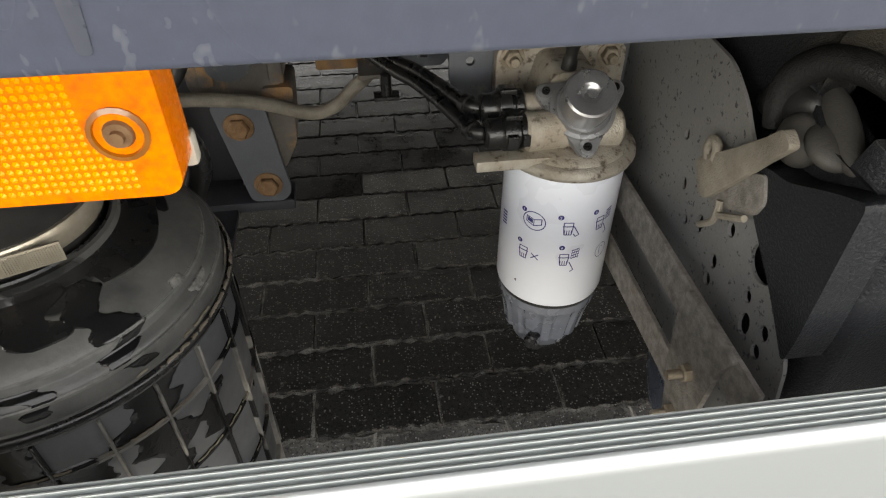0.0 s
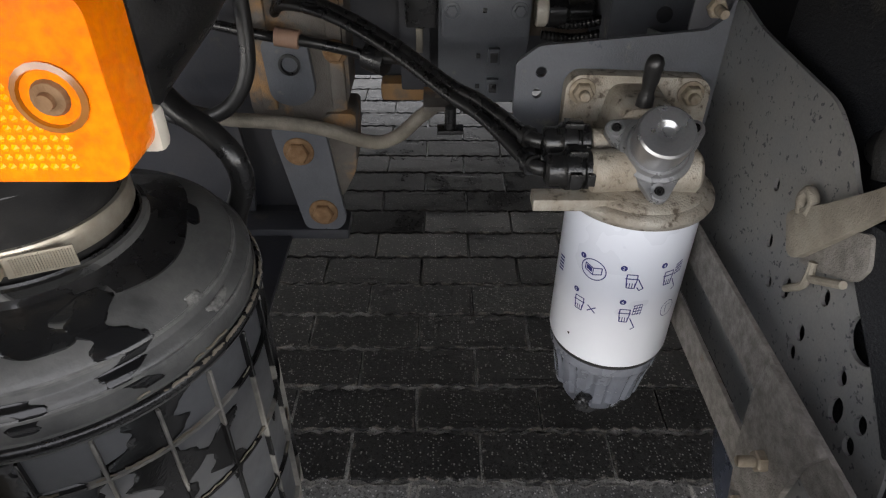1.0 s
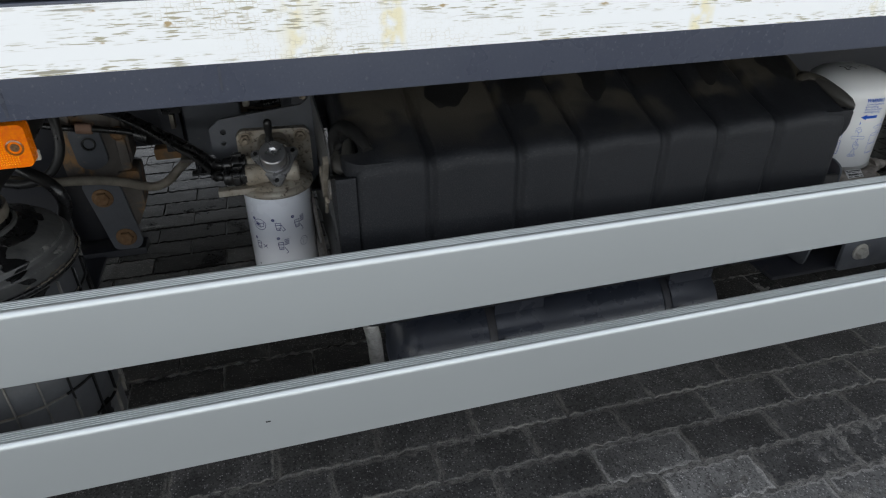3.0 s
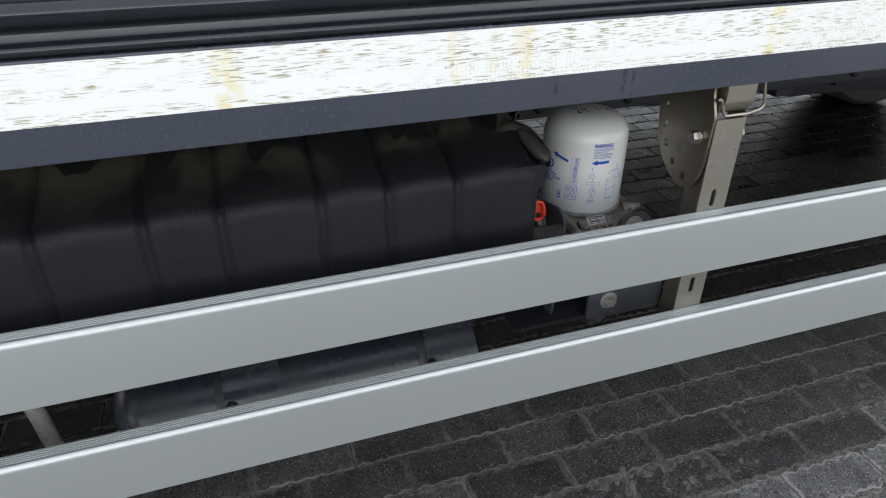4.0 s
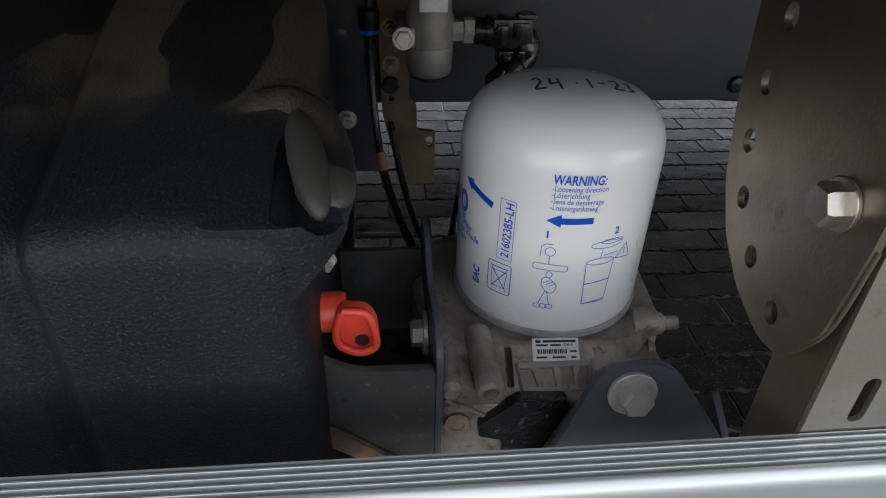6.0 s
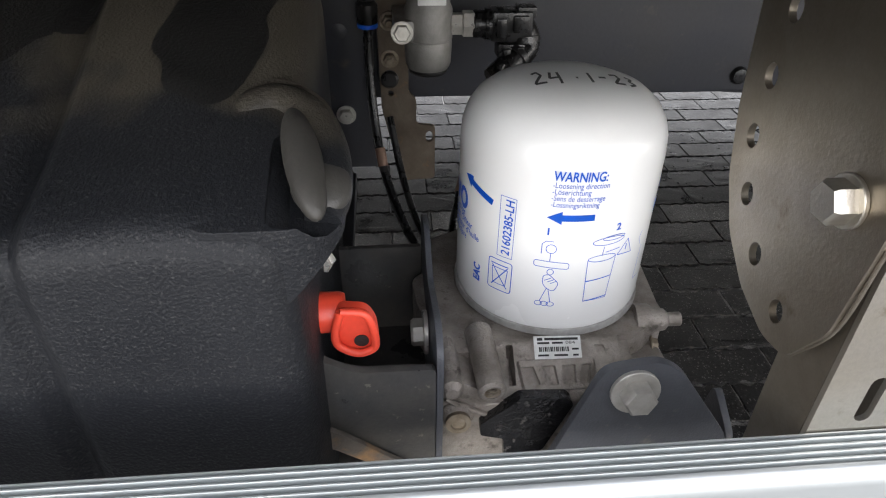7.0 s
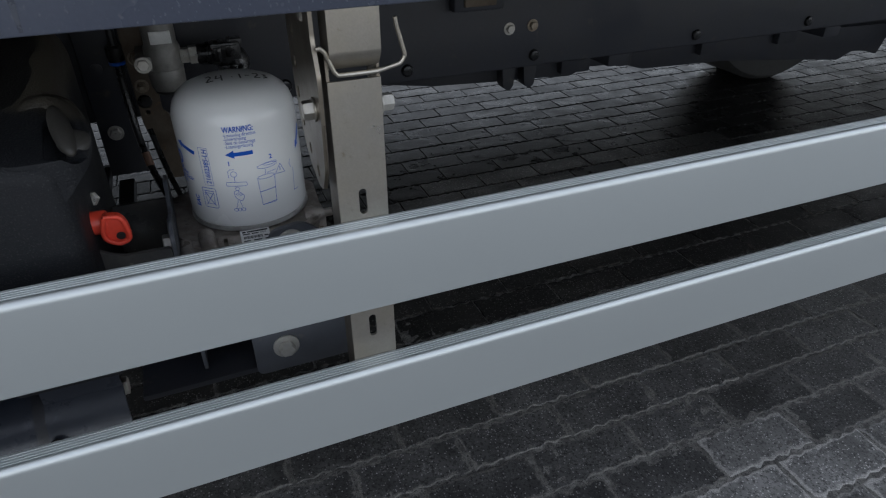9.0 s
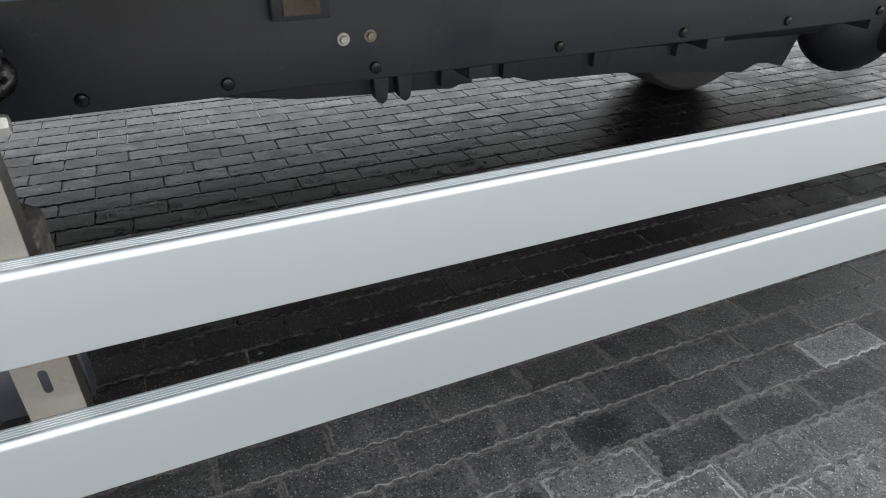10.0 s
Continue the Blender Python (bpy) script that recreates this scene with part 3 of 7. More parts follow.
# ---- truck box body ----
body = thing("truck_box_body", (1.5, 1.19, 0.92), "dark blue truck box body with white reflective tape", "truck body")
part("floor", boxed(-3.0, 6.0, -0.045, 2.43, 0.955, 1.03, 0.004), FRAME, body, "dark underside")
bm = bmesh.new()
slab(bm, rounded([(-0.060, 0.9186), (-0.060, 1.012), (-0.020, 1.012), (-0.020, 0.955), (-0.045, 0.955), (-0.045, 0.9186)], 0.0012), "x", -3.0, 6.0)
part("lower_skirt", finish(bm), SKIRT, body, "glossy dark blue-grey skirt edge")
for x, w, z0 in ((-0.2085, 0.0022, 0.930), (-0.1335, 0.0020, 0.9215), (0.041, 0.0012, 0.930), (0.869, 0.0020, 0.9215), (0.9545, 0.0024, 0.9205), (0.9665, 0.0020, 0.9210)):
    bm = bmesh.new()
    slab(bm, rounded([(x - w, 0.9535), (x + w, 0.9535), (x + w * 0.9, (z0 + 0.9535) / 2), (x + w * 0.4, z0), (x - w * 0.6, z0), (x - w * 1.1, (z0 + 0.9535) / 2)], 0.002), "y", -0.0602, -0.0599)
    part("drip_stain", finish(bm), STREAK, body, "dark upright streak")
bm = bmesh.new()
box(bm, -3.0, 6.0, -0.0606, -0.0602, 0.9545, 1.0095)
part("reflective_tape", finish(bm), TAPE, body, "white reflective tape with scuffs")
bm = bmesh.new()
slab(bm, rounded([(-0.058, 1.014), (-0.058, 1.022), (-0.050, 1.024), (-0.048, 1.034), (-0.060, 1.040), (-0.062, 1.050), (-0.056, 1.058), (-0.040, 1.060), (-0.040, 1.014)], 0.003), "x", -3.0, 6.0)
part("corner_moulding", finish(bm), MOULDING, body, "rounded dark moulding above the tape")
part("side_panel", boxed(-3.0, 6.0, -0.040, 0.0, 1.062, 3.4, 0.002), PANEL, body, "dark blue panel speckled with rain")
# Far side of the box, run unseen down to 0.30 to block low light.
part("far_panel", boxed(-3.0, 6.0, 2.40, 2.44, 0.30, 3.4, 0.002), PANEL, body)
part("front_panel", boxed(-3.04, -3.0, -0.04, 2.44, 0.95, 3.4, 0.002), PANEL, body)
part("rear_panel", boxed(6.0, 6.04, -0.04, 2.44, 0.95, 3.4, 0.002), PANEL, body)
part("roof", boxed(-3.0, 6.0, -0.04, 2.44, 3.40, 3.44, 0.002), PANEL, body)

# ---- chassis ----
FRAME_Y = 0.70
chassis = thing("chassis_frame", (1.5, 1.1, 0.6), "dark painted truck chassis frame rails with bolts", "chassis")
for y0, y1 in ((FRAME_Y, 1.50), (1.50, FRAME_Y)):
    s = 1 if y1 > y0 else -1
    bm = bmesh.new()
    a = y0
    slab(bm, rounded([(a, 0.603), (a, 0.9525), (a + s * 0.07, 0.9525), (a + s * 0.07, 0.945), (a + s * 0.008, 0.945), (a + s * 0.008, 0.611), (a + s * 0.07, 0.611), (a + s * 0.07, 0.603)], 0.004), "x", -3.0, 6.0)
    part("frame_rail", finish(bm), FRAME, chassis)
for x in (-1.6, 0.35, 2.0, 3.0, 4.6):
    part("cross_member", boxed(x, x + 0.08, 0.712, 1.488, 0.66, 0.86, 0.006), FRAME, chassis)
for x in (1.237, 1.487, 1.783, 2.231, 2.597, 2.96, 3.33, 0.92, 0.62, -0.62, -1.0):
    bm = bmesh.new()
    lathe(bm, [(0, 0), (0.013, 0), (0.013, 0.002), (0.010, 0.006), (0.004, 0.0075), (0, 0.0075)], (x, FRAME_Y - 0.0005, 0.628), (0, -1, 0), 18)
    part("plug", finish(bm), BLACK_PLASTIC, chassis)
for x, z, m_ in ((1.719, 0.690, ZINC), (1.775, 0.692, DULL_BOLT), (2.42, 0.76, DULL_BOLT), (2.9, 0.70, DULL_BOLT)):
    hexbolt((x, FRAME_Y, z), (0, -1, 0), 0.009, 0.008, m_, chassis, washer=0.013)
part("hanging_plate", boxed(0.900, 0.966, 0.684, 0.6985, 0.505, 0.952, 0.002), FRAME, chassis, "dark plate hanging below the frame")
part("bracket", boxed(1.58, 1.69, 0.672, 0.6995, 0.738, 0.83, 0.004), FRAME, chassis, "dark folded bracket")
part("bracket", boxed(1.60, 1.67, 0.664, 0.674, 0.748, 0.81, 0.004), BROWN_DARK, chassis, "brown bracket insert")

# ---- side guard rails ----
def rail_profile(z0, z1):
    pts = [(0.0, z0 + 0.002)] + [(0.0064 - 0.0064 * math.cos(a), z1 - 0.0090 + 0.0090 * math.sin(a)) for a in (radians(10 * k) for k in range(0, 10))]
    return pts + [(0.0068, z1), (0.0070, z1 - 0.0095), (0.0236, z1 - 0.0095), (0.0236, z1), (0.0242, z1), (0.0242, z1 - 0.012), (0.0225, z1 - 0.012), (0.0225, z0 + 0.012), (0.0242, z0 + 0.012), (0.0242, z0), (0.002, z0)]


for z0, z1, words in ((0.5916, 0.6920, "silver anodised aluminium side guard rail with ribbed top"), (0.4050, 0.5062, "lower silver aluminium side guard rail with ribbed top")):
    rail = thing("side_guard_rail", (1.5, 0.012, z0), words, "side guard", "side guard rails")
    bm = bmesh.new()
    slab(bm, rail_profile(z0, z1), "x", -2.6, 5.6)
    part("extrusion", finish(bm), ALU, rail)
    if z0 > 0.55:
        for k in range(4):
            part("scuff", boxed(-0.2685 + k * 0.0033, -0.2663 + k * 0.0033, 0.0012, 0.0030, 0.6882 + 0.0004 * (k % 2), 0.6897, 0.0002), BLACK_RUBBER, rail)
    for y in (0.0091, 0.0129, 0.0167, 0.0205):
        bm = bmesh.new()
        slab(bm, [(y, z1 - 0.0094), (y + 0.0001, z1 - 0.0005), (y + 0.0004, z1), (y + 0.0012, z1), (y + 0.0015, z1 - 0.0005), (y + 0.0016, z1 - 0.0094)], "x", -2.6, 5.6)
        part("tread_rib", finish(bm), ALU, rail)


# ---- side guard posts ----
def guard_post(px, s, label):
    """px: the middle of the post; s: +1 when the swivel plate is on the side towards -x."""
    t = thing("side_guard_post", (px, 0.05, 0.40), label, "post", "side guard posts")
    X = lambda d: px - s * d
    bm = bmesh.new()
    slab(bm, [(X(0.025), 0.40), (X(0.025), 0.838), (X(-0.026), 0.838), (X(-0.026), 0.40)], "y", 0.0252, 0.0282,
         holes=[slot(px, 0.712, 0.0085, 0.029), slot(px, 0.551, 0.0085, 0.030)])
    part("face", finish(bm), GALV, t)
    for d in (0.025, -0.026):
        bm = bmesh.new()
        e = 0.003 if d > 0 else -0.003
        slab(bm, rounded([(0.0285, 0.40), (0.0285, 0.86), (0.060, 0.86), (0.062, 0.70), (0.060, 0.40)], 0.006), "x", X(d), X(d - e))
        part("flange", finish(bm), GALV_SHADE, t)
    # swivel plate with its arc of holes
    px_ = X(0.031)
    hole_at = [(0.123, 0.833), (0.123, 0.802), (0.113, 0.774), (0.091, 0.751), (0.062, 0.737), (0.120, 0.865)]
    outline = [(0.150, 0.954), (0.148, 0.86), (0.143, 0.81), (0.134, 0.775), (0.118, 0.748), (0.094, 0.729), (0.066, 0.719), (0.046, 0.722), (0.028, 0.752), (0.022, 0.80), (0.020, 0.845), (0.032, 0.875), (0.032, 0.954)]
    bm = bmesh.new()
    slab(bm, rounded(outline, 0.006), "x", px_, px_ - s * 0.004, holes=[oval(y, z, 0.0055, 0.0065) for y, z in hole_at])
    part("swivel_plate", finish(bm), GALV_SHADE, t, "plate with an arc of adjusting holes")
    bm = bmesh.new()
    tube(bm, [(px_ - s * 0.001, 0.0215, 0.80), (px_ - s * 0.001, 0.0275, 0.755), (px_ - s * 0.001, 0.045, 0.724)], 0.0009, 8, 6)
    part("rolled_edge", finish(bm), GALV_SHADE, t)
    # upper bracket with a folded lip over the post
    bm = bmesh.new()
    w0, w1 = X(0.022), X(-0.026)
    prof = rounded([(0.0195, 0.954), (0.0195, 0.863), (0.030, 0.8475), (0.052, 0.8475), (0.052, 0.954)], 0.003)
    slab(bm, prof, "x", w0, w1)
    part("upper_bracket", finish(bm), GALV, t)
    bm = bmesh.new()
    line = rounded([(-0.038, 0.866), (-0.030, 0.8705), (-0.0250, 0.866), (-0.0165, 0.8440), (0.022, 0.8440), (0.0455, 0.8490), (0.0500, 0.8560), (0.0420, 0.885), (0.0345, 0.954)], 0.006)[5:-5]
    tube(bm, [(px + s * a, 0.0235, b) for a, b in line[::2]], 0.0022, 8, 3)
    part("hook_strap", finish(bm), GALV, t, "bent steel retaining hook")
    hexbolt((px_ - s * 0.0005, 0.062, 0.893), (-s, 0, 0), 0.0075, 0.006, ZINC, t)
    if s < 0:
        hexbolt((px_, 0.046, 0.808), (-s, 0, 0), 0.0105, 0.010, ZINC, t, washer=0.0125, stud=0.008)
    else:
        hexbolt((px_ - 0.004, 0.046, 0.808), (-s, 0, 0), 0.0096, 0.0095, GALV, t, washer=0.0118, washer_h=0.0022)
    hexbolt((X(-0.029), 0.046, 0.806), (s, 0, 0), 0.009, 0.012, ZINC, t, name="nut", washer=0.012)
    return t


part("scuff", boxed(0.016, 0.0225, -0.0004, 0.0002, 0.4605, 0.4625), BLACK_RUBBER, rail)
guard_post(1.2, 1, "zinc plated folded side guard post behind the rails")
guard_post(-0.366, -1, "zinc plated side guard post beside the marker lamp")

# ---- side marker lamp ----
lamp = thing("side_marker_lamp", (-0.207, 0.03, 0.85), "amber rectangular side marker lamp, one half given a yellow glow", "marker lamp")
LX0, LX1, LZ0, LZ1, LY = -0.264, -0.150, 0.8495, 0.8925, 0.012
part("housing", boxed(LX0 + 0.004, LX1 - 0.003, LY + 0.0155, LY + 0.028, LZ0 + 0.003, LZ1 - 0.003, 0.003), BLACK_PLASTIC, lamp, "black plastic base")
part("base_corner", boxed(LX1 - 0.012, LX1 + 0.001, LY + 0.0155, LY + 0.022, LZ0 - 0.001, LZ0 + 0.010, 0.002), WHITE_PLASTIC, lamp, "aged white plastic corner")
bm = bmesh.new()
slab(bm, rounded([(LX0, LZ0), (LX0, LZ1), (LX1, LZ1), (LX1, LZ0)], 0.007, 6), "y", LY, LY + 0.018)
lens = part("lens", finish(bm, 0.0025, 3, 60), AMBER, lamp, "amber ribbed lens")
# This half gets the stronger added glow in place of thrown-back light.
part("bright_lens_half", boxed(LX0 + 0.003, -0.208, LY - 0.0008, LY + 0.002, LZ0 + 0.003, LZ1 - 0.003, 0.0006), AMBER_MID, lens, "yellow lens half with added glow")
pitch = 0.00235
for left, m_ in ((True, AMBER_GLOW), (False, AMBER_HOT)):
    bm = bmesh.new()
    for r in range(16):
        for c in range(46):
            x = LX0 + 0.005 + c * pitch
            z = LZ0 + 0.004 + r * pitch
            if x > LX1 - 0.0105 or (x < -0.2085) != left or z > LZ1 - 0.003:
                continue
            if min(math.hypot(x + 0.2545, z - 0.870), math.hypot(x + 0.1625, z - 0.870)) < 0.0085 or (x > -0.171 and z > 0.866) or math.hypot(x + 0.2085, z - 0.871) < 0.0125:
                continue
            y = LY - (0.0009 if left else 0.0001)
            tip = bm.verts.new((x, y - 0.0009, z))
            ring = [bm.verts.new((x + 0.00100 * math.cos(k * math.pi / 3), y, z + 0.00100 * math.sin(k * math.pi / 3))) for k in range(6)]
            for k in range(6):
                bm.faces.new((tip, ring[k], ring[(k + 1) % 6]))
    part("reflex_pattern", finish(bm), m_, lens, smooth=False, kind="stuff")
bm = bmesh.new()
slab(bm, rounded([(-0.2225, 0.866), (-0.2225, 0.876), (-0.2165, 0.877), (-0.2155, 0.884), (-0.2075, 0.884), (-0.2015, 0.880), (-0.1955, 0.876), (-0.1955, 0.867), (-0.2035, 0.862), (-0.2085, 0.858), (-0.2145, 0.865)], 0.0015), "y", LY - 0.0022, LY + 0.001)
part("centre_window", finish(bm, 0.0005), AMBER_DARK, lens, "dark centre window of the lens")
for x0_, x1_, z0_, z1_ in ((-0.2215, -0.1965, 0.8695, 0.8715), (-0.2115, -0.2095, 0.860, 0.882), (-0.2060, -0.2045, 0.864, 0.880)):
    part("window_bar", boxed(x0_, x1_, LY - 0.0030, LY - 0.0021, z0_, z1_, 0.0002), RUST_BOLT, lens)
for x in (-0.2545, -0.1625):
    bm = bmesh.new()
    lathe(bm, [(0.0080, -0.001), (0.0080, 0.0006), (0.0066, 0.0010), (0.0060, -0.0006), (0, -0.0006)], (x, LY, 0.870), (0, -1, 0), 20)
    part("screw_well", finish(bm), AMBER_DARK, lens)
    bm = bmesh.new()
    lathe(bm, [(0, 0.0030), (0.0018, 0.0030), (0.0020, 0.0016), (0.0036, 0.0012), (0.0042, 0.0), (0.0042, -0.001), (0, -0.001)], (x, LY, 0.870), (0, -1, 0), 16)
    part("screw", finish(bm), RUST_BOLT, lamp, "small steel fixing screw")
part("bracket", boxed(-0.235, -0.180, LY + 0.0285, LY + 0.0325, 0.860, 0.956, 0.001), FRAME, lamp, "dark sheet bracket under the body")

# ---- air cleaner ----
AX, AY = -0.334, 0.213
air = thing("air_cleaner", (AX, AY, 0.33), "weathered black plastic air cleaner housing with oily stains", "air filter")
bm = bmesh.new()
lathe(bm, [(0, 0.330), (0.110, 0.330), (0.122, 0.338), (0.1245, 0.36), (0.1255, 0.50), (0.1250, 0.630), (0.1235, 0.6355)], (AX, AY, 0), (0, 0, 1), 96)
canister = part("canister", finish(bm), AC_BODY, air, "ribbed lower canister")
bm = bmesh.new()
lathe(bm, [(0.1235, 0.6350), (0.1300, 0.6360), (0.1312, 0.6385), (0.1310, 0.6425), (0.1295, 0.6445), (0.1262, 0.6455), (0.1258, 0.6490), (0.1262, 0.6560), (0.1250, 0.6610), (0.1225, 0.6640), (0.1185, 0.6655), (0.1178, 0.6665), (0.1172, 0.6715),
           (0.1160, 0.6735), (0.1120, 0.6770), (0.1060, 0.6805), (0.0990, 0.6835), (0.0900, 0.6865), (0.0820, 0.6888), (0.0760, 0.6905), (0.0700, 0.6930), (0.0690, 0.700), (0.0650, 0.701), (0.0640, 0.70)], (AX, AY, 0), (0, 0, 1), 120)
part("lid", finish(bm), AC_LID, air, "stepped lid with wet dark stains")
for r, z in ((0.1168, 0.6722), (0.1255, 0.6600)):
    bm = bmesh.new()
    lathe(bm, [(r - 0.0013, z - 0.0008), (r - 0.0009, z + 0.0006), (r, z + 0.0011), (r + 0.0009, z + 0.0004), (r + 0.0013, z - 0.0012)], (AX, AY, 0), (0, 0, 1), 120)
    part("lid_bead", finish(bm), WORN_HIGHLIGHT, air)
for k in range(22):
    w = 2 * math.pi * k / 22 + 0.1
    c, s = math.cos(w), math.sin(w)
    bm = bmesh.new()
    box(bm, 0.1235, 0.1292, -0.0011, 0.0011, 0.36, 0.632, Matrix.Translation((AX, AY, 0)) @ Matrix.Rotation(w, 4, "Z"))
    part("upright_rib", finish(bm, 0.0006, 1), AC_RIB, canister)
for z in (0.405, 0.470, 0.535, 0.598):
    bm = bmesh.new()
    lathe(bm, [(0.1240, z - 0.0016), (0.1284, z - 0.0012), (0.1288, z), (0.1284, z + 0.0012), (0.1240, z + 0.0016)], (AX, AY, 0), (0, 0, 1), 96)
    part("ring_rib", finish(bm), AC_RIB, canister)
for k in range(44):
    random.seed(200 + k)
    z = random.choice((0.470, 0.535, 0.598, 0.6452)) + 0.0018
    w0 = random.uniform(-1.9, 0.35)
    bm = bmesh.new()
    pts = [(AX + 0.1272 * math.cos(w0 + j * 0.03), AY + 0.1272 * math.sin(w0 + j * 0.03), z + 0.0006 * math.sin(j * 2 + k)) for j in range(random.randint(3, 7))]
    tube(bm, pts, random.uniform(0.0004, 0.0009), 6, 3)
    part("mud_crust", finish(bm), DIRT_LINE, canister, "dried mud on a rib")
for k in range(30):
    random.seed(400 + k)
    w0 = random.uniform(-0.75, 0.75)
    bm = bmesh.new()
    pts = [(AX + 0.1302 * math.cos(w0 + j * 0.028), AY + 0.1302 * math.sin(w0 + j * 0.028), 0.6436 + 0.0010 * math.sin(j * 2 + k)) for j in range(random.randint(3, 8))]
    tube(bm, pts, random.uniform(0.0005, 0.0014), 6, 3)
    part("mud_crust", finish(bm), DIRT_LINE, air, "dried mud on the lid rim")
bm = bmesh.new()
lathe(bm, [(0.0652, 0.7022), (0.0700, 0.6948), (0.0760, 0.6913), (0.0820, 0.6896), (0.0900, 0.68735), (0.0902, 0.6862)], (AX, AY, 0), (0, 0, 1), 120, wave=lambda a_, h: 1 + (0.06 * math.sin(2 * a_ + 0.6) + 0.05 * math.sin(5 * a_)) * (h < 0.6897))
part("oil_film", finish(bm), BLACK_PLASTIC, air, "wet black oil stain round the neck")
bm = bmesh.new()
lathe(bm, [(0.1285 + 0.0036 * math.cos(radians(a)), 0.6412 + 0.0040 * math.sin(radians(a))) for a in range(-90, 271, 30)], (AX, AY, 0), (0, 0, 1), 120)
part("rim_seal", finish(bm), BLACK_PLASTIC, air, "wet black rim seal")
# black oil that has run from the neck over the lid and down the canister
LID_LINE = [(0.0700, 0.6934), (0.0760, 0.6907), (0.0820, 0.6890), (0.0900, 0.6867), (0.0990, 0.6837), (0.1060, 0.6807), (0.1120, 0.6772), (0.1163, 0.6735), (0.1174, 0.6712), (0.1180, 0.6667), (0.1188, 0.6656), (0.1226, 0.6641), (0.1251, 0.6611), (0.1264, 0.6560), (0.1260, 0.6490)]
SIDE_LINE = [(0.1256, 0.634 - 0.008 * k) for k in range(22)]


def oil_run(line, first, last, middle, half, seed, mat_, words, parent):
    """A ragged film on the housing along a stretch of its outline; middle, half: its bearing and half width in degrees."""
    bm = bmesh.new()
    rows_ = []
    for k in range((last - first) * 4 + 1):
        q = first + k / 4
        i = min(len(line) - 2, int(q))
        r = line[i][0] + (line[i + 1][0] - line[i][0]) * (q - i)
        z = line[i][1] + (line[i + 1][1] - line[i][1]) * (q - i)
        f = k / ((last - first) * 4)
        wob = 3.2 * math.sin(q * 0.9 + seed) + 1.4 * math.sin(q * 2.3 + 2 * seed)
        wide = half * (0.25 + 0.75 * math.sin(math.pi * min(1.0, 0.30 + f * 0.70)) ** 0.6) * (1 + 0.30 * math.sin(q * 1.7 + seed * 3))
        row_ = []
        for j in range(15):
            u = -1 + j / 7
            w = radians(middle + wob + wide * u + (0.9 * math.sin(q * 5 + seed) if abs(u) == 1 else 0))
            up = 0.0007 if abs(u) < 0.9 and 0 < k < (last - first) * 4 else -0.0006
            row_.append(bm.verts.new((AX + (r + up) * math.cos(w), AY + (r + up) * math.sin(w), z + up * 0.8)))
        rows_.append(row_)
    for a, b in zip(rows_, rows_[1:]):
        for j in range(14):
            bm.faces.new((a[j], b[j], b[j + 1], a[j + 1]))
    part("oil_run" if mat_ is OIL else "scuff", finish(bm), mat_, parent, words)


for first, last, middle, half, seed in ((1, 14, -45, 6.5, 1.0), (0, 5, -63, 13, 2.2), (0, 4, 22, 11, 0.4), (9, 14, -72, 5, 3.1)):
    oil_run(LID_LINE, first, last, middle, half, seed, OIL, "wet black oil run", air)
for first, last, middle, half, seed in ((0, 15, -47, 9, 0.6), (4, 9, -70, 6, 1.9), (6, 14, -28, 4, 2.7), (0, 5, -84, 8, 4.0)):
    oil_run(SIDE_LINE, first, last, middle, half, seed, OIL, "wet black oil run", canister)
for first, last, middle, half, seed in ((6, 8, -20, 3.5, 0.3), (10, 12, -12, 5, 1.2)):
    oil_run(LID_LINE, first, last, middle, half, seed, SCUFF, "pale scuffed patch", air)
# lower bracket to the frame
part("mounting_bracket", boxed(AX - 0.05, AX + 0.05, AY + 0.120, 0.6985, 0.40, 0.408, 0.002), FRAME, air, "dark mounting bracket")
part("mounting_bracket", boxed(AX - 0.05, AX + 0.05, 0.690, 0.6985, 0.40, 0.64, 0.002), FRAME, air)
# neck, clamp and elbow
bm = bmesh.new()
tube(bm, [(AX, AY, 0.692), (AX, AY, 0.735), (-0.326, 0.216, 0.772), (-0.302, 0.228, 0.815), (-0.272, 0.255, 0.855), (-0.25, 0.31, 0.885), (-0.24, 0.42, 0.89)], 0.06, 48, 8,
     radii=[0.0605, 0.0605, 0.066, 0.076, 0.078, 0.072, 0.06])
part("intake_elbow", finish(bm), BLACK_RUBBER, air, "dusty black rubber intake elbow")
for z, r in ((0.752, 0.0655), (0.772, 0.0700)):
    bm = bmesh.new()
    lathe(bm, [(r - 0.006, z - 0.003), (r, z - 0.002), (r + 0.0008, z), (r, z + 0.002), (r - 0.006, z + 0.003)], (AX, AY + 0.002, 0), (0, 0, 1), 64)
    part("rubber_bead", finish(bm), BLACK_RUBBER, air)
bm = bmesh.new()
lathe(bm, [(0.0600, 0.7070), (0.0632, 0.7066), (0.0640, 0.7080), (0.0640, 0.7205), (0.0632, 0.7218), (0.0600, 0.7215)], (AX, AY, 0), (0, 0, 1), 72)
clamp = part("hose_clamp", finish(bm), STEEL_BAND, air, "worn steel worm-drive hose clamp")
w = math.radians(-84)
turn = Matrix.Translation((AX, AY, 0)) @ Matrix.Rotation(w, 4, "Z")
part("worm_housing", boxed(0.0630, 0.0730, -0.013, 0.010, 0.7060, 0.7215, 0.002, turn=turn), STEEL_BAND, clamp)
bm = bmesh.new()
a = turn @ Vector((0.068, 0.010, 0.7137))
b = turn @ Vector((0.068, 0.017, 0.7137))
rod(bm, a, b, 0.0052, 6, soft=0.0008)
part("worm_screw", finish(bm), DULL_BOLT, clamp)
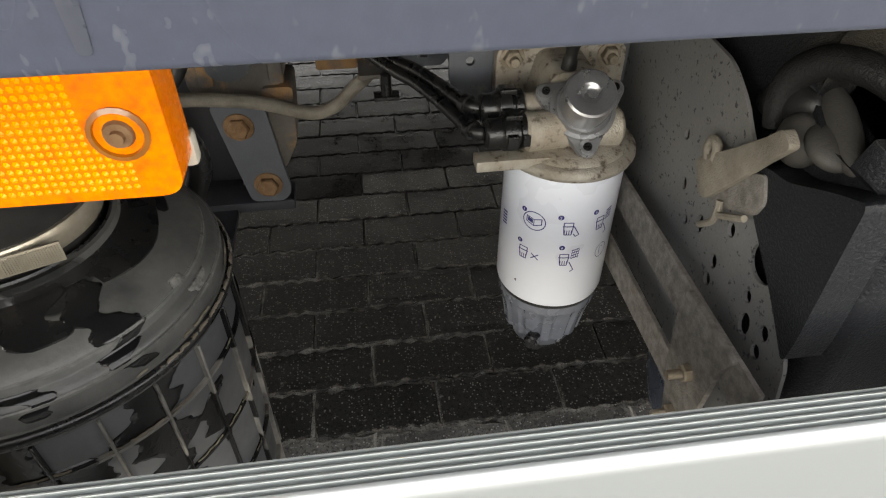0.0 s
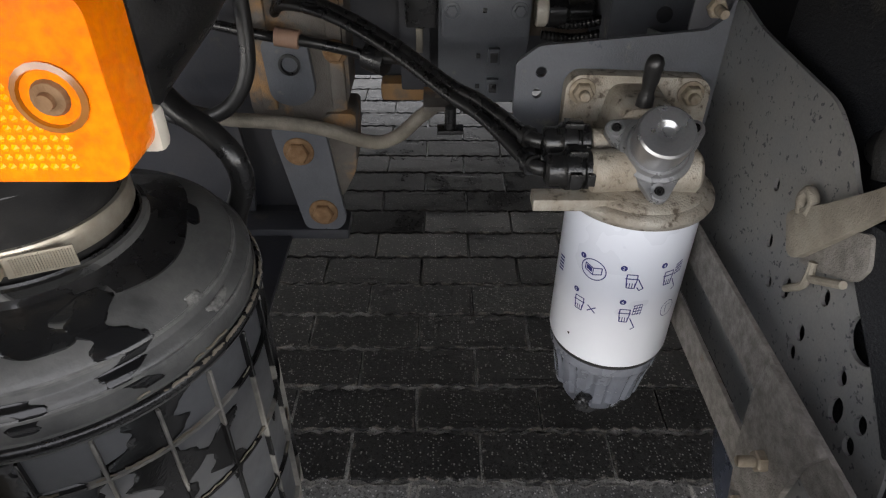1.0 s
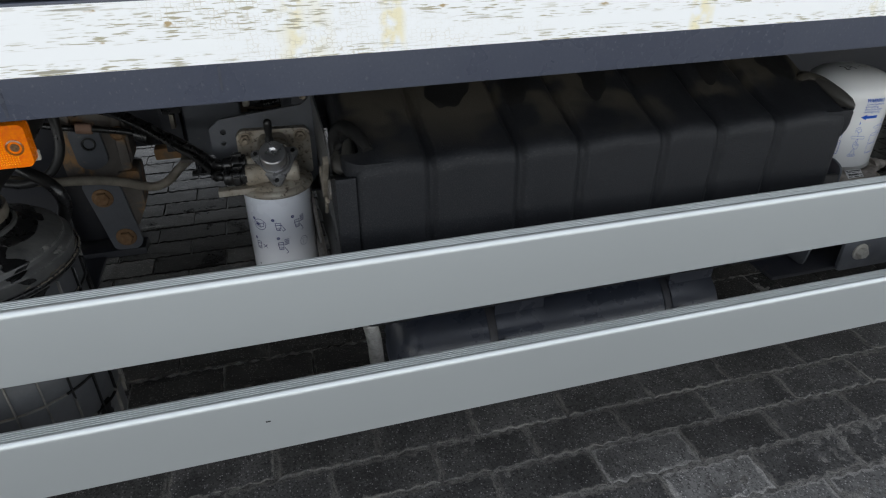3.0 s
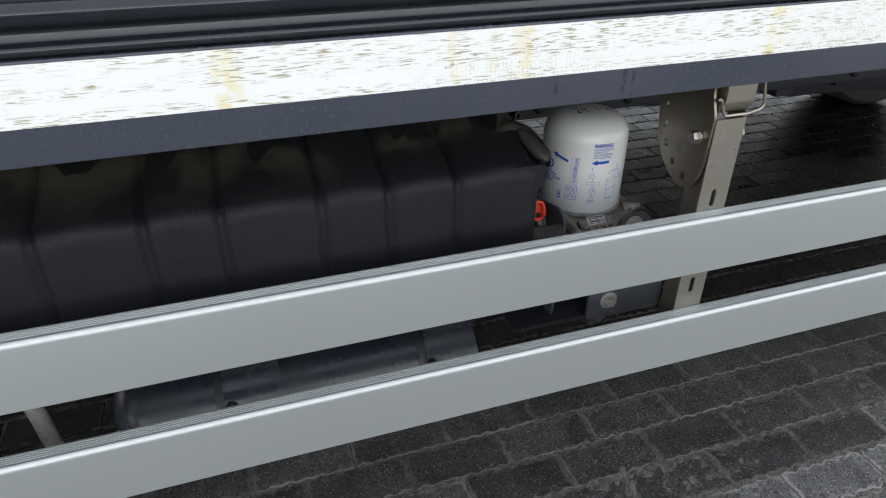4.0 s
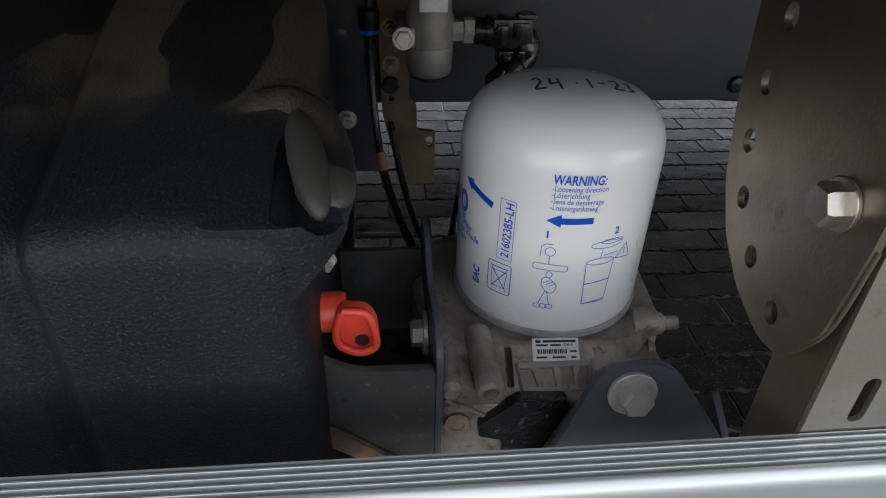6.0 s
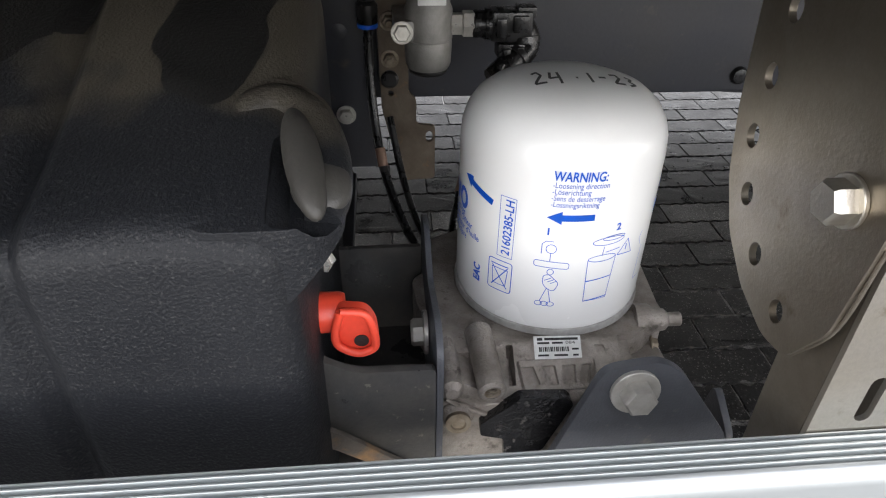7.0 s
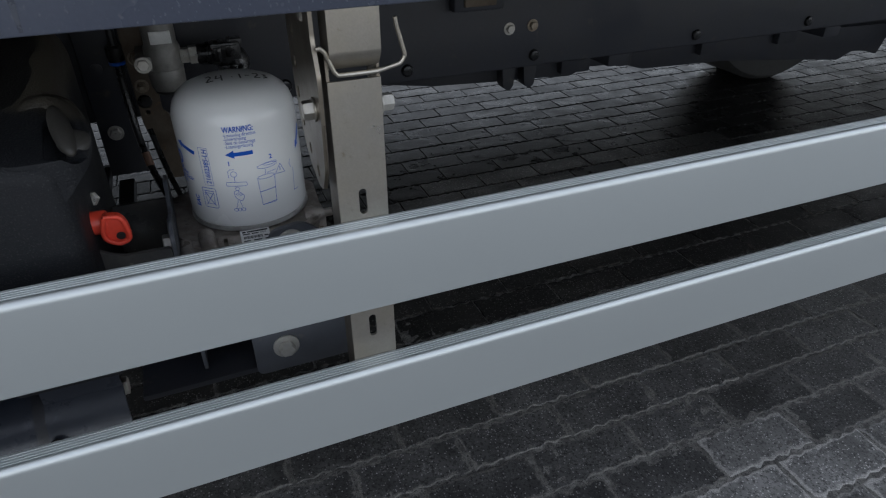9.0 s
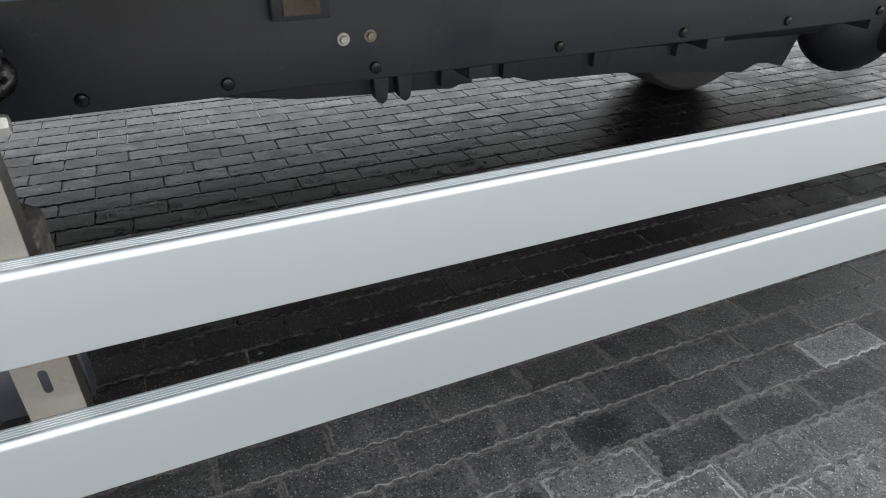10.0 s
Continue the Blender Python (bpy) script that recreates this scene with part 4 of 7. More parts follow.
tail_at = Matrix.Translation((AX, AY, 0)) @ Matrix.Rotation(w + 0.28, 4, "Z")
for k in range(22):
    part("band_tooth", boxed(0.0660, 0.0677, 0.0025 + k * 0.0014, 0.0032 + k * 0.0014, 0.7085, 0.7190, 0.0001, turn=tail_at), STEEL_BAND, clamp)
part("band_tail", boxed(0.0652, 0.0668, -0.001, 0.034, 0.7068, 0.7205, 0.0005, turn=tail_at), STEEL_BAND, clamp)

drain = thing("drain_hose", (-0.19, 0.30, 0.5), "black rubber hose looped behind the air cleaner", "hose")
bm = bmesh.new()
tube(bm, [(-0.30, 0.36, 0.728), (-0.276, 0.340, 0.716), (-0.252, 0.328, 0.704), (-0.236, 0.320, 0.686), (-0.236, 0.324, 0.660), (-0.250, 0.330, 0.625), (-0.258, 0.334, 0.57), (-0.262, 0.336, 0.50), (-0.264, 0.338, 0.345)], 0.0095, 16, 8)
part("hose", finish(bm), BLACK_RUBBER, drain)
bm = bmesh.new()
tube(bm, [(-0.30, 0.36, 0.728), (-0.33, 0.48, 0.735), (-0.36, 0.60, 0.74), (-0.36, 0.699, 0.74)], 0.011, 12, 6)
part("hose_end", finish(bm), BLACK_RUBBER, drain)

# ---- fuel filter ----
FX, FY, FR = 0.0745, 0.3206, 0.0524
fuel = thing("fuel_filter", (FX, FY, 0.44), "white spin-on fuel filter on a dirty cast alloy head", "fuel filter")
bm = bmesh.new()
lathe(bm, [(0, 0.5105), (FR - 0.006, 0.5105), (FR - 0.0012, 0.5125), (FR, 0.517), (FR, 0.653), (FR - 0.001, 0.658), (FR - 0.006, 0.659), (0, 0.659)], (FX, FY, 0), (0, 0, 1), 72)
can = part("canister", finish(bm), WHITE_CAN, fuel, "white canister with blue printed pictograms")
lay = on_cylinder(FX, FY, FR)
U = lambda deg: math.radians(deg) * FR


def pictogram(deg, z, kind_):
    """A small printed instruction drawing with its numbered dot."""
    b_ = bmesh.new()
    u = U(deg)
    if kind_ == 0:
        stroke(b_, oval(u, z, 0.0105, 0.0095, 24), 0.0009, lay, True)
        stroke(b_, [(u - 0.007, z - 0.002), (u - 0.007, z + 0.004), (u, z + 0.0015), (u + 0.007, z + 0.004), (u + 0.007, z - 0.002), (u, z - 0.005)], 0.0009, lay, True)
        stroke(b_, [(u, z - 0.005), (u, z + 0.0015)], 0.0007, lay)
        filled(b_, [(u - 0.006, z - 0.001), (u - 0.001, z - 0.003), (u - 0.001, z + 0.001), (u - 0.006, z + 0.003)], lay)
    else:
        stroke(b_, [(u - 0.004, z - 0.006), (u - 0.005, z + 0.002), (u - 0.005, z + 0.007), (u + 0.003, z + 0.007), (u + 0.003, z + 0.002), (u + 0.002, z - 0.006)], 0.0009, lay, True)
        stroke(b_, [(u - 0.006, z + 0.003), (u + 0.004, z + 0.003)], 0.0010, lay)
        for k in range(4):
            stroke(b_, [(u - 0.004 + k * 0.002, z - 0.006), (u - 0.004 + k * 0.002, z - 0.001)], 0.0007, lay)
        if kind_ == 1:
            stroke(b_, [(u + 0.004, z + 0.003), (u + 0.009, z - 0.006), (u + 0.006, z - 0.008), (u + 0.004, z - 0.005)], 0.0009, lay)
        if kind_ == 2:
            stroke(b_, [(u + 0.007, z - 0.003), (u + 0.014, z + 0.003)], 0.0010, lay)
            stroke(b_, [(u + 0.007, z + 0.003), (u + 0.014, z - 0.003)], 0.0010, lay)
        if kind_ == 3:
            stroke(b_, [(u + 0.004, z - 0.002), (u + 0.009, z - 0.012), (u + 0.006, z - 0.014)], 0.0009, lay)
            for k in range(4):
                stroke(b_, [(u + 0.005, z + 0.002 + k * 0.003), (u + 0.012, z + 0.004 + k * 0.003)], 0.0009, lay)
                stroke(b_, [(u + 0.005 + k * 0.002, z + 0.002), (u + 0.006 + k * 0.002, z + 0.012)], 0.0005, lay)
    part("pictogram", b_, NAVY_INK, can, "small blue instruction drawing", smooth=False)


for deg, z, kind_, dot, zd, num in ((-40, 0.6115, 0, -51.4, 0.6205, "1"), (-5.8, 0.6085, 1, -14.9, 0.6209, "2"), (27.5, 0.6085, 3, 19.3, 0.6229, "4"),
                                    (-47, 0.5724, 2, -53.0, 0.5851, "5"), (-5.5, 0.5730, 3, -9.9, 0.5876, "6")):
    pictogram(deg, z, kind_)
    bm = bmesh.new()
    filled(bm, oval(U(dot), zd, 0.0026, 0.0026, 16), lay)
    part("number_dot", bm, NAVY_INK, can, smooth=False)
    lift2 = on_cylinder(FX, FY, FR, 0.0007)
    part("number", glyphs(num, 0.004, lambda u, v, d=dot, h=zd: lift2(u + U(d) - 0.0011, v + h - 0.0014)), WHITE_CAN, can, smooth=False)
bm = bmesh.new()
stroke(bm, oval(U(36), 0.574, 0.007, 0.008, 20), 0.0005, lay, True)
stroke(bm, [(U(36) - 0.002, 0.570), (U(36) - 0.002, 0.578), (U(36) + 0.002, 0.578)], 0.0005, lay)
part("pictogram", bm, NAVY_INK, can, smooth=False)
bm = bmesh.new()
for k in range(5):
    stroke(bm, [(U(-84 + 0 * k), 0.588 + k * 0.0032), (U(-75), 0.590 + k * 0.0032)], 0.0017, lay)
part("printed_block", bm, NAVY_INK, can, smooth=False)
bm = bmesh.new()
filled(bm, [(U(-56), 0.5345), (U(-53), 0.5365), (U(-53), 0.5330)], lay)
part("printed_mark", bm, BLACK_INK, can, smooth=False)
# seam and water bowl
bm = bmesh.new()
lathe(bm, [(0.0485, 0.5060), (0.0500, 0.5070), (0.0500, 0.5105), (0.0470, 0.5110)], (FX, FY, 0), (0, 0, 1), 64)
part("seal_ring", finish(bm), BLACK_RUBBER, fuel)
bm = bmesh.new()
lathe(bm, [(0, 0.420), (0.012, 0.421), (0.024, 0.426), (0.0315, 0.434), (0.0335, 0.446), (0.0350, 0.4485), (0.0405, 0.4510), (0.0425, 0.466), (0.0455, 0.483), (0.0490, 0.496), (0.0500, 0.4985), (0.0500, 0.5075), (0, 0.5075)], (FX, FY, 0), (0, 0, 1), 128,
      wave=lambda a_, h: 1 - 0.06 * max(0.0, math.cos(a_ * 16)) * (0.450 < h < 0.497))
part("water_bowl", finish(bm), BOWL, fuel, "smoky ribbed water bowl")
bm = bmesh.new()
tube(bm, [(FX - 0.018, FY - 0.038, 0.462), (FX - 0.022, FY - 0.036, 0.450), (FX - 0.018, FY - 0.030, 0.438), (FX - 0.004, FY - 0.020, 0.424), (FX + 0.01, FY - 0.01, 0.420)], 0.0062, 12, 8, 0.0012, 0.004)
part("drain_pigtail", finish(bm), BLACK_PLASTIC, fuel)
# cast head
bm = bmesh.new()
lathe(bm, [(0, 0.658), (0.0545, 0.658), (0.0575, 0.660), (0.0590, 0.6635), (0.0585, 0.667), (0.0560, 0.6695), (0.0520, 0.6705), (0.0505, 0.673), (0.046, 0.675), (0.03, 0.678), (0, 0.680)], (FX, FY, 0), (0, 0, 1), 64)
head = part("filter_head", finish(bm), CAST, fuel, "cast alloy filter head with dirt")
bm = bmesh.new()
slab(bm, rounded([(0.022, 0.648), (0.022, 0.722), (0.030, 0.731), (0.132, 0.728), (0.140, 0.720), (0.140, 0.648)], 0.006), "y", 0.380, 0.394)
part("mounting_flange", finish(bm, 0.002), CAST, head)
bm = bmesh.new()
slab(bm, rounded([(0.045, 0.66), (0.058, 0.724), (0.098, 0.724), (0.115, 0.66)], 0.010), "y", 0.330, 0.381)
part("web", finish(bm, 0.004), CAST, head)
bm = bmesh.new()
rod(bm, (0.030, 0.305, 0.686), (0.1125, 0.305, 0.686), 0.0170, 28, soft=0.003)
part("port_boss", finish(bm), CAST, head)
bm = bmesh.new()
rod(bm, (0.034, 0.330, 0.696), (0.07, 0.330, 0.696), 0.012, 20, soft=0.002)
part("port_boss", finish(bm), CAST, head)
bm = bmesh.new()
box(bm, -0.012, 0.078, 0.281, 0.298, 0.6655, 0.6750)
part("lever_lug", finish(bm, 0.001), CAST, head, "flat lug of the casting")
bm = bmesh.new()
lathe(bm, [(0.0462, 0.6705), (0.0484, 0.6722), (0.0470, 0.6744), (0.0440, 0.6757)], (FX, FY, 0), (0, 0, 1), 64)
part("rim_bead", finish(bm), CAST, head)
# priming pump: clamp flange, cup and button, leaning towards the front
PA = Vector((-0.07, -0.62, 0.78)).normalized()
PC = Vector((0.0785, 0.3090, 0.6985))
bm = bmesh.new()
a_, u_, v_ = frame_of(PA)
tri = []
for k in range(3):
    w = math.radians((-92, 28, 148)[k])
    for j in range(7):
        q = w + math.radians(-60 + 20 * j)
        tri.append(Vector((math.cos(w), math.sin(w))) * 0.0330 + Vector((math.cos(q), math.sin(q))) * 0.0080)
side = Vector((1, 0, 0))
side = (side - PA * side.dot(PA)).normalized()
upv = PA.cross(side)
lower = [bm.verts.new(PC + side * p.x + upv * p.y) for p in tri]
upper = [bm.verts.new(PC + side * p.x + upv * p.y + PA * 0.007) for p in tri]
bm.faces.new(lower[::-1])
bm.faces.new(upper)
for i in range(len(tri)):
    j = (i + 1) % len(tri)
    bm.faces.new((lower[i], lower[j], upper[j], upper[i]))
pump = part("priming_pump", finish(bm, 0.0012), PUMP_GREY, fuel, "grey alloy hand priming pump")
for k in range(3):
    w = math.radians((-92, 28, 148)[k])
    c = PC + side * 0.0330 * math.cos(w) + upv * 0.0330 * math.sin(w)
    bm = bmesh.new()
    lathe(bm, [(0.0062, 0.005), (0.0062, 0.0095), (0.0038, 0.0098), (0.0034, 0.0060), (0, 0.0060)], c, PA, 18)
    part("screw_boss", finish(bm), PUMP_GREY, pump)
    bm = bmesh.new()
    lathe(bm, [(0, 0.0085), (0.0016, 0.0085), (0.0018, 0.0105), (0.0031, 0.0105), (0.0034, 0.0095), (0.0034, 0.006), (0, 0.006)], c, PA, 16)
    part("socket_screw", finish(bm), BLACK_PLASTIC, pump)
bm = bmesh.new()
lathe(bm, [(0.0275, 0.006), (0.0268, 0.0085), (0.0236, 0.0095), (0.0230, 0.0105), (0.0226, 0.0120), (0.0222, 0.0130), (0, 0.0130)], PC, PA, 40)
part("pump_collar", finish(bm), PUMP_GREY, pump)
bm = bmesh.new()
lathe(bm, [(0.0200, 0.012), (0.0203, 0.026), (0.0206, 0.0345), (0.0202, 0.0370), (0.0186, 0.0384), (0.0090, 0.0385), (0.0078, 0.0380), (0.0064, 0.0362), (0.0040, 0.0350), (0, 0.0346)], PC, PA, 48)
part("pump_button", finish(bm), BUTTON, pump, "polished grey push button")
bm = bmesh.new()
lathe(bm, [(0, 0), (0.0062, 0), (0.0066, 0.002), (0.0062, 0.010), (0.0050, 0.013), (0.0052, 0.018), (0.0064, 0.024), (0.0068, 0.034), (0.0064, 0.0375), (0.0048, 0.0405), (0.0022, 0.042), (0, 0.0422)], (0.0735, 0.338, 0.722), (0.03, -0.10, 1), 24)
part("bleed_cap", finish(bm), BLACK_RUBBER, fuel, "black rubber bleed cap")
for x, z in ((0.0355, 0.7175), (0.1240, 0.7155)):
    hexbolt((x, 0.3802, z), (0, -1, 0), 0.0085, 0.007, DULL_BOLT, fuel, washer=0.0108, stud=0.006)
# quick connectors
for y, z, x1 in ((0.305, 0.687, 0.034), (0.330, 0.697, 0.034)):
    bm = bmesh.new()
    lathe(bm, [(0, 0), (0.0135, 0), (0.0145, 0.001), (0.0145, 0.007), (0.0125, 0.008), (0.0125, 0.010), (0.0155, 0.011), (0.0155, 0.021), (0.0135, 0.023), (0.012, 0.026), (0.0122, 0.034), (0.010, 0.036), (0, 0.036)], (x1, y, z), (-1, 0, 0), 24)
    con = part("quick_connector", finish(bm), BLACK_PLASTIC, fuel, "black plastic quick connector")
    part("latch", boxed(x1 - 0.020, x1 - 0.011, y - 0.019, y - 0.012, z - 0.006, z + 0.006, 0.001), BLACK_PLASTIC, con)
    part("latch", boxed(x1 - 0.007, x1 - 0.001, y - 0.017, y - 0.012, z - 0.005, z + 0.005, 0.001), BLACK_PLASTIC, con)
    part("latch_top", boxed(x1 - 0.020, x1 - 0.006, y - 0.006, y + 0.006, z + 0.013, z + 0.0175, 0.001), BLACK_PLASTIC, con)

# fuel lines up to the frame
for off, words, ribs in (((0, 0, 0), "black corrugated fuel hose rising to the frame", 0.0008), ((0.0, 0.025, 0.010), "black plastic fuel line beside the hose", 0.0)):
    hose = thing("fuel_hose", (-0.05 + off[0], 0.40 + off[1], 0.62 + off[2]), words, "hose", "fuel hoses")
    o = Vector(off)
    bm = bmesh.new()
    pts = [Vector(p) + o * (1.0, 1.0, 0.8, 0.6, 0.5, 0.45, 0.45, 0.45, 0.45, 0.45)[k] for k, p in enumerate(((-0.001, 0.305, 0.687), (-0.012, 0.312, 0.688), (-0.028, 0.350, 0.690), (-0.048, 0.388, 0.694), (-0.071, 0.42, 0.696), (-0.128, 0.49, 0.712), (-0.191, 0.55, 0.725), (-0.244, 0.60, 0.722), (-0.268, 0.635, 0.705), (-0.275, 0.68, 0.68)))]
    tube(bm, pts, 0.0060, 14, 8, ribs * 0.7, 0.0034)
    part("hose", finish(bm), BLACK_PLASTIC, hose)
    for k in (1,):
        c = pts[k]
        bm = bmesh.new()
        d = (pts[k + 1] - pts[k - 1]).normalized()
        lathe(bm, [(0.0055, -0.003), (0.0085, -0.0028), (0.0085, 0.0028), (0.0055, 0.003)], c, d, 18)
        part("clip_ring", finish(bm), BLACK_PLASTIC, hose)
hose = thing("wiring_conduit", (-0.15, 0.5, 0.7), "black wiring bundle running behind the fuel hose", "cable")
bm = bmesh.new()
tube(bm, [(-0.36, 0.62, 0.70), (-0.281, 0.600, 0.690), (-0.229, 0.600, 0.682), (-0.185, 0.602, 0.672), (-0.155, 0.596, 0.666), (-0.112, 0.556, 0.676), (-0.066, 0.495, 0.672), (-0.040, 0.430, 0.676), (-0.027, 0.390, 0.680), (-0.016, 0.352, 0.684), (-0.002, 0.335, 0.690)], 0.0062, 14, 8)
part("conduit", finish(bm), BLACK_PLASTIC, hose)
bm = bmesh.new()
lathe(bm, [(0.008, -0.014), (0.0105, -0.013), (0.0105, 0.013), (0.008, 0.014)], (-0.250, 0.600, 0.686), (1, 0, -0.15), 18)
part("tape_wrap", finish(bm), COPPER_TAPE, hose, "brown tape wrap")
bm = bmesh.new()
lathe(bm, [(0, -0.016), (0.015, -0.015), (0.016, 0), (0.015, 0.012), (0, 0.014)], (-0.150, 0.594, 0.664), (1, -0.5, -0.2), 20)
part("connector", finish(bm), BLACK_PLASTIC, hose)

# ---- sheet bracket that carries the fuel filter ----
carrier = thing("filter_bracket", (0.07, 0.41, 0.62), "dark grey painted sheet bracket behind the fuel filter", "bracket")
bm = bmesh.new()
slab(bm, rounded([(-0.018, 0.690), (-0.018, 0.735), (0.000, 0.749), (0.132, 0.762), (0.144, 0.772), (0.149, 0.794), (0.149, 0.640), (0.140, 0.622), (0.030, 0.622)], 0.003), "y", 0.3945, 0.400,
     holes=[oval(0.003, 0.7275, 0.0045, 0.0048), oval(0.001, 0.7090, 0.0042, 0.0045)])
part("sheet", finish(bm), STEEL_GREY, carrier)
part("ear", boxed(0.118, 0.149, 0.4005, 0.404, 0.752, 0.798, 0.002), FRAME, carrier)
hexbolt((0.136, 0.4005, 0.778), (0, -1, 0), 0.008, 0.006, DULL_BOLT, carrier, stud=0.014)
part("back_flange", boxed(0.100, 0.172, 0.400, 0.6995, 0.600, 0.605, 0.002), FRAME, carrier)

# ---- tank support: side plate, arms and gusset ----
sup = thing("tank_support", (0.16, 0.25, 0.45), "pitted grey steel tank support plate with holes", "bracket")
bm = bmesh.new()
PX = 0.1545
slab(bm, rounded([(0.699, 0.53), (0.699, 0.68), (0.412, 0.735), (0.394, 0.789), (0.345, 0.779), (0.291, 0.776), (0.232, 0.773), (0.203, 0.757), (0.190, 0.744), (0.152, 0.716), (0.138, 0.700), (0.128, 0.684), (0.114, 0.669), (0.097, 0.655), (0.081, 0.639), (0.073, 0.60), (0.070, 0.53)], 0.012), "x", PX - 0.005, PX - 0.0022,
     holes=[oval(0.133, 0.679, 0.0140, 0.0140, 24), oval(0.211, 0.651, 0.0048, 0.0085), oval(0.174, 0.6745, 0.0046, 0.0060), oval(0.181, 0.639, 0.0048, 0.0062), oval(0.181, 0.6215, 0.0046, 0.0058),
            oval(0.1275, 0.6285, 0.0062, 0.0095), oval(0.108, 0.6395, 0.0050, 0.0066), oval(0.108, 0.6215, 0.0050, 0.0062), oval(0.1345, 0.648, 0.0042, 0.0052), oval(0.247, 0.664, 0.0042, 0.0055), oval(0.262, 0.700, 0.0038, 0.0048), oval(0.231, 0.640, 0.0038, 0.0045)])
part("side_plate", finish(bm), PLATE_GREY, sup)
for z0, z1, y0 in ((0.599, 0.632, 0.066), (0.531, 0.561, 0.128)):
    bm = bmesh.new()
    slab(bm, [(0.127, z0), (0.131, z0), (0.131, z1), (0.127, z1)], "y", y0, 0.62)
    part("arm", finish(bm, 0.001), STRUT, sup, "rust stained steel arm")
bm = bmesh.new()
slab(bm, rounded([(0.160, 0.634), (0.163, 0.603), (0.157, 0.563), (0.141, 0.512), (0.124, 0.512), (0.108, 0.544), (0.101, 0.612), (0.0915, 0.6335)], 0.004), "x", 0.1222, 0.1266)
part("gusset", finish(bm, 0.001), STRUT, sup, "pitted steel gusset")
for y, z in ((0.1275, 0.580), (0.129, 0.529)):
    hexbolt((0.1222, y, z), (-1, 0, 0), 0.0072, 0.006, DULL_BOLT, sup, stud=0.011)
# strap clamp with its split pin
bm = bmesh.new()
slab(bm, rounded([(0.223, 0.702), (0.219, 0.708), (0.190, 0.731), (0.159, 0.759), (0.148, 0.771), (0.137, 0.764), (0.156, 0.741), (0.172, 0.719), (0.200, 0.684), (0.209, 0.682)], 0.004), "x", 0.1385, 0.1455)
part("strap_tab", finish(bm, 0.0015), TAN, sup, "tan dusty strap tab")
bm = bmesh.new()
slab(bm, rounded([(0.203, 0.680), (0.186, 0.686), (0.152, 0.704), (0.147, 0.717), (0.156, 0.733), (0.171, 0.725), (0.190, 0.702)], 0.004), "x", 0.1440, 0.1493)
part("strap_block", finish(bm, 0.0015), STRUT, sup, "rust stained strap clamp")
bm = bmesh.new()
tube(bm, [(0.141, 0.213, 0.709), (0.141, 0.217, 0.717), (0.141, 0.213, 0.725), (0.141, 0.206, 0.722), (0.141, 0.206, 0.713)], 0.0036, 10, 6)
part("eye_bolt", finish(bm), TAN, sup)
for leg in (((0.142, 0.186, 0.692), (0.141, 0.184, 0.683), (0.141, 0.186, 0.674), (0.141, 0.199, 0.661)), ((0.142, 0.186, 0.690), (0.141, 0.181, 0.684), (0.141, 0.172, 0.689), (0.141, 0.155, 0.700))):
    bm = bmesh.new()
    tube(bm, leg, 0.0026, 8, 6)
    part("split_pin", finish(bm), TAN, sup)

# ---- fuel tank ----
TX0, TX1 = 0.166, 0.936
tank = thing("fuel_tank", (0.55, 0.3, 0.42), "large ribbed black plastic tank behind the rails", "tank")
GROOVES = (0.271, 0.396, 0.487, 0.615, 0.707, 0.807)


def tank_profile(front, top):
    """Section of the tank (y, z) with soft corners; front, top: how far its front and its upper side are drawn in."""
    f, t = front, top
    pts = [(0.34, 0.50 + f), (0.105 + f, 0.50 + f), (0.079 + f, 0.60), (0.0785 + f, 0.7785 - t), (0.150 + f, 0.7995 - t), (0.235 + f, 0.8345 - t), (0.298, 0.857 - t), (0.34, 0.838 - t)]
    return rounded(pts, 0.019, 6)


bm = bmesh.new()
rows = []
for k in range(307):
    x = TX0 + (TX1 - TX0) * k / 306
    dip = max(0.5 + 0.5 * math.cos(math.pi * min(1.0, abs(x - g) / 0.0115)) for g in GROOVES)
    near_end = min(x - TX0, TX1 - x)
    end = 0.020 * (1 - math.sqrt(max(0.0, 1 - (1 - min(1.0, near_end / 0.020)) ** 2)))
    bow = 0.0022 * math.cos(2 * math.pi * (x - 0.333) / 0.108) * (1 - dip)
    rows.append([bm.verts.new((x, y, z)) for y, z in tank_profile(0.0060 * dip + end, 0.0085 * dip + end - bow)])
for p, q in zip(rows, rows[1:]):
    for k in range(len(p)):
        j = (k + 1) % len(p)
        bm.faces.new((p[k], q[k], q[j], p[j]))
bm.faces.new(rows[0])
bm.faces.new(rows[-1][::-1])
shell_bm = finish(bm)
# corner pockets for the strap plugs
shell = part("shell", shell_bm, TANK, None)


def carve(ob, cutters, mat_=None):
    for cut in cutters:
        me = bpy.data.meshes.new("cutter")
        cut.to_mesh(me)
        cut.free()
        co = new("cutter", me)
        mod = ob.modifiers.new("cut", "BOOLEAN")
        mod.operation, mod.solver, mod.object = "DIFFERENCE", "EXACT", co
        bpy.context.view_layer.update()
        done = bpy.data.meshes.new_from_object(ob.evaluated_get(bpy.context.evaluated_depsgraph_get()))
        ob.modifiers.clear()
        bpy.data.objects.remove(co)
        ob.data = done
    for p in ob.data.polygons:
        p.use_smooth = True
    b_ = bmesh.new()
    b_.from_mesh(ob.data)
    for e in b_.edges:
        e.smooth = len(e.link_faces) != 2 or e.calc_face_angle(0) < radians(38)
    b_.to_mesh(ob.data)
    b_.free()
    ob.data.materials.clear()
    ob.data.materials.append(mat_ or TANK)


shell.parent = tank
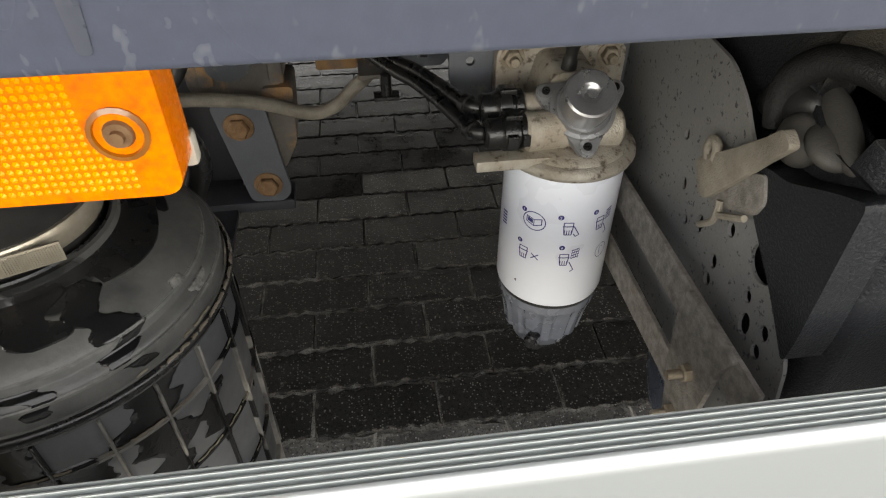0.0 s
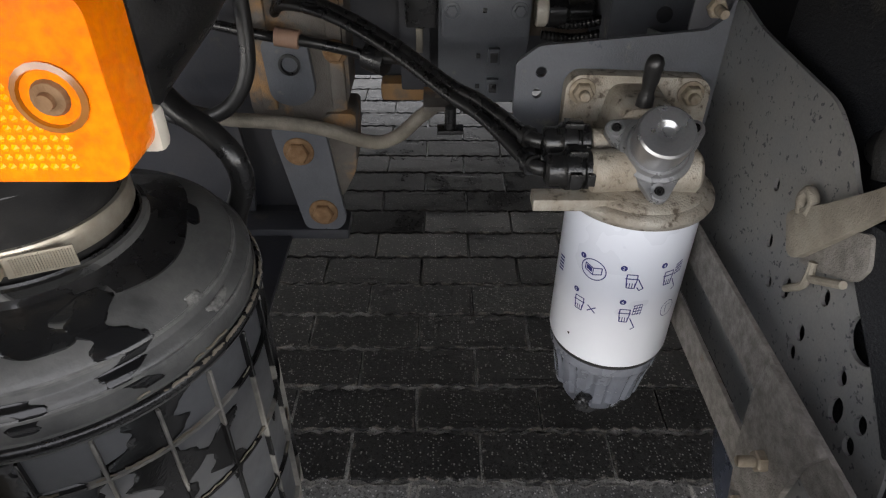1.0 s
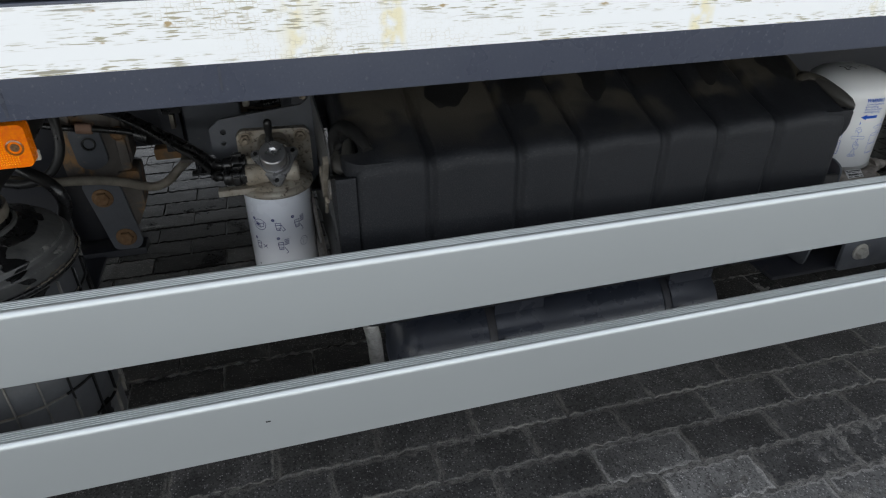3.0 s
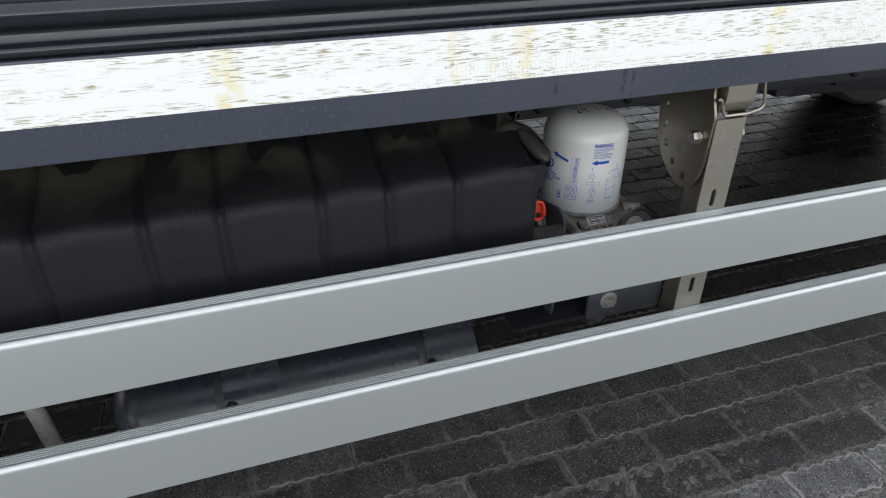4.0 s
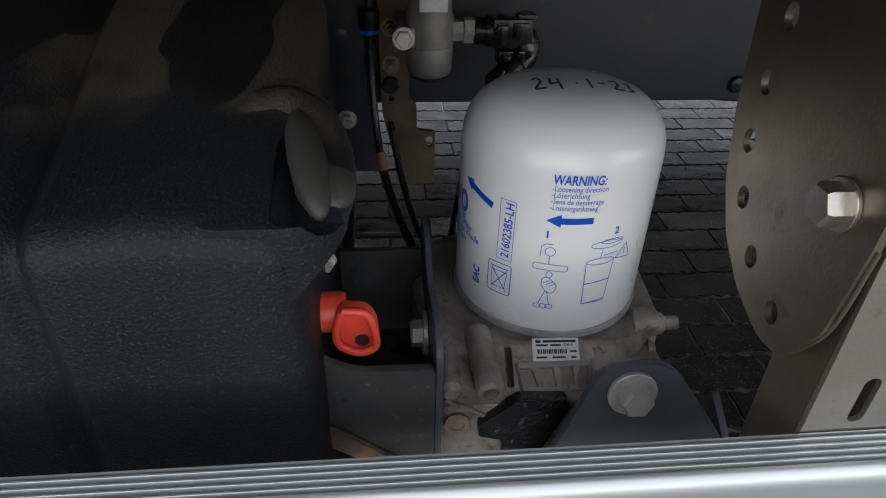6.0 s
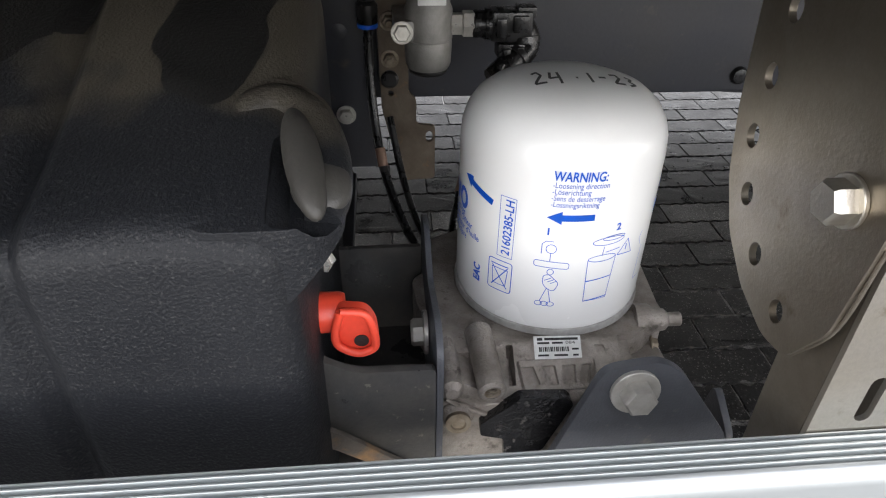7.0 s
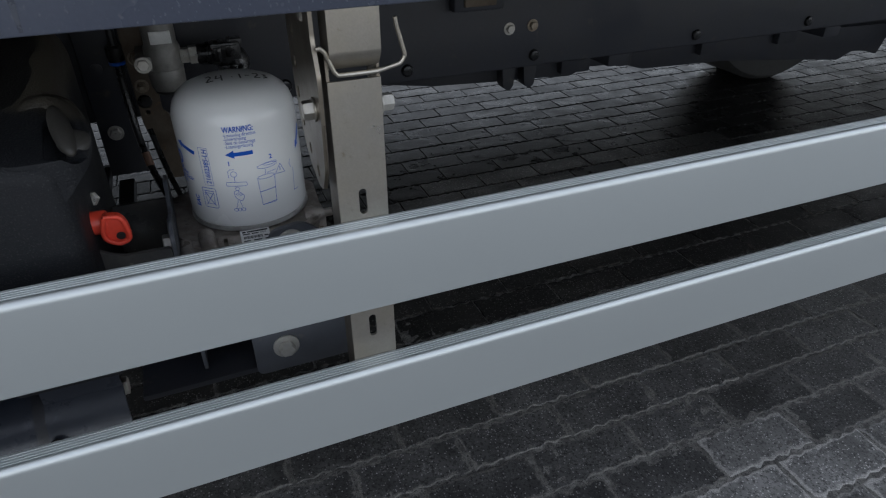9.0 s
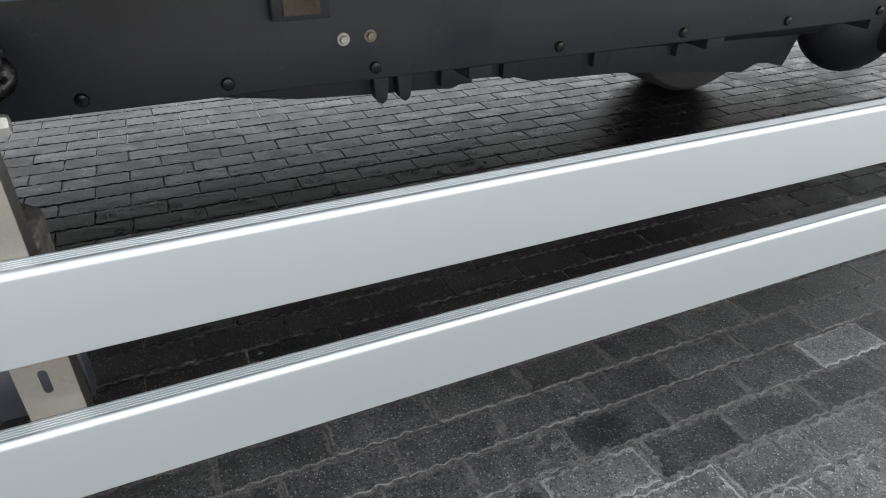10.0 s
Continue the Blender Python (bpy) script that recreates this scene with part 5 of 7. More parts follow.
shell.matrix_parent_inverse = Matrix.Translation(-HOME[tank.name])
tagged(shell, "ribbed black tank shell")
# corner ear with its pocket and dusty plug, lying on the sloping shoulder
slope = math.atan(0.33)
for mx, s in ((lambda x: x, 1), (lambda x: 1.1160 - x, -1)):
    bm = bmesh.new()
    slab(bm, rounded([(mx(x), y) for x, y in ((0.885, 0.0835), (0.940, 0.0835), (0.9575, 0.098), (0.9580, 0.140), (0.950, 0.168), (0.930, 0.186), (0.885, 0.190))], 0.016, 5), "z", 0.69, 0.88)
    for co, no in (((0, 0.086, 0.7800), (0, -0.33, 1)), ((mx(0.9575), 0, 0.766), (0.72 * s, 0, -0.69))):
        bmesh.ops.bisect_plane(bm, geom=bm.verts[:] + bm.edges[:] + bm.faces[:], plane_co=co, plane_no=no, clear_outer=True)
        bmesh.ops.holes_fill(bm, edges=[e for e in bm.edges if len(e.link_faces) == 1])
    bmesh.ops.holes_fill(bm, edges=[e for e in bm.edges if len(e.link_faces) == 1])
    ear = part("corner_ear", finish(bm, 0.010, 5, 50), TANK, None)
    cutter = bmesh.new()
    box(cutter, -0.0150 if s > 0 else -0.035, 0.035 if s > 0 else 0.0150, -0.041, 0.022, -0.0100, 0.03, Matrix.Translation((mx(0.9375), 0.124 if s > 0 else 0.136, 0.791 if s > 0 else 0.795)) @ Matrix.Rotation(slope, 4, "X"))
    finish(cutter, 0.009, 3)
    if s < 0:
        deep = []
        for _ in range(2):
            hollow = bmesh.new()
            box(hollow, -0.050, 0.0035, -0.030, 0.026, -0.017, 0.06, Matrix.Translation((mx(0.9375), 0.138, 0.786)) @ Matrix.Rotation(slope, 4, "X"))
            deep.append(finish(hollow, 0.006, 3))
        carve(shell, [deep[0]])
        carve(ear, [deep[1]])
        cutter.free()
    else:
        carve(ear, [cutter])
    ear.parent = tank
    ear.matrix_parent_inverse = Matrix.Translation(-HOME[tank.name])
    lay_on = Matrix.Translation((mx(0.9385), 0.126, 0.7925) if s > 0 else (0.1745, 0.150, 0.770)) @ Matrix.Rotation(slope, 4, "X") @ Matrix.Rotation(radians(12 * s), 4, "Z")
    bm = bmesh.new()
    bmesh.ops.create_uvsphere(bm, u_segments=28, v_segments=18, radius=1, matrix=lay_on @ Matrix.Diagonal((0.0098, 0.039, 0.011, 1)))
    plug = part("strap_plug", finish(bm), TANK_END, tank, "dusty rubber strap plug")
    bm = bmesh.new()
    bmesh.ops.create_uvsphere(bm, u_segments=24, v_segments=14, radius=1, matrix=lay_on @ Matrix.Translation((0.0058 * s, -0.0145, -0.0045)) @ Matrix.Diagonal((0.0150, 0.0180, 0.0085, 1)))
    part("plug_stem", finish(bm), TANK_END, plug)
bm = bmesh.new()
tube(bm, [(0.896, 0.160, 0.791), (0.910, 0.173, 0.7985), (0.925, 0.175, 0.7995), (0.939, 0.163, 0.7955), (0.9475, 0.141, 0.788), (0.9505, 0.118, 0.780), (0.948, 0.100, 0.773)], 0.0085, 22, 8, radii=[0.010, 0.013, 0.014, 0.014, 0.0130, 0.0115, 0.009])
part("pocket_lip", finish(bm), TANK, tank, "arched lip round the plug pocket")
bm = bmesh.new()
tube(bm, [(0.160, 0.184, 0.750), (0.160, 0.188, 0.768), (0.163, 0.184, 0.786), (0.170, 0.170, 0.799), (0.178, 0.150, 0.803), (0.188, 0.128, 0.798), (0.194, 0.108, 0.788)], 0.0085, 20, 8, radii=[0.007, 0.009, 0.010, 0.010, 0.0095, 0.009, 0.007])
part("pocket_lip", finish(bm), TANK_WIPED, tank, "arched lip round the plug pocket")


def on_shoulder(x, y, lift=0.0012):
    """A place on the tank's sloping upper side."""
    prof = ((0.0785, 0.7785), (0.150, 0.7995), (0.235, 0.8345), (0.30, 0.858), (0.62, 0.868))
    for (y0, z0), (y1, z1) in zip(prof, prof[1:]):
        if y <= y1:
            break
    dip = max(0.5 + 0.5 * math.cos(math.pi * min(1.0, abs(x - g) / 0.0115)) for g in GROOVES)
    bow = 0.0022 * math.cos(2 * math.pi * (x - 0.333) / 0.108) * (1 - dip)
    return Vector((x, y, z0 + (z1 - z0) * (y - y0) / (y1 - y0) + bow - 0.0085 * dip + lift))


for cx, cy, rx, ry, lean in ((0.886, 0.225, 0.034, 0.052, 0.5), (0.775, 0.232, 0.030, 0.050, 0.8), (0.660, 0.235, 0.030, 0.060, 0.4), (0.560, 0.220, 0.026, 0.050, 0.7), (0.440, 0.230, 0.026, 0.055, 0.5), (0.335, 0.220, 0.030, 0.050, 0.6)):
    bm = bmesh.new()
    rings = []
    for k in range(9):
        ring = []
        for a in range(40):
            w = 2 * math.pi * a / 40
            q = k / 8 * (1 + 0.16 * math.sin(2 * w + cx * 40) + 0.10 * math.sin(3 * w + cx * 90) + 0.05 * math.sin(7 * w + cx * 10))
            dx, dy = rx * q * math.cos(w), ry * q * math.sin(w)
            ring.append(bm.verts.new(on_shoulder(cx + dx + lean * dy * 0.5, cy + dy, 0.0012 if k < 8 else 0.0004)))
        rings.append(ring)
    for a, b in zip(rings, rings[1:]):
        for k in range(40):
            m = (k + 1) % 40
            bm.faces.new((a[k], a[m], b[m], b[k]))
    part("wiped_patch", finish(bm), TANK_WIPED, tank, "dark patch wiped clean of dust")
# bulging end face that laps over the support plate, with the strap loop
bm = bmesh.new()
slab(bm, rounded([(0.1700, 0.718), (0.1665, 0.711), (0.152, 0.699), (0.136, 0.687), (0.116, 0.672), (0.099, 0.657), (0.0825, 0.641), (0.0800, 0.660), (0.0800, 0.766), (0.098, 0.759), (0.114, 0.7515), (0.137, 0.740), (0.156, 0.737), (0.168, 0.733)], 0.006), "x", 0.1465, 0.172)
part("end_face", finish(bm, 0.009, 4, 40), TANK, tank)
bm = bmesh.new()
bmesh.ops.create_uvsphere(bm, u_segments=26, v_segments=16, radius=1, matrix=Matrix.Translation((0.162, 0.160, 0.754)) @ Matrix.Rotation(radians(-38), 4, "X") @ Matrix.Diagonal((0.012, 0.017, 0.017, 1)))
part("strap_loop", finish(bm), TANK_END, tank, "dusty rubber strap loop")
bm = bmesh.new()
bmesh.ops.create_uvsphere(bm, u_segments=28, v_segments=16, radius=1, matrix=Matrix.Translation((0.167, 0.189, 0.764)) @ Matrix.Rotation(radians(-24), 4, "X") @ Matrix.Diagonal((0.010, 0.030, 0.014, 1)))
part("corner_bead", finish(bm), BLACK_RUBBER, tank, "black rounded bead at the pocket")
# steel straps at the ends and a strap bracket towards the frame
part("carrier_beam", boxed(0.20, 0.90, 0.330, 0.6995, 0.500, 0.520, 0.003), FRAME, tank, "dark carrier beam on the frame")

# ---- air reservoir under the tank ----
res = thing("air_reservoir", (0.58, 0.30, 0.22), "blue-grey painted steel air reservoir below the tank", "air tank")
bm = bmesh.new()
lathe(bm, [(0, 0), (0.035, 0.002), (0.080, 0.018), (0.1, 0.045), (0.105, 0.065), (0.105, 0.57), (0.1, 0.59), (0.080, 0.617), (0.035, 0.633), (0, 0.635)], (0.235, 0.30, 0.300), (1, 0, 0), 48)
part("vessel", finish(bm), RESERVOIR, res)
for x in (0.425, 0.790):
    bm = bmesh.new()
    lathe(bm, [(0.1045, 0), (0.1068, 0), (0.1068, 0.022), (0.1045, 0.022)], (x - 0.012, 0.30, 0.300), (1, 0, 0), 48)
    part("strap", finish(bm), FRAME, res, "dark steel strap")
    # folded saddle that spreads over the shoulder of the vessel
    bm = bmesh.new()
    arc = [(0.30 + 0.1100 * math.cos(radians(a)), 0.30 + 0.1100 * math.sin(radians(a))) for a in (188, 176, 164, 152, 140, 128)] + [(0.232, 0.455), (0.232, 0.4995)]
    rims = []
    for k, (y, z) in enumerate(arc):
        grow = 0.010 * (1 - k / (len(arc) - 1))
        rims.append([bm.verts.new((x + 0.004 - grow * 0.3, y, z)), bm.verts.new((x + 0.098 + grow, y, z)), bm.verts.new((x + 0.098 + grow, y + 0.004, z - 0.002)), bm.verts.new((x + 0.004 - grow * 0.3, y + 0.004, z - 0.002))])
    for a, b in zip(rims, rims[1:]):
        for k in range(4):
            m = (k + 1) % 4
            bm.faces.new((a[k], a[m], b[m], b[k]))
    bm.faces.new(rims[0])
    bm.faces.new(rims[-1][::-1])
    part("saddle", finish(bm), RESERVOIR, res, "folded blue-grey saddle bracket")
    part("saddle_seam", boxed(x + 0.030, x + 0.090, 0.1925, 0.1965, 0.3355, 0.3375, 0.0005), BLACK_RUBBER, res, "dark seam of the saddle")
    hexbolt((x + 0.012, 0.192, 0.345), (0, -1, 0.3), 0.008, 0.007, BLACK_PLASTIC, res, washer=0.011)
    part("web", boxed(x + 0.004, x + 0.009, 0.236, 0.300, 0.392, 0.4995, 0.001), FRAME, res, "dark web of the saddle")
bm = bmesh.new()
rod(bm, (0.868, 0.30, 0.330), (0.885, 0.30, 0.330), 0.014, 6, soft=0.001)
part("drain_plug", finish(bm), ZINC, res)

sleeve = thing("braided_hose", (0.185, 0.14, 0.44), "grey braided hose hanging beside the tank support", "hose")
bm = bmesh.new()
tube(bm, [(0.160, 0.150, 0.56), (0.176, 0.138, 0.52), (0.187, 0.130, 0.47), (0.190, 0.130, 0.42), (0.195, 0.14, 0.36), (0.23, 0.18, 0.30), (0.245, 0.25, 0.29)], 0.012, 16, 8, 0.0008, 0.003)
part("sleeve", finish(bm), BRAID, sleeve)

# ---- air dryer ----
DX, DY, DR = 1.1060, 0.2576, 0.0732
dryer = thing("air_dryer", (DX, DY, 0.45), "white air dryer cartridge on a brown cast alloy valve body", "air dryer")
bm = bmesh.new()
lathe(bm, [(0, 0.6205), (DR - 0.004, 0.6205), (DR - 0.0010, 0.6212), (DR - 0.0004, 0.6230), (DR, 0.626), (DR, 0.744), (DR - 0.0010, 0.7540), (DR - 0.0040, 0.7635), (DR - 0.0095, 0.7720),
           (DR - 0.0185, 0.7790), (DR - 0.0310, 0.7838), (DR - 0.0460, 0.7862), (0.012, 0.7873), (0, 0.7874)], (DX, DY, 0), (0, 0, 1), 96)
cart = part("cartridge", finish(bm), CREAM_CAN, dryer, "glossy white cartridge with blue printing")
bm = bmesh.new()
lathe(bm, [(DR - 0.008, 0.6115), (DR - 0.007, 0.6150), (DR - 0.0005, 0.6152), (DR + 0.0012, 0.6162), (DR + 0.0014, 0.6185), (DR + 0.0006, 0.6212), (DR - 0.001, 0.6216), (DR - 0.005, 0.6210)], (DX, DY, 0), (0, 0, 1), 96)
part("base_ring", finish(bm), RIM, dryer, "grey steel rim")
lay = on_cylinder(DX, DY, DR)
V = lambda deg: math.radians(deg) * DR


def printed(text, size, deg, z, turn=0.0, mat_=None, slant=0.0, parent=None, width=0.0, bold=0.0):
    c, s = math.cos(turn), math.sin(turn)
    return part("printed_text", glyphs(text, size, lambda u, v: lay(V(deg) + (u + v * slant) * c - v * s, z + (u + v * slant) * s + v * c), width, bold), mat_ or BLUE_INK, parent or cart, smooth=False)


printed("WARNING:", 0.0096, -17.8, 0.7443, slant=0.04, width=0.0346, bold=0.00020)
for k, words in enumerate(("-Loosening direction", "-L\u00f6serichtung", "-Sens de desserrage", "-Lossningsriktning")):
    printed(words, 0.0058, -17.8, 0.7392 - k * 0.00465, slant=0.04, width=(0.0366, 0.0250, 0.0350, 0.0318)[k])
printed("21602385-LH", 0.0092, -37.2, 0.6790, math.pi / 2 - 0.03, width=0.0440, bold=0.00015)
printed("EAC", 0.0096, -56.5, 0.6445, math.pi / 2, width=0.0150, bold=0.00040)
printed("1", 0.0078, -18.6, 0.7035, bold=0.0002)
printed("2", 0.0078, 20.0, 0.7045, bold=0.0002)


def arrow(deg, z, length, turn):
    b_ = bmesh.new()
    c, s = math.cos(turn), math.sin(turn)
    w = lambda u, v: lay(V(deg) + u * c - v * s, z + u * s + v * c)
    for k in range(8):
        a, e = 0.009 + (length - 0.009) * k / 8, 0.009 + (length - 0.009) * (k + 1) / 8
        b_.faces.new([b_.verts.new(w(*p)) for p in ((a, -0.0024), (e, -0.0024), (e, 0.0024), (a, 0.0024))])
    b_.faces.new([b_.verts.new(w(*p)) for p in ((0, 0), (0.010, -0.005), (0.010, 0.005))])
    part("printed_arrow", b_, BLUE_INK, cart, smooth=False)


arrow(-18.9, 0.7170, 0.0315, 0.02)
arrow(-74.5, 0.7255, 0.033, -0.28)
arrow(56.0, 0.7000, 0.033, 0.9)
bm = bmesh.new()
stroke(bm, [(V(-44.5), 0.6770), (V(-35.2), 0.6770), (V(-35.2), 0.7250), (V(-44.5), 0.7250)], 0.0004, lay, True)
stroke(bm, rounded([(V(-49.5), 0.6468), (V(-34.5), 0.6468), (V(-34.5), 0.6730), (V(-49.5), 0.6730)], 0.0025), 0.0007, lay, True)
stroke(bm, [(V(-47), 0.6500), (V(-37), 0.6680)], 0.0008, lay)
stroke(bm, [(V(-47), 0.6680), (V(-37), 0.6500)], 0.0008, lay)
stroke(bm, [(V(-46), 0.6520), (V(-47), 0.6660), (V(-37), 0.6660), (V(-38), 0.6520)], 0.0006, lay, True)
stroke(bm, [(V(-48), 0.6690), (V(-36.5), 0.6690)], 0.0008, lay)
part("printed_box", bm, BLUE_INK, cart, smooth=False)
for k, (words, deg, wide) in enumerate((("cartridge", -90, 0.0200), ("integriertem \u00d6lfilter", -106, 0.0520), ("s\u00e9parateur d'huile", -97, 0.0490), ("oljeavskiljare", -96, 0.0310))):
    printed(words, 0.0072, deg, 0.6905 - k * 0.0062, width=wide, bold=0.00012)
bm = bmesh.new()
stroke(bm, oval(V(-77), 0.7040, 0.0055, 0.0072, 22), 0.0036, lay, True)
stroke(bm, [(V(-92), 0.712), (V(-87), 0.698), (V(-84), 0.712)], 0.003, lay)
part("printed_emblem", bm, BLUE_INK, cart, smooth=False)
# drawings
bm = bmesh.new()
T_ = 0.0005
stroke(bm, oval(V(-14.5), 0.6925, 0.0035, 0.0035, 18), T_, lay, True)
stroke(bm, [(V(-14.5), 0.6890), (V(-14.5), 0.6825)], T_, lay)
stroke(bm, [(V(-19.5), 0.6880), (V(-19.5), 0.6960), (V(-17.5), 0.6985), (V(-13.5), 0.6985)], T_, lay)
stroke(bm, rounded([(V(-22.8), 0.6775), (V(-4), 0.6765), (V(-4), 0.6815), (V(-22.8), 0.6825)], 0.002), T_, lay, True)
stroke(bm, oval(V(-13.5), 0.6735, 0.0022, 0.0025, 12), T_, lay, True)
stroke(bm, rounded([(V(-17), 0.6700), (V(-14), 0.6715), (V(-8), 0.6640), (V(-10.5), 0.6570), (V(-14), 0.6585), (V(-17), 0.6630)], 0.003), T_, lay, True)
for k in range(3):
    stroke(bm, [(V(-16 + k * 1.6), 0.6660 - k * 0.0012), (V(-12.5 + k * 1.6), 0.6685 - k * 0.0012)], T_, lay)
stroke(bm, [(V(-14.5), 0.6590), (V(-17.5), 0.6470)], T_, lay)
stroke(bm, [(V(-13.5), 0.6590), (V(-11.5), 0.6470)], T_, lay)
for k in range(3):
    stroke(bm, oval(V(-18 + k * 3.3), 0.6455, 0.0026, 0.0020, 12), T_, lay, True)
part("printed_drawing", bm, BLUE_INK, cart, smooth=False)
bm = bmesh.new()
stroke(bm, oval(V(17), 0.6970, 0.0125, 0.0030, 26), T_, lay, True)
stroke(bm, oval(V(20), 0.6990, 0.0090, 0.0018, 22), T_, lay, True)
stroke(bm, [(V(14.5), 0.6930), (V(14.0), 0.6855)], T_, lay)
stroke(bm, [(V(6.0), 0.6830), (V(7.0), 0.6475), (V(21.0), 0.6475), (V(23), 0.6830)], T_, lay)
stroke(bm, oval(V(14.5), 0.6835, 0.0107, 0.0026, 26), T_, lay, True)
stroke(bm, [(V(6.3), 0.6650), (V(22), 0.6665)], 0.0008, lay)
stroke(bm, [(V(7.0), 0.6475), (V(21.5), 0.6490)], 0.0008, lay)
stroke(bm, [(V(24), 0.6830), (V(35), 0.6810), (V(30.5), 0.6940)], 0.0006, lay, True)
stroke(bm, [(V(29.8), 0.6900), (V(29.8), 0.6850)], 0.0008, lay)
stroke(bm, [(V(16), 0.6880), (V(25), 0.6890)], T_, lay)
stroke(bm, [(V(44), 0.6820), (V(42), 0.6880), (V(44), 0.6930)], T_, lay)
stroke(bm, [(V(47), 0.6800), (V(45), 0.6500), (V(52), 0.6500)], T_, lay)
part("printed_drawing", bm, BLUE_INK, cart, smooth=False)


def on_dome(x, y):
    """The height of the cartridge's rounded top at a place in the plan."""
    r = math.hypot(x - DX, y - DY)
    prof = [(0, 0.7874), (0.012, 0.7873), (0.0272, 0.7862), (0.0422, 0.7838), (0.0547, 0.7790), (0.0637, 0.7720), (0.0692, 0.7635), (0.0722, 0.754)]
    for (r0, z0), (r1, z1) in zip(prof, prof[1:]):
        if r <= r1:
            return z0 + (z1 - z0) * (r - r0) / (r1 - r0)
    return 0.748


bm = bmesh.new()
ink = lambda u, v: Vector((1.080 + u, 0.2520 + v * 1.6 - 0.02 * u, on_dome(1.080 + u, 0.2520 + v * 1.6 - 0.02 * u) + 0.0006))
for pts in ([(0, 0.006), (0.004, 0.008), (0.006, 0.004), (0.001, -0.003), (0.0, -0.005), (0.008, -0.004)], [(0.013, 0.007), (0.011, 0.000), (0.018, 0.001)], [(0.018, 0.007), (0.0175, -0.006)], [(0.029, 0.0), (0.0305, 0.0)],
            [(0.039, 0.006), (0.039, -0.005)], [(0.045, 0.001), (0.050, 0.001)], [(0.054, 0.005), (0.059, 0.006), (0.060, 0.002), (0.055, -0.004), (0.062, -0.004)], [(0.065, 0.005), (0.069, 0.003), (0.066, 0.0), (0.070, -0.002), (0.065, -0.005)]):
    stroke(bm, pts, 0.0019, ink)
part("handwritten_date", bm, BLACK_INK, cart, "24.1-23 written in black marker", smooth=False)

# valve body casting
bm = bmesh.new()
slab(bm, rounded([(1.012, 0.20), (1.006, 0.32), (1.05, 0.345), (1.16, 0.345), (1.198, 0.30), (1.190, 0.21), (1.165, 0.186), (1.04, 0.186)], 0.012), "z", 0.585, 0.612)
casting = part("valve_body", finish(bm, 0.004), CAST_DARK, dryer, "brown-grey cast alloy valve body")
bm = bmesh.new()
box(bm, 1.015, 1.19, 0.165, 0.335, 0.470, 0.590)
part("lower_block", finish(bm, 0.010, 3), CAST_DARK, casting)
# sloping front with its port, two slots and a ribbed pad; u runs along the truck, v up the slope, n out of it
FRONT = Matrix.Translation((1.08, 0.1646, 0.6022)) @ Matrix(((1, 0, 0, 0), (0, 0.8, -0.6, 0), (0, 0.6, 0.8, 0), (0, 0, 0, 1)))


def sunk(u0, u1, v0, v1, deep, lean=0.0, bevel=0.0015):
    c = bmesh.new()
    box(c, -0.5, 0.5, -0.5, 0.5, -0.5, 0.5)
    for v in c.verts:
        top = v.co.y > 0
        v.co = FRONT @ Vector((u0 + (v.co.x + 0.5) * (u1 - u0) + (0 if top else lean), v1 if top else v0, 0.02 if v.co.z > 0 else -deep))
    return finish(c, bevel)


bm = bmesh.new()
slab(bm, [(0.1804, 0.6140), (0.146, 0.5882), (0.146, 0.490), (0.186, 0.490), (0.186, 0.6140)], "x", 1.0335, 1.146)
front = part("front_box", finish(bm, 0.002), CAST_DARK, casting)
carve(front, [sunk(-0.0195, -0.0140, -0.0110, 0.0185, 0.020), sunk(0.0462, 0.0535, -0.005, 0.0160, 0.018, 0.006)], CAST_DARK)
bm = bmesh.new()
box(bm, -0.0135, 0.0450, -0.0160, 0.0062, -0.004, 0.0050, FRONT)
for v in bm.verts:
    q = FRONT.inverted() @ v.co
    if q.z > 0:
        q.x += 0.0015 if q.x < 0 else -0.0015
    if q.y < 0:
        q.x += 0.0030 if q.x < 0.015 else -0.0070
    v.co = FRONT @ q
pad = part("ribbed_pad", finish(bm, 0.0018), CAST_DARK, casting, "pad with ribs between sunk pockets")
carve(pad, [sunk(u0 - 0.0045, u1 - 0.0045, -0.0120, 0.0015, 0.0035, lean, 0.001) for u0, u1, lean in ((-0.0068, 0.0032, 0.004), (0.0090, 0.0190, 0.0015), (0.0240, 0.0340, -0.0005), (0.0385, 0.0455, -0.003))], CAST_DARK)
bm = bmesh.new()
p, d, r, h = Vector((1.0425, 0.196, 0.6140)), Vector((0.003, -0.0575, -0.0065)), 0.0098, 0.0580
lathe(bm, [(0, 0), (r, 0), (r, h - 0.002), (r - 0.002, h), (r * 0.62, h), (r * 0.60, h - 0.030), (0, h - 0.030)], p, d, 28)
port = part("port", finish(bm), CAST_DARK, casting)
bm = bmesh.new()
for k in range(5):
    lathe(bm, [(r * 0.61, h - 0.0105 + k * 0.002), (r * 0.50, h - 0.0098 + k * 0.002), (r * 0.61, h - 0.0090 + k * 0.002)], p, d, 20)
part("thread", finish(bm), DULL_BOLT, port)
bm = bmesh.new()
slab(bm, [(1.010, 0.205), (1.0045, 0.225), (1.0045, 0.262), (1.03, 0.285), (1.06, 0.26), (1.06, 0.195), (1.036, 0.172)], "z", 0.580, 0.609)
part("arm", finish(bm, 0.004), CAST_DARK, casting)
bm = bmesh.new()
slab(bm, [(1.006, 0.606), (1.020, 0.6115), (1.050, 0.6115), (1.050, 0.575), (1.016, 0.570)], "y", 0.176, 0.225)
part("gusset", finish(bm, 0.005), CAST_DARK, casting)
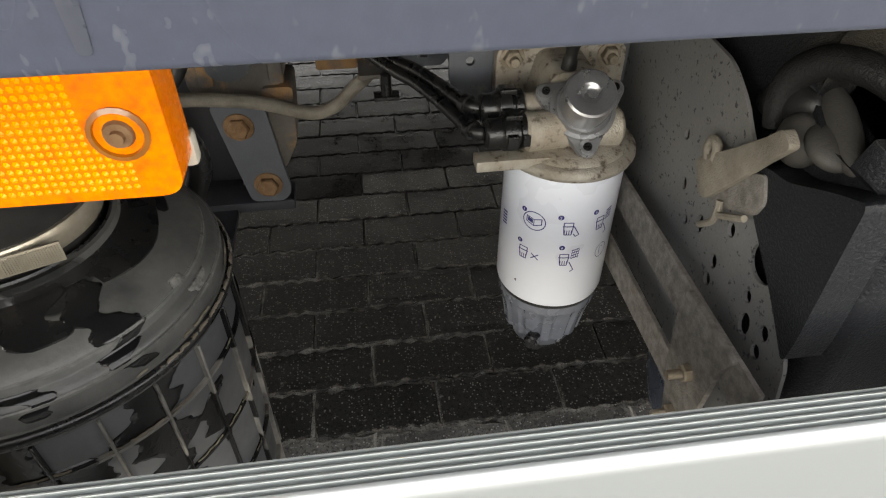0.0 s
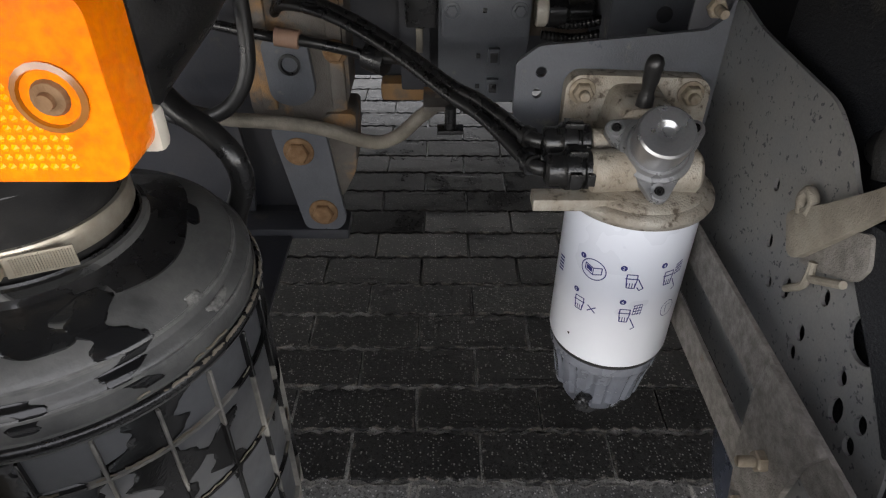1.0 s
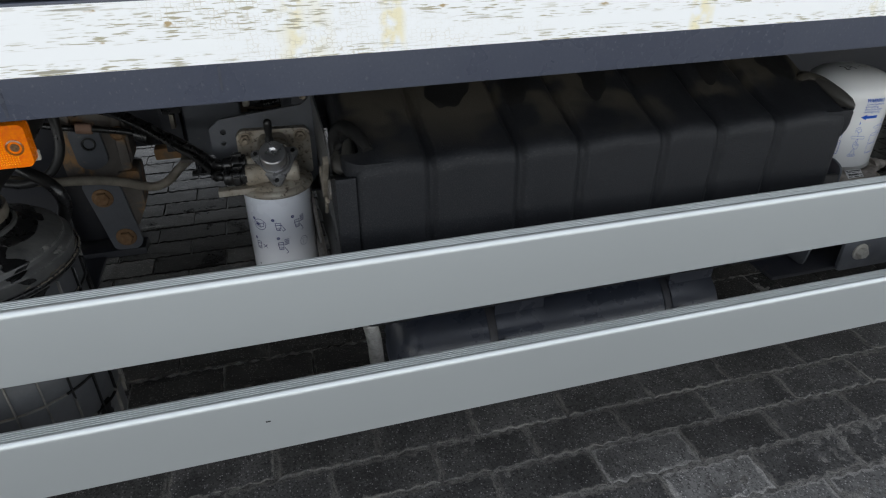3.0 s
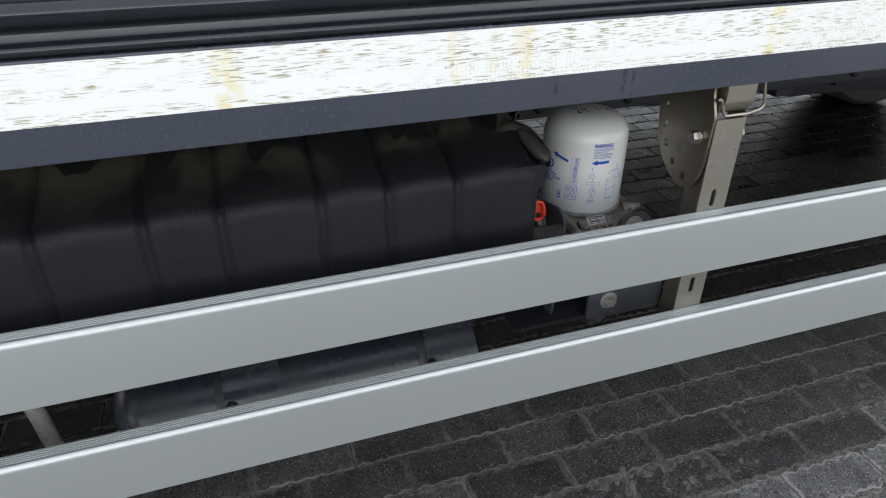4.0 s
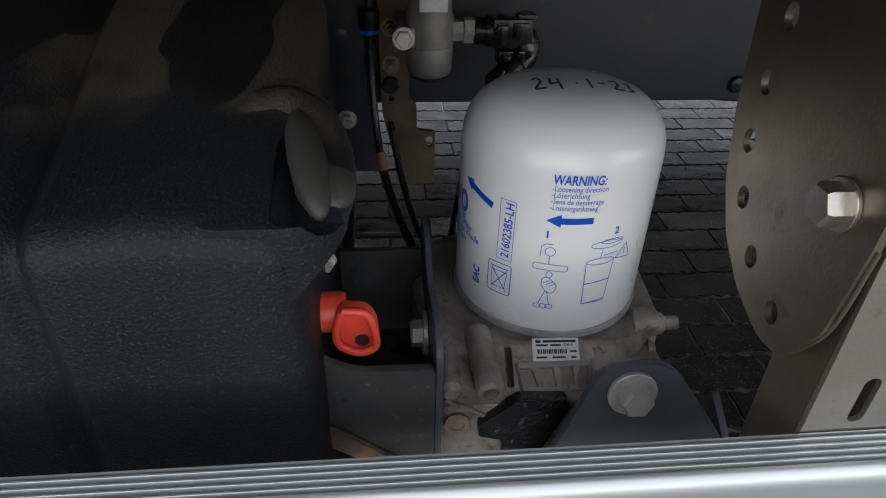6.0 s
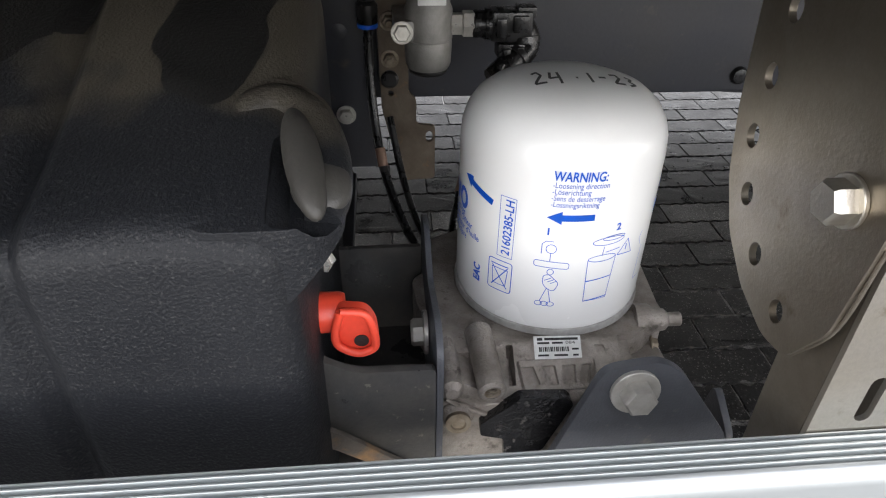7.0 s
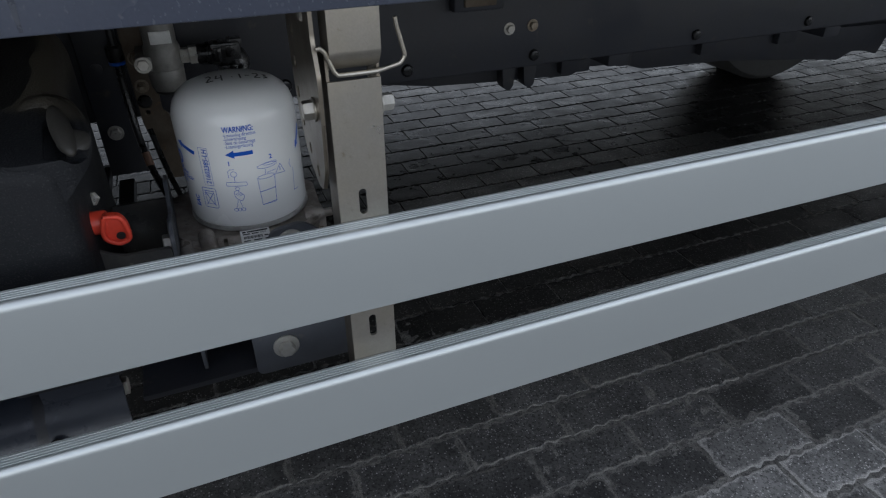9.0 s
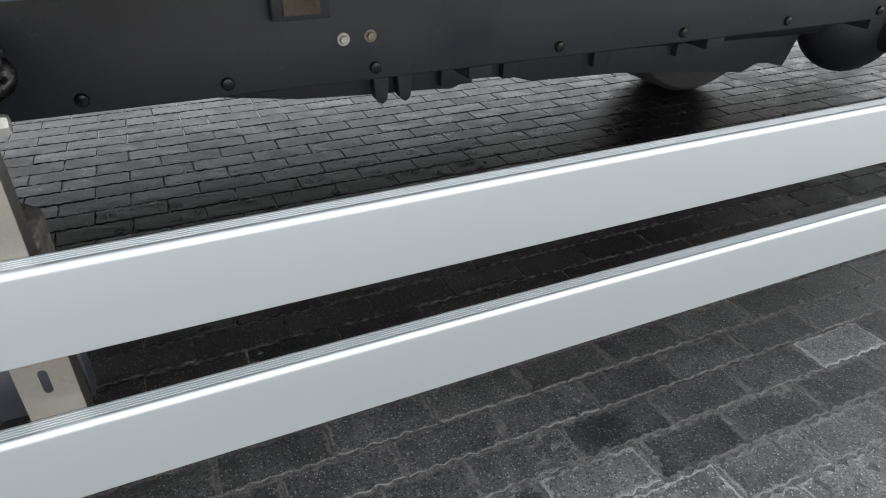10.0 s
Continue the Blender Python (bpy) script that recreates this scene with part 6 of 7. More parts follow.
for (x, y, z, a, c) in ((1.133, 0.172, 0.603, 0.016, 0.050), (1.150, 0.176, 0.600, 0.010, 0.046)):
    bm = bmesh.new()
    slab(bm, rounded([(y - 0.030, z - 0.034), (y - 0.018, z - 0.004), (y + 0.008, z + 0.008), (y + 0.03, z + 0.004), (y + 0.03, z - 0.05), (y - 0.02, z - 0.05)], 0.008), "x", x - a / 2, x + a / 2)
    part("shoulder", finish(bm, 0.004), CAST_DARK, casting)
bm = bmesh.new()
slab(bm, rounded([(1.012, 0.553), (1.012, 0.606), (1.020, 0.613), (1.036, 0.604), (1.058, 0.590), (1.060, 0.50), (1.014, 0.50)], 0.006), "y", 0.147, 0.19)
part("side_lobe", finish(bm, 0.004), CAST_DARK, casting)
for pts_ in ([(1.014, 0.146, 0.598), (1.024, 0.1455, 0.590), (1.036, 0.1455, 0.584), (1.050, 0.1455, 0.575)],):
    bm = bmesh.new()
    tube(bm, pts_, 0.0022, 8, 5)
    part("parting_bead", finish(bm), CAST_DARK, casting)
for x, y, z, rr in ((1.0225, 0.150, 0.580, 0.0125), (1.018, 0.150, 0.606, 0.0085), (1.046, 0.150, 0.566, 0.008)):
    bm = bmesh.new()
    rod(bm, (x, y + 0.05, z), (x, y - 0.009, z), rr, 24, soft=0.004)
    part("lug", finish(bm), CAST_DARK, casting)
bm = bmesh.new()
lathe(bm, [(0, 0), (0.0085, 0), (0.009, 0.001), (0.009, 0.004), (0.0055, 0.0046), (0.005, 0.003), (0, 0.003)], (1.0225, 0.1412, 0.580), (0, -1, 0.1), 18)
part("lug_screw", finish(bm), DULL_BOLT, casting)
bm = bmesh.new()
slab(bm, rounded([(1.000, 0.230), (0.996, 0.27), (1.03, 0.30), (1.05, 0.28), (1.05, 0.20), (1.02, 0.19)], 0.008), "z", 0.570, 0.609)
part("ear", finish(bm, 0.004), CAST_DARK, casting)
bm = bmesh.new()
slab(bm, rounded([(1.160, 0.200), (1.160, 0.30), (1.192, 0.29), (1.196, 0.21)], 0.008), "z", 0.545, 0.606)
part("ear", finish(bm, 0.004), CAST_DARK, casting)
bm = bmesh.new()
lathe(bm, [(0, 0), (0.013, 0), (0.013, 0.010), (0.010, 0.014), (0.0085, 0.022), (0.0055, 0.025), (0.0055, 0.034), (0.0045, 0.035), (0, 0.035)], (1.168, 0.206, 0.608), (1, -0.15, 0.12), 20)
part("nozzle", finish(bm), CAST_DARK, casting)
hexbolt((1.182, 0.200, 0.586), (1, -0.2, 0), 0.0065, 0.006, DULL_BOLT, dryer, flange=True)
hexbolt((1.186, 0.205, 0.610), (0.6, -0.4, 0.6), 0.006, 0.006, DULL_BOLT, dryer, flange=True)
# type plate with bars for its print
tp = FRONT @ Matrix.Translation((0.0190, 0.0150, 0.0004)) @ Matrix.Rotation(radians(-1.5), 4, "Z") @ Matrix.Diagonal((1.0, 0.68, 1, 1))
bm = bmesh.new()
box(bm, -0.0175, 0.0175, -0.0125, 0.0125, 0, 0.0005, tp)
plate = part("type_plate", finish(bm), LABEL_WHITE, dryer, "white label with dark bars")
for u0, u1, v0, v1 in ((-0.015, -0.011, 0.0075, 0.0105), (-0.0095, 0.0155, 0.0078, 0.0104), (-0.015, -0.006, 0.0038, 0.0058), (-0.004, 0.004, 0.0038, 0.0058), (-0.015, -0.007, -0.0095, -0.0075), (-0.003, 0.007, -0.0095, -0.0075), (0.011, 0.015, -0.0095, -0.0075), (0.0105, 0.0155, -0.003, -0.001)):
    bm = bmesh.new()
    box(bm, u0, u1, v0, v1, 0.0006, 0.0009, tp)
    part("print_bar", finish(bm), BLACK_INK, plate, smooth=False)
for k in range(16):
    bm = bmesh.new()
    box(bm, -0.014 + k * 0.0014, -0.0133 + k * 0.0014 + 0.0004 * (k % 3 == 0), -0.0045, 0.0005, 0.0006, 0.0009, tp)
    part("print_bar", finish(bm), BLACK_INK, plate, smooth=False)
part("print_number", glyphs("084", 0.0048, lambda u, v: tp @ Vector((u + 0.006, v + 0.0035, 0.0008))), BLACK_INK, plate, smooth=False)
# black cover on the lower front
bm = bmesh.new()
slab(bm, rounded([(1.038, 0.576), (1.066, 0.600), (1.099, 0.598), (1.104, 0.592), (1.086, 0.545), (1.058, 0.535), (1.056, 0.560), (1.039, 0.565)], 0.0025), "y", 0.1385, 0.1480)
part("black_cover", finish(bm, 0.001), WET_BLACK, dryer, "wet black plastic cover")

# dryer bracket with the large washer bolt
hold = thing("dryer_bracket", (1.14, 0.12, 0.45), "dark painted triangular steel bracket with large bolt", "bracket")
bm = bmesh.new()
slab(bm, rounded([(1.068, 0.53), (1.085, 0.562), (1.112, 0.645), (1.148, 0.650), (1.164, 0.640), (1.212, 0.572), (1.216, 0.44), (1.068, 0.44)], 0.010), "y", 0.118, 0.1245)
part("plate", finish(bm, 0.001), STEEL_GREY, hold)
bm = bmesh.new()
slab(bm, rounded([(0.118, 0.44), (0.118, 0.572), (0.150, 0.592), (0.155, 0.572), (0.155, 0.44)], 0.008), "x", 1.212, 1.2175)
part("folded_edge", finish(bm, 0.001), STEEL_GREY, hold)
part("base_flange", boxed(0.93, 1.212, 0.1245, 0.33, 0.440, 0.448, 0.002), FRAME, hold)
hexbolt((1.1335, 0.1165, 0.6275), (0, -0.99, 0.12), 0.0112, 0.011, ZINC, hold, washer=0.0165, washer_h=0.0035)
hexbolt((1.108, 0.118, 0.478), (0, -1, 0), 0.0105, 0.010, ZINC, hold, washer=0.0165, washer_h=0.0035)

# tray bracket beside the tank
tray = thing("tray_bracket", (0.965, 0.2, 0.5), "dark painted steel tray bracket with rusty edge", "bracket")
bm = bmesh.new()
slab(bm, rounded([(0.906, 0.640), (0.906, 0.648), (0.930, 0.660), (0.945, 0.650), (0.958, 0.645), (1.0055, 0.6445), (1.0055, 0.535), (0.985, 0.556), (0.945, 0.590), (0.906, 0.602)], 0.005), "y", 0.127, 0.133)
part("front_wall", finish(bm, 0.001), TRAY, tray)
part("back_wall", boxed(0.905, 1.006, 0.290, 0.296, 0.45, 0.628, 0.001), TRAY, tray)
bm = bmesh.new()
slab(bm, rounded([(0.127, 0.535), (0.127, 0.655), (0.150, 0.665), (0.215, 0.648), (0.235, 0.655), (0.262, 0.668), (0.296, 0.660), (0.296, 0.45), (0.14, 0.45)], 0.010), "x", 1.006, 1.0105)
part("end_wall", finish(bm, 0.001), STEEL_GREY, tray)
part("floor", boxed(0.906, 1.006, 0.133, 0.290, 0.535, 0.541, 0.001), TRAY, tray)
part("frame_arm", boxed(0.907, 0.934, 0.296, 0.6985, 0.470, 0.490, 0.003), FRAME, tray, "dark arm to the frame")
bm = bmesh.new()
slab(bm, rounded([(0.912, 0.610), (0.922, 0.608), (0.944, 0.594), (0.970, 0.572), (0.990, 0.556), (0.990, 0.546), (0.966, 0.560), (0.938, 0.580), (0.912, 0.592)], 0.003), "y", 0.1215, 0.1255)
part("rusty_edge", finish(bm, 0.001), RUSTY, tray, "rusty lower stiffener")
part("side_strap", boxed(0.906, 0.914, 0.121, 0.126, 0.54, 0.640, 0.001), STRUT, tray, "rusty steel strap")
hexbolt((1.005, 0.200, 0.612), (-1, 0, 0), 0.0105, 0.009, ZINC, tray, washer=0.0165, washer_h=0.0035)
hexbolt((0.936, 0.186, 0.692), (-0.2, -1, 0.2), 0.008, 0.007, ZINC, tray)
bm = bmesh.new()
rod(bm, (1.012, 0.262, 0.600), (1.036, 0.262, 0.600), 0.0098, 18, soft=0.001)
part("spacer", finish(bm), BLACK_PLASTIC, tray)
for z in (0.579, 0.561):
    bm = bmesh.new()
    tube(bm, [(0.985, 0.295, z - 0.004), (0.986, 0.330, z), (1.000, 0.352, z), (1.028, 0.352, z), (1.050, 0.334, z)], 0.0066, 14, 6)
    part("pipe_stub", finish(bm), TAN, tray, "dusty tan pipe stub")

# red valve key
red = thing("drain_valve", (0.94, 0.14, 0.66), "red plastic drain valve key beside the tank", "valve")
bm = bmesh.new()
lathe(bm, [(0, 0), (0.0112, 0), (0.0112, 0.022), (0.0106, 0.023), (0, 0.023)], (0.910, 0.142, 0.683), (1, 0, 0), 30)
part("socket", finish(bm), BLACK_PLASTIC, red)
bm = bmesh.new()
lathe(bm, [(0, 0), (0.0120, 0), (0.0128, 0.001), (0.0126, 0.015), (0.0112, 0.0180), (0, 0.0180)], (0.9325, 0.142, 0.683), (1, 0, 0), 36)
knob = part("key_body", finish(bm), RED, red)
bm = bmesh.new()
slab(bm, rounded([(0.947, 0.696), (0.964, 0.694), (0.9695, 0.684), (0.971, 0.666), (0.963, 0.660), (0.955, 0.660), (0.943, 0.668), (0.942, 0.680)], 0.006), "y", 0.1310, 0.137, holes=[oval(0.9600, 0.6690, 0.0040, 0.0040, 14)])
part("key_grip", finish(bm, 0.0015), RED, knob)
bm = bmesh.new()
tube(bm, [(0.949, 0.1275, 0.6945), (0.962, 0.1275, 0.6925), (0.9668, 0.1275, 0.684), (0.9685, 0.1275, 0.668), (0.9625, 0.1275, 0.6625), (0.955, 0.1275, 0.6625), (0.9460, 0.1275, 0.6690), (0.9450, 0.1275, 0.680), (0.949, 0.1275, 0.6945)], 0.0026, 10, 8)
part("grip_rim", finish(bm), RED, knob)
# Black disc behind the grip's hole stands in for the shade inside it.
bm = bmesh.new()
lathe(bm, [(0, 0.0), (0.0045, 0.0), (0.0045, 0.0006), (0, 0.0006)], (0.9600, 0.1308, 0.6690), (0, -1, 0), 18)
part("grip_hole", finish(bm), BLACK_RUBBER, knob, "black disc standing in for the dark of the key hole")

coil = thing("coiled_hose", (0.93, 0.17, 0.5), "black corrugated hose dropping behind the tray", "hose")
bm = bmesh.new()
tube(bm, [(0.912, 0.150, 0.598), (0.916, 0.150, 0.575), (0.922, 0.160, 0.545), (0.940, 0.18, 0.51), (0.95, 0.22, 0.455)], 0.0088, 14, 8, 0.0018, 0.0055)
part("hose", finish(bm), BLACK_PLASTIC, coil)

# ---- valve and pipes on the frame behind the dryer ----
strip = thing("valve_bracket", (1.0, 0.69, 0.5), "brown dusty steel strip bracket on the frame", "bracket")
bm = bmesh.new()
slab(bm, rounded([(0.968, 0.95), (1.012, 0.95), (1.012, 0.620), (1.022, 0.612), (1.022, 0.575), (1.048, 0.572), (1.048, 0.490), (1.000, 0.488), (0.975, 0.60)], 0.005), "y", 0.672, 0.679,
     holes=[oval(0.988, 0.620, 0.004, 0.004, 10), slot(1.040, 0.556, 0.010, 0.016)])
part("strip", finish(bm, 0.001), BROWN_DARK, strip)
part("spacer", boxed(0.972, 1.008, 0.679, 0.6995, 0.63, 0.90, 0.003), FRAME, strip)
hexbolt((0.988, 0.672, 0.715), (0, -1, 0), 0.009, 0.008, DULL_BOLT, strip, name="nut", washer=0.012, stud=0.006)
hexbolt((0.988, 0.672, 0.667), (0, -1, 0), 0.009, 0.008, DULL_BOLT, strip, name="nut", washer=0.012, stud=0.006)
bm = bmesh.new()
lathe(bm, [(0, 0), (0.012, 0), (0.012, 0.003), (0.009, 0.006), (0, 0.006)], (0.987, 0.672, 0.640), (0, -1, 0), 18)
part("grommet", finish(bm), BLACK_RUBBER, strip)

valve = thing("pressure_valve", (1.033, 0.61, 0.68), "grey alloy pressure valve with a black plug-in pipe", "valve")
bm = bmesh.new()
lathe(bm, [(0, 0.676), (0.024, 0.676), (0.026, 0.679), (0.0275, 0.683), (0.0285, 0.708), (0.0278, 0.709), (0.0278, 0.711), (0.0288, 0.712), (0.0285, 0.745), (0.0255, 0.752), (0.0255, 0.80), (0, 0.80)], (1.034, 0.612, 0), (0, 0, 1), 40)
vb = part("valve_body", finish(bm), ALLOY, valve)
bm = bmesh.new()
lathe(bm, [(0, 0.670), (0.021, 0.670), (0.024, 0.673), (0.024, 0.6765), (0, 0.6765)], (1.034, 0.612, 0), (0, 0, 1), 32)
part("vent_cap", finish(bm), BLACK_RUBBER, valve)
hexbolt((1.002, 0.588, 0.724), (0, -1, 0.1), 0.010, 0.007, ZINC, valve, washer=0.013)
part("valve_lug", boxed(0.992, 1.03, 0.590, 0.672, 0.712, 0.736, 0.004), ALLOY, valve)
for x, r in ((1.060, 0.013), (1.074, 0.0155)):
    bm = bmesh.new()
    rod(bm, (x, 0.61, 0.728), (x + 0.014, 0.61, 0.728), r, 6, soft=0.001)
    part("fitting_nut", finish(bm), ZINC, vb)
bm = bmesh.new()
rod(bm, (1.086, 0.61, 0.728), (1.102, 0.61, 0.727), 0.016, 20, soft=0.002)
con = part("plug_connector", finish(bm), BLACK_PLASTIC, valve, "black plug-in connector")
bm = bmesh.new()
tube(bm, [(1.098, 0.61, 0.727), (1.125, 0.61, 0.728), (1.148, 0.61, 0.722), (1.152, 0.605, 0.700), (1.13, 0.59, 0.685), (1.11, 0.575, 0.672)], 0.0155, 16, 8)
part("elbow", finish(bm), BLACK_PLASTIC, con)
for at, way, rr in (((1.104, 0.61, 0.7275), (1, 0, 0), 0.0185), ((1.118, 0.61, 0.728), (1, 0, 0), 0.0190), ((1.1505, 0.607, 0.710), (0.1, -0.2, -1), 0.0188), ((1.141, 0.597, 0.692), (-0.8, -0.5, -0.6), 0.0185)):
    bm = bmesh.new()
    lathe(bm, [(0.0150, -0.004), (rr, -0.0035), (rr, 0.0035), (0.0150, 0.004)], at, way, 14)
    part("clip_ring", finish(bm), BLACK_PLASTIC, con)
part("housing", boxed(1.1075, 1.156, 0.593, 0.628, 0.7095, 0.7445, 0.004), BLACK_PLASTIC, con, "black angled connector housing")
for x0, x1, y0, y1, z0, z1 in ((1.112, 1.124, 0.588, 0.5945, 0.716, 0.738), (1.132, 1.150, 0.5875, 0.5945, 0.722, 0.741), (1.138, 1.160, 0.598, 0.622, 0.736, 0.7485), (1.116, 1.148, 0.590, 0.620, 0.690, 0.708), (1.121, 1.130, 0.584, 0.592, 0.694, 0.704), (1.138, 1.146, 0.584, 0.592, 0.696, 0.706)):
    part("latch", boxed(x0, x1, y0, y1, z0, z1, 0.0015), BLACK_PLASTIC, con)
part("valve_tag", boxed(1.020, 1.052, 0.580, 0.584, 0.7555, 0.775, 0.001), LABEL_WHITE, valve, "white tag")

for i, (pts, r, band) in enumerate((
        ([(0.962, 0.640, 0.95), (0.962, 0.640, 0.73), (0.962, 0.636, 0.66), (0.966, 0.620, 0.600), (0.975, 0.590, 0.55), (0.995, 0.55, 0.50), (1.02, 0.50, 0.47), (1.04, 0.45, 0.50)], 0.0058, 4),
        ([(1.118, 0.575, 0.69), (1.098, 0.55, 0.65), (1.076, 0.51, 0.61), (1.060, 0.47, 0.575), (1.050, 0.44, 0.54), (1.045, 0.40, 0.52)], 0.0055, 3),
        ([(0.985, 0.640, 0.60), (1.00, 0.60, 0.53), (1.02, 0.55, 0.48), (1.05, 0.48, 0.46)], 0.0050, 0))):
    pipe = thing("air_pipe", pts[len(pts) // 2], "thin black nylon air pipe behind the dryer", "pipe", "air pipes")
    bm = bmesh.new()
    tube(bm, pts, r, 10, 8)
    part("pipe", finish(bm), BLACK_PLASTIC, pipe)
    if band:
        a, b = Vector(pts[band - 1]), Vector(pts[band])
        bm = bmesh.new()
        rod(bm, a.lerp(b, 0.55), a.lerp(b, 0.95), r + 0.0010, 12)
        part("brown_band", finish(bm), COPPER_TAPE, pipe)
bm = bmesh.new()
lathe(bm, [(0, 0), (0.012, 0), (0.013, 0.002), (0.013, 0.022), (0.009, 0.026), (0, 0.026)], (0.962, 0.640, 0.722), (0, 0, 1), 20)
part("push_fitting", finish(bm), BLACK_PLASTIC, valve)
bm = bmesh.new()
lathe(bm, [(0.007, 0.7165), (0.0125, 0.7165), (0.0130, 0.7185), (0.0125, 0.7215), (0.007, 0.7218)], (0.962, 0.640, 0), (0, 0, 1), 20)
part("blue_collar", finish(bm), BLUE_INK, valve, "blue collar of a push fitting")
bm = bmesh.new()
lathe(bm, [(0, 0), (0.0095, 0), (0.0100, 0.001), (0.0100, 0.0025), (0.0085, 0.003), (0, 0.003)], (0.924, 0.684, 0.700), (0, -1, 0), 24)
part("blanking_plug", finish(bm), FRAME, chassis, "dark plug in the hanging plate")
hexbolt((0.926, 0.684, 0.586), (0, -1, 0), 0.0100, 0.009, ZINC, chassis, washer=0.0135)

# ---- parts on the frame behind the fuel filter ----
cover = thing("control_unit", (-0.03, 0.66, 0.6), "grey painted steel control unit cover on the frame", "control box")
bm = bmesh.new()
slab(bm, rounded([(-0.082, 0.596), (-0.076, 0.590), (0.010, 0.590), (0.018, 0.600), (0.026, 0.672), (0.030, 0.955), (-0.080, 0.955)], 0.006), "y", 0.648, 0.6985)
part("cover", finish(bm, 0.003), STEEL_GREY, cover)
bm = bmesh.new()
slab(bm, rounded([(-0.078, 0.676), (-0.078, 0.734), (0.024, 0.734), (0.024, 0.676)], 0.005), "y", 0.636, 0.647)
part("front_plate", finish(bm, 0.002), STEEL_GREY, cover)
for x in (-0.066, 0.012):
    hexbolt((x, 0.636, 0.706), (0, -1, 0), 0.0072, 0.005, STEEL_GREY, cover, flange=True)
part("pin", boxed(-0.031, -0.026, 0.633, 0.637, 0.704, 0.709, 0.0008), BLACK_PLASTIC, cover)
for z in (0.650, 0.612):
    part("clip_slot", boxed(-0.022, -0.008, 0.640, 0.648, z - 0.010, z + 0.010, 0.0012), STEEL_GREY, cover)
    # Black box drawn on the slot in place of its shaded inside.
    part("clip_hole", boxed(-0.0195, -0.0105, 0.6385, 0.6405, z - 0.006, z + 0.005, 0.0006), BLACK_PLASTIC, cover)
    part("pin", boxed(-0.036, -0.031, 0.645, 0.6485, z - 0.003, z + 0.002, 0.0006), BLACK_PLASTIC, cover)
part("top_rib", boxed(-0.050, -0.020, 0.630, 0.648, 0.745, 0.95, 0.003), STEEL_GREY, cover)
bm = bmesh.new()
slab(bm, rounded([(-0.128, 0.600), (-0.128, 0.955), (-0.092, 0.955), (-0.092, 0.60)], 0.004), "y", 0.662, 0.6985)
part("side_panel", finish(bm, 0.002), FRAME, cover)
bm = bmesh.new()
rod(bm, (0.032, 0.655, 0.700), (0.046, 0.655, 0.700), 0.017, 20, soft=0.002)
part("white_collar", finish(bm), WHITE_PLASTIC, cover, "aged white connector collar")
bm = bmesh.new()
lathe(bm, [(0, 0), (0.018, 0), (0.018, 0.02), (0.014, 0.024), (0.014, 0.05), (0.01, 0.055), (0, 0.055)], (0.046, 0.655, 0.700), (1, 0, 0), 24)
part("connector", finish(bm), BLACK_PLASTIC, cover)
part("dark_side_block", boxed(-0.120, -0.084, 0.640, 0.662, 0.684, 0.775, 0.004), BLACK_PLASTIC, cover, "black plastic side block")
part("upper_box", boxed(-0.078, 0.006, 0.640, 0.660, 0.738, 0.95, 0.003), BROWN_DARK, cover, "dusty brown upper box")
part("upper_lip", boxed(-0.112, 0.008, 0.634, 0.660, 0.772, 0.780, 0.002), BLACK_PLASTIC, cover)
hexbolt((0.008, 0.630, 0.750), (0, -1, 0), 0.010, 0.008, WHITE_PLASTIC, cover, name="nut", washer=0.013, stud=0.006)
part("wire_clip", boxed(-0.108, -0.100, 0.640, 0.662, 0.655, 0.684, 0.001), TAN, cover)
brace = thing("frame_bracket", (0.155, 0.65, 0.64), "dark grey painted steel bracket bolted to the frame", "bracket")
part("plate", boxed(0.106, 0.205, 0.600, 0.606, 0.665, 0.954, 0.002), STEEL_GREY, brace)
part("flange", boxed(0.106, 0.112, 0.606, 0.6985, 0.665, 0.954, 0.002), STEEL_GREY, brace)
part("flange", boxed(0.199, 0.205, 0.606, 0.6985, 0.665, 0.954, 0.002), STEEL_GREY, brace)
hexbolt((0.164, 0.600, 0.773), (0, -1, 0), 0.011, 0.009, RUST_BOLT, brace, flange=True)
bm = bmesh.new()
lathe(bm, [(0, 0), (0.009, 0), (0.009, 0.001), (0.006, 0.0016), (0, 0.0016)], (0.165, 0.600, 0.713), (0, -1, 0), 18)
part("plug", finish(bm), FRAME, brace)
# Added panel stands in for the brown dirt on the frame web.
part("dirty_shield", boxed(0.022, 0.104, 0.688, 0.6985, 0.66, 0.952, 0.002), BROWN_DARK, brace, "brown panel standing for dirt on the frame web")
for x in (0.040, 0.066, 0.088):
    part("shield_rib", boxed(x, x + 0.004, 0.684, 0.688, 0.67, 0.95, 0.001), BROWN_DARK, brace)
loom = thing("wiring_loom", (0.08, 0.64, 0.68), "black wiring loom on the frame", "cable")
for dz in (0.0, -0.016):
    bm = bmesh.new()
    tube(bm, [(0.04, 0.65, 0.690 + dz), (0.08, 0.645, 0.688 + dz), (0.12, 0.640, 0.700 + dz), (0.17, 0.66, 0.72 + dz), (0.28, 0.69, 0.73 + dz)], 0.006, 10, 8, 0.001, 0.004)
    part("cable", finish(bm), BLACK_PLASTIC, loom)

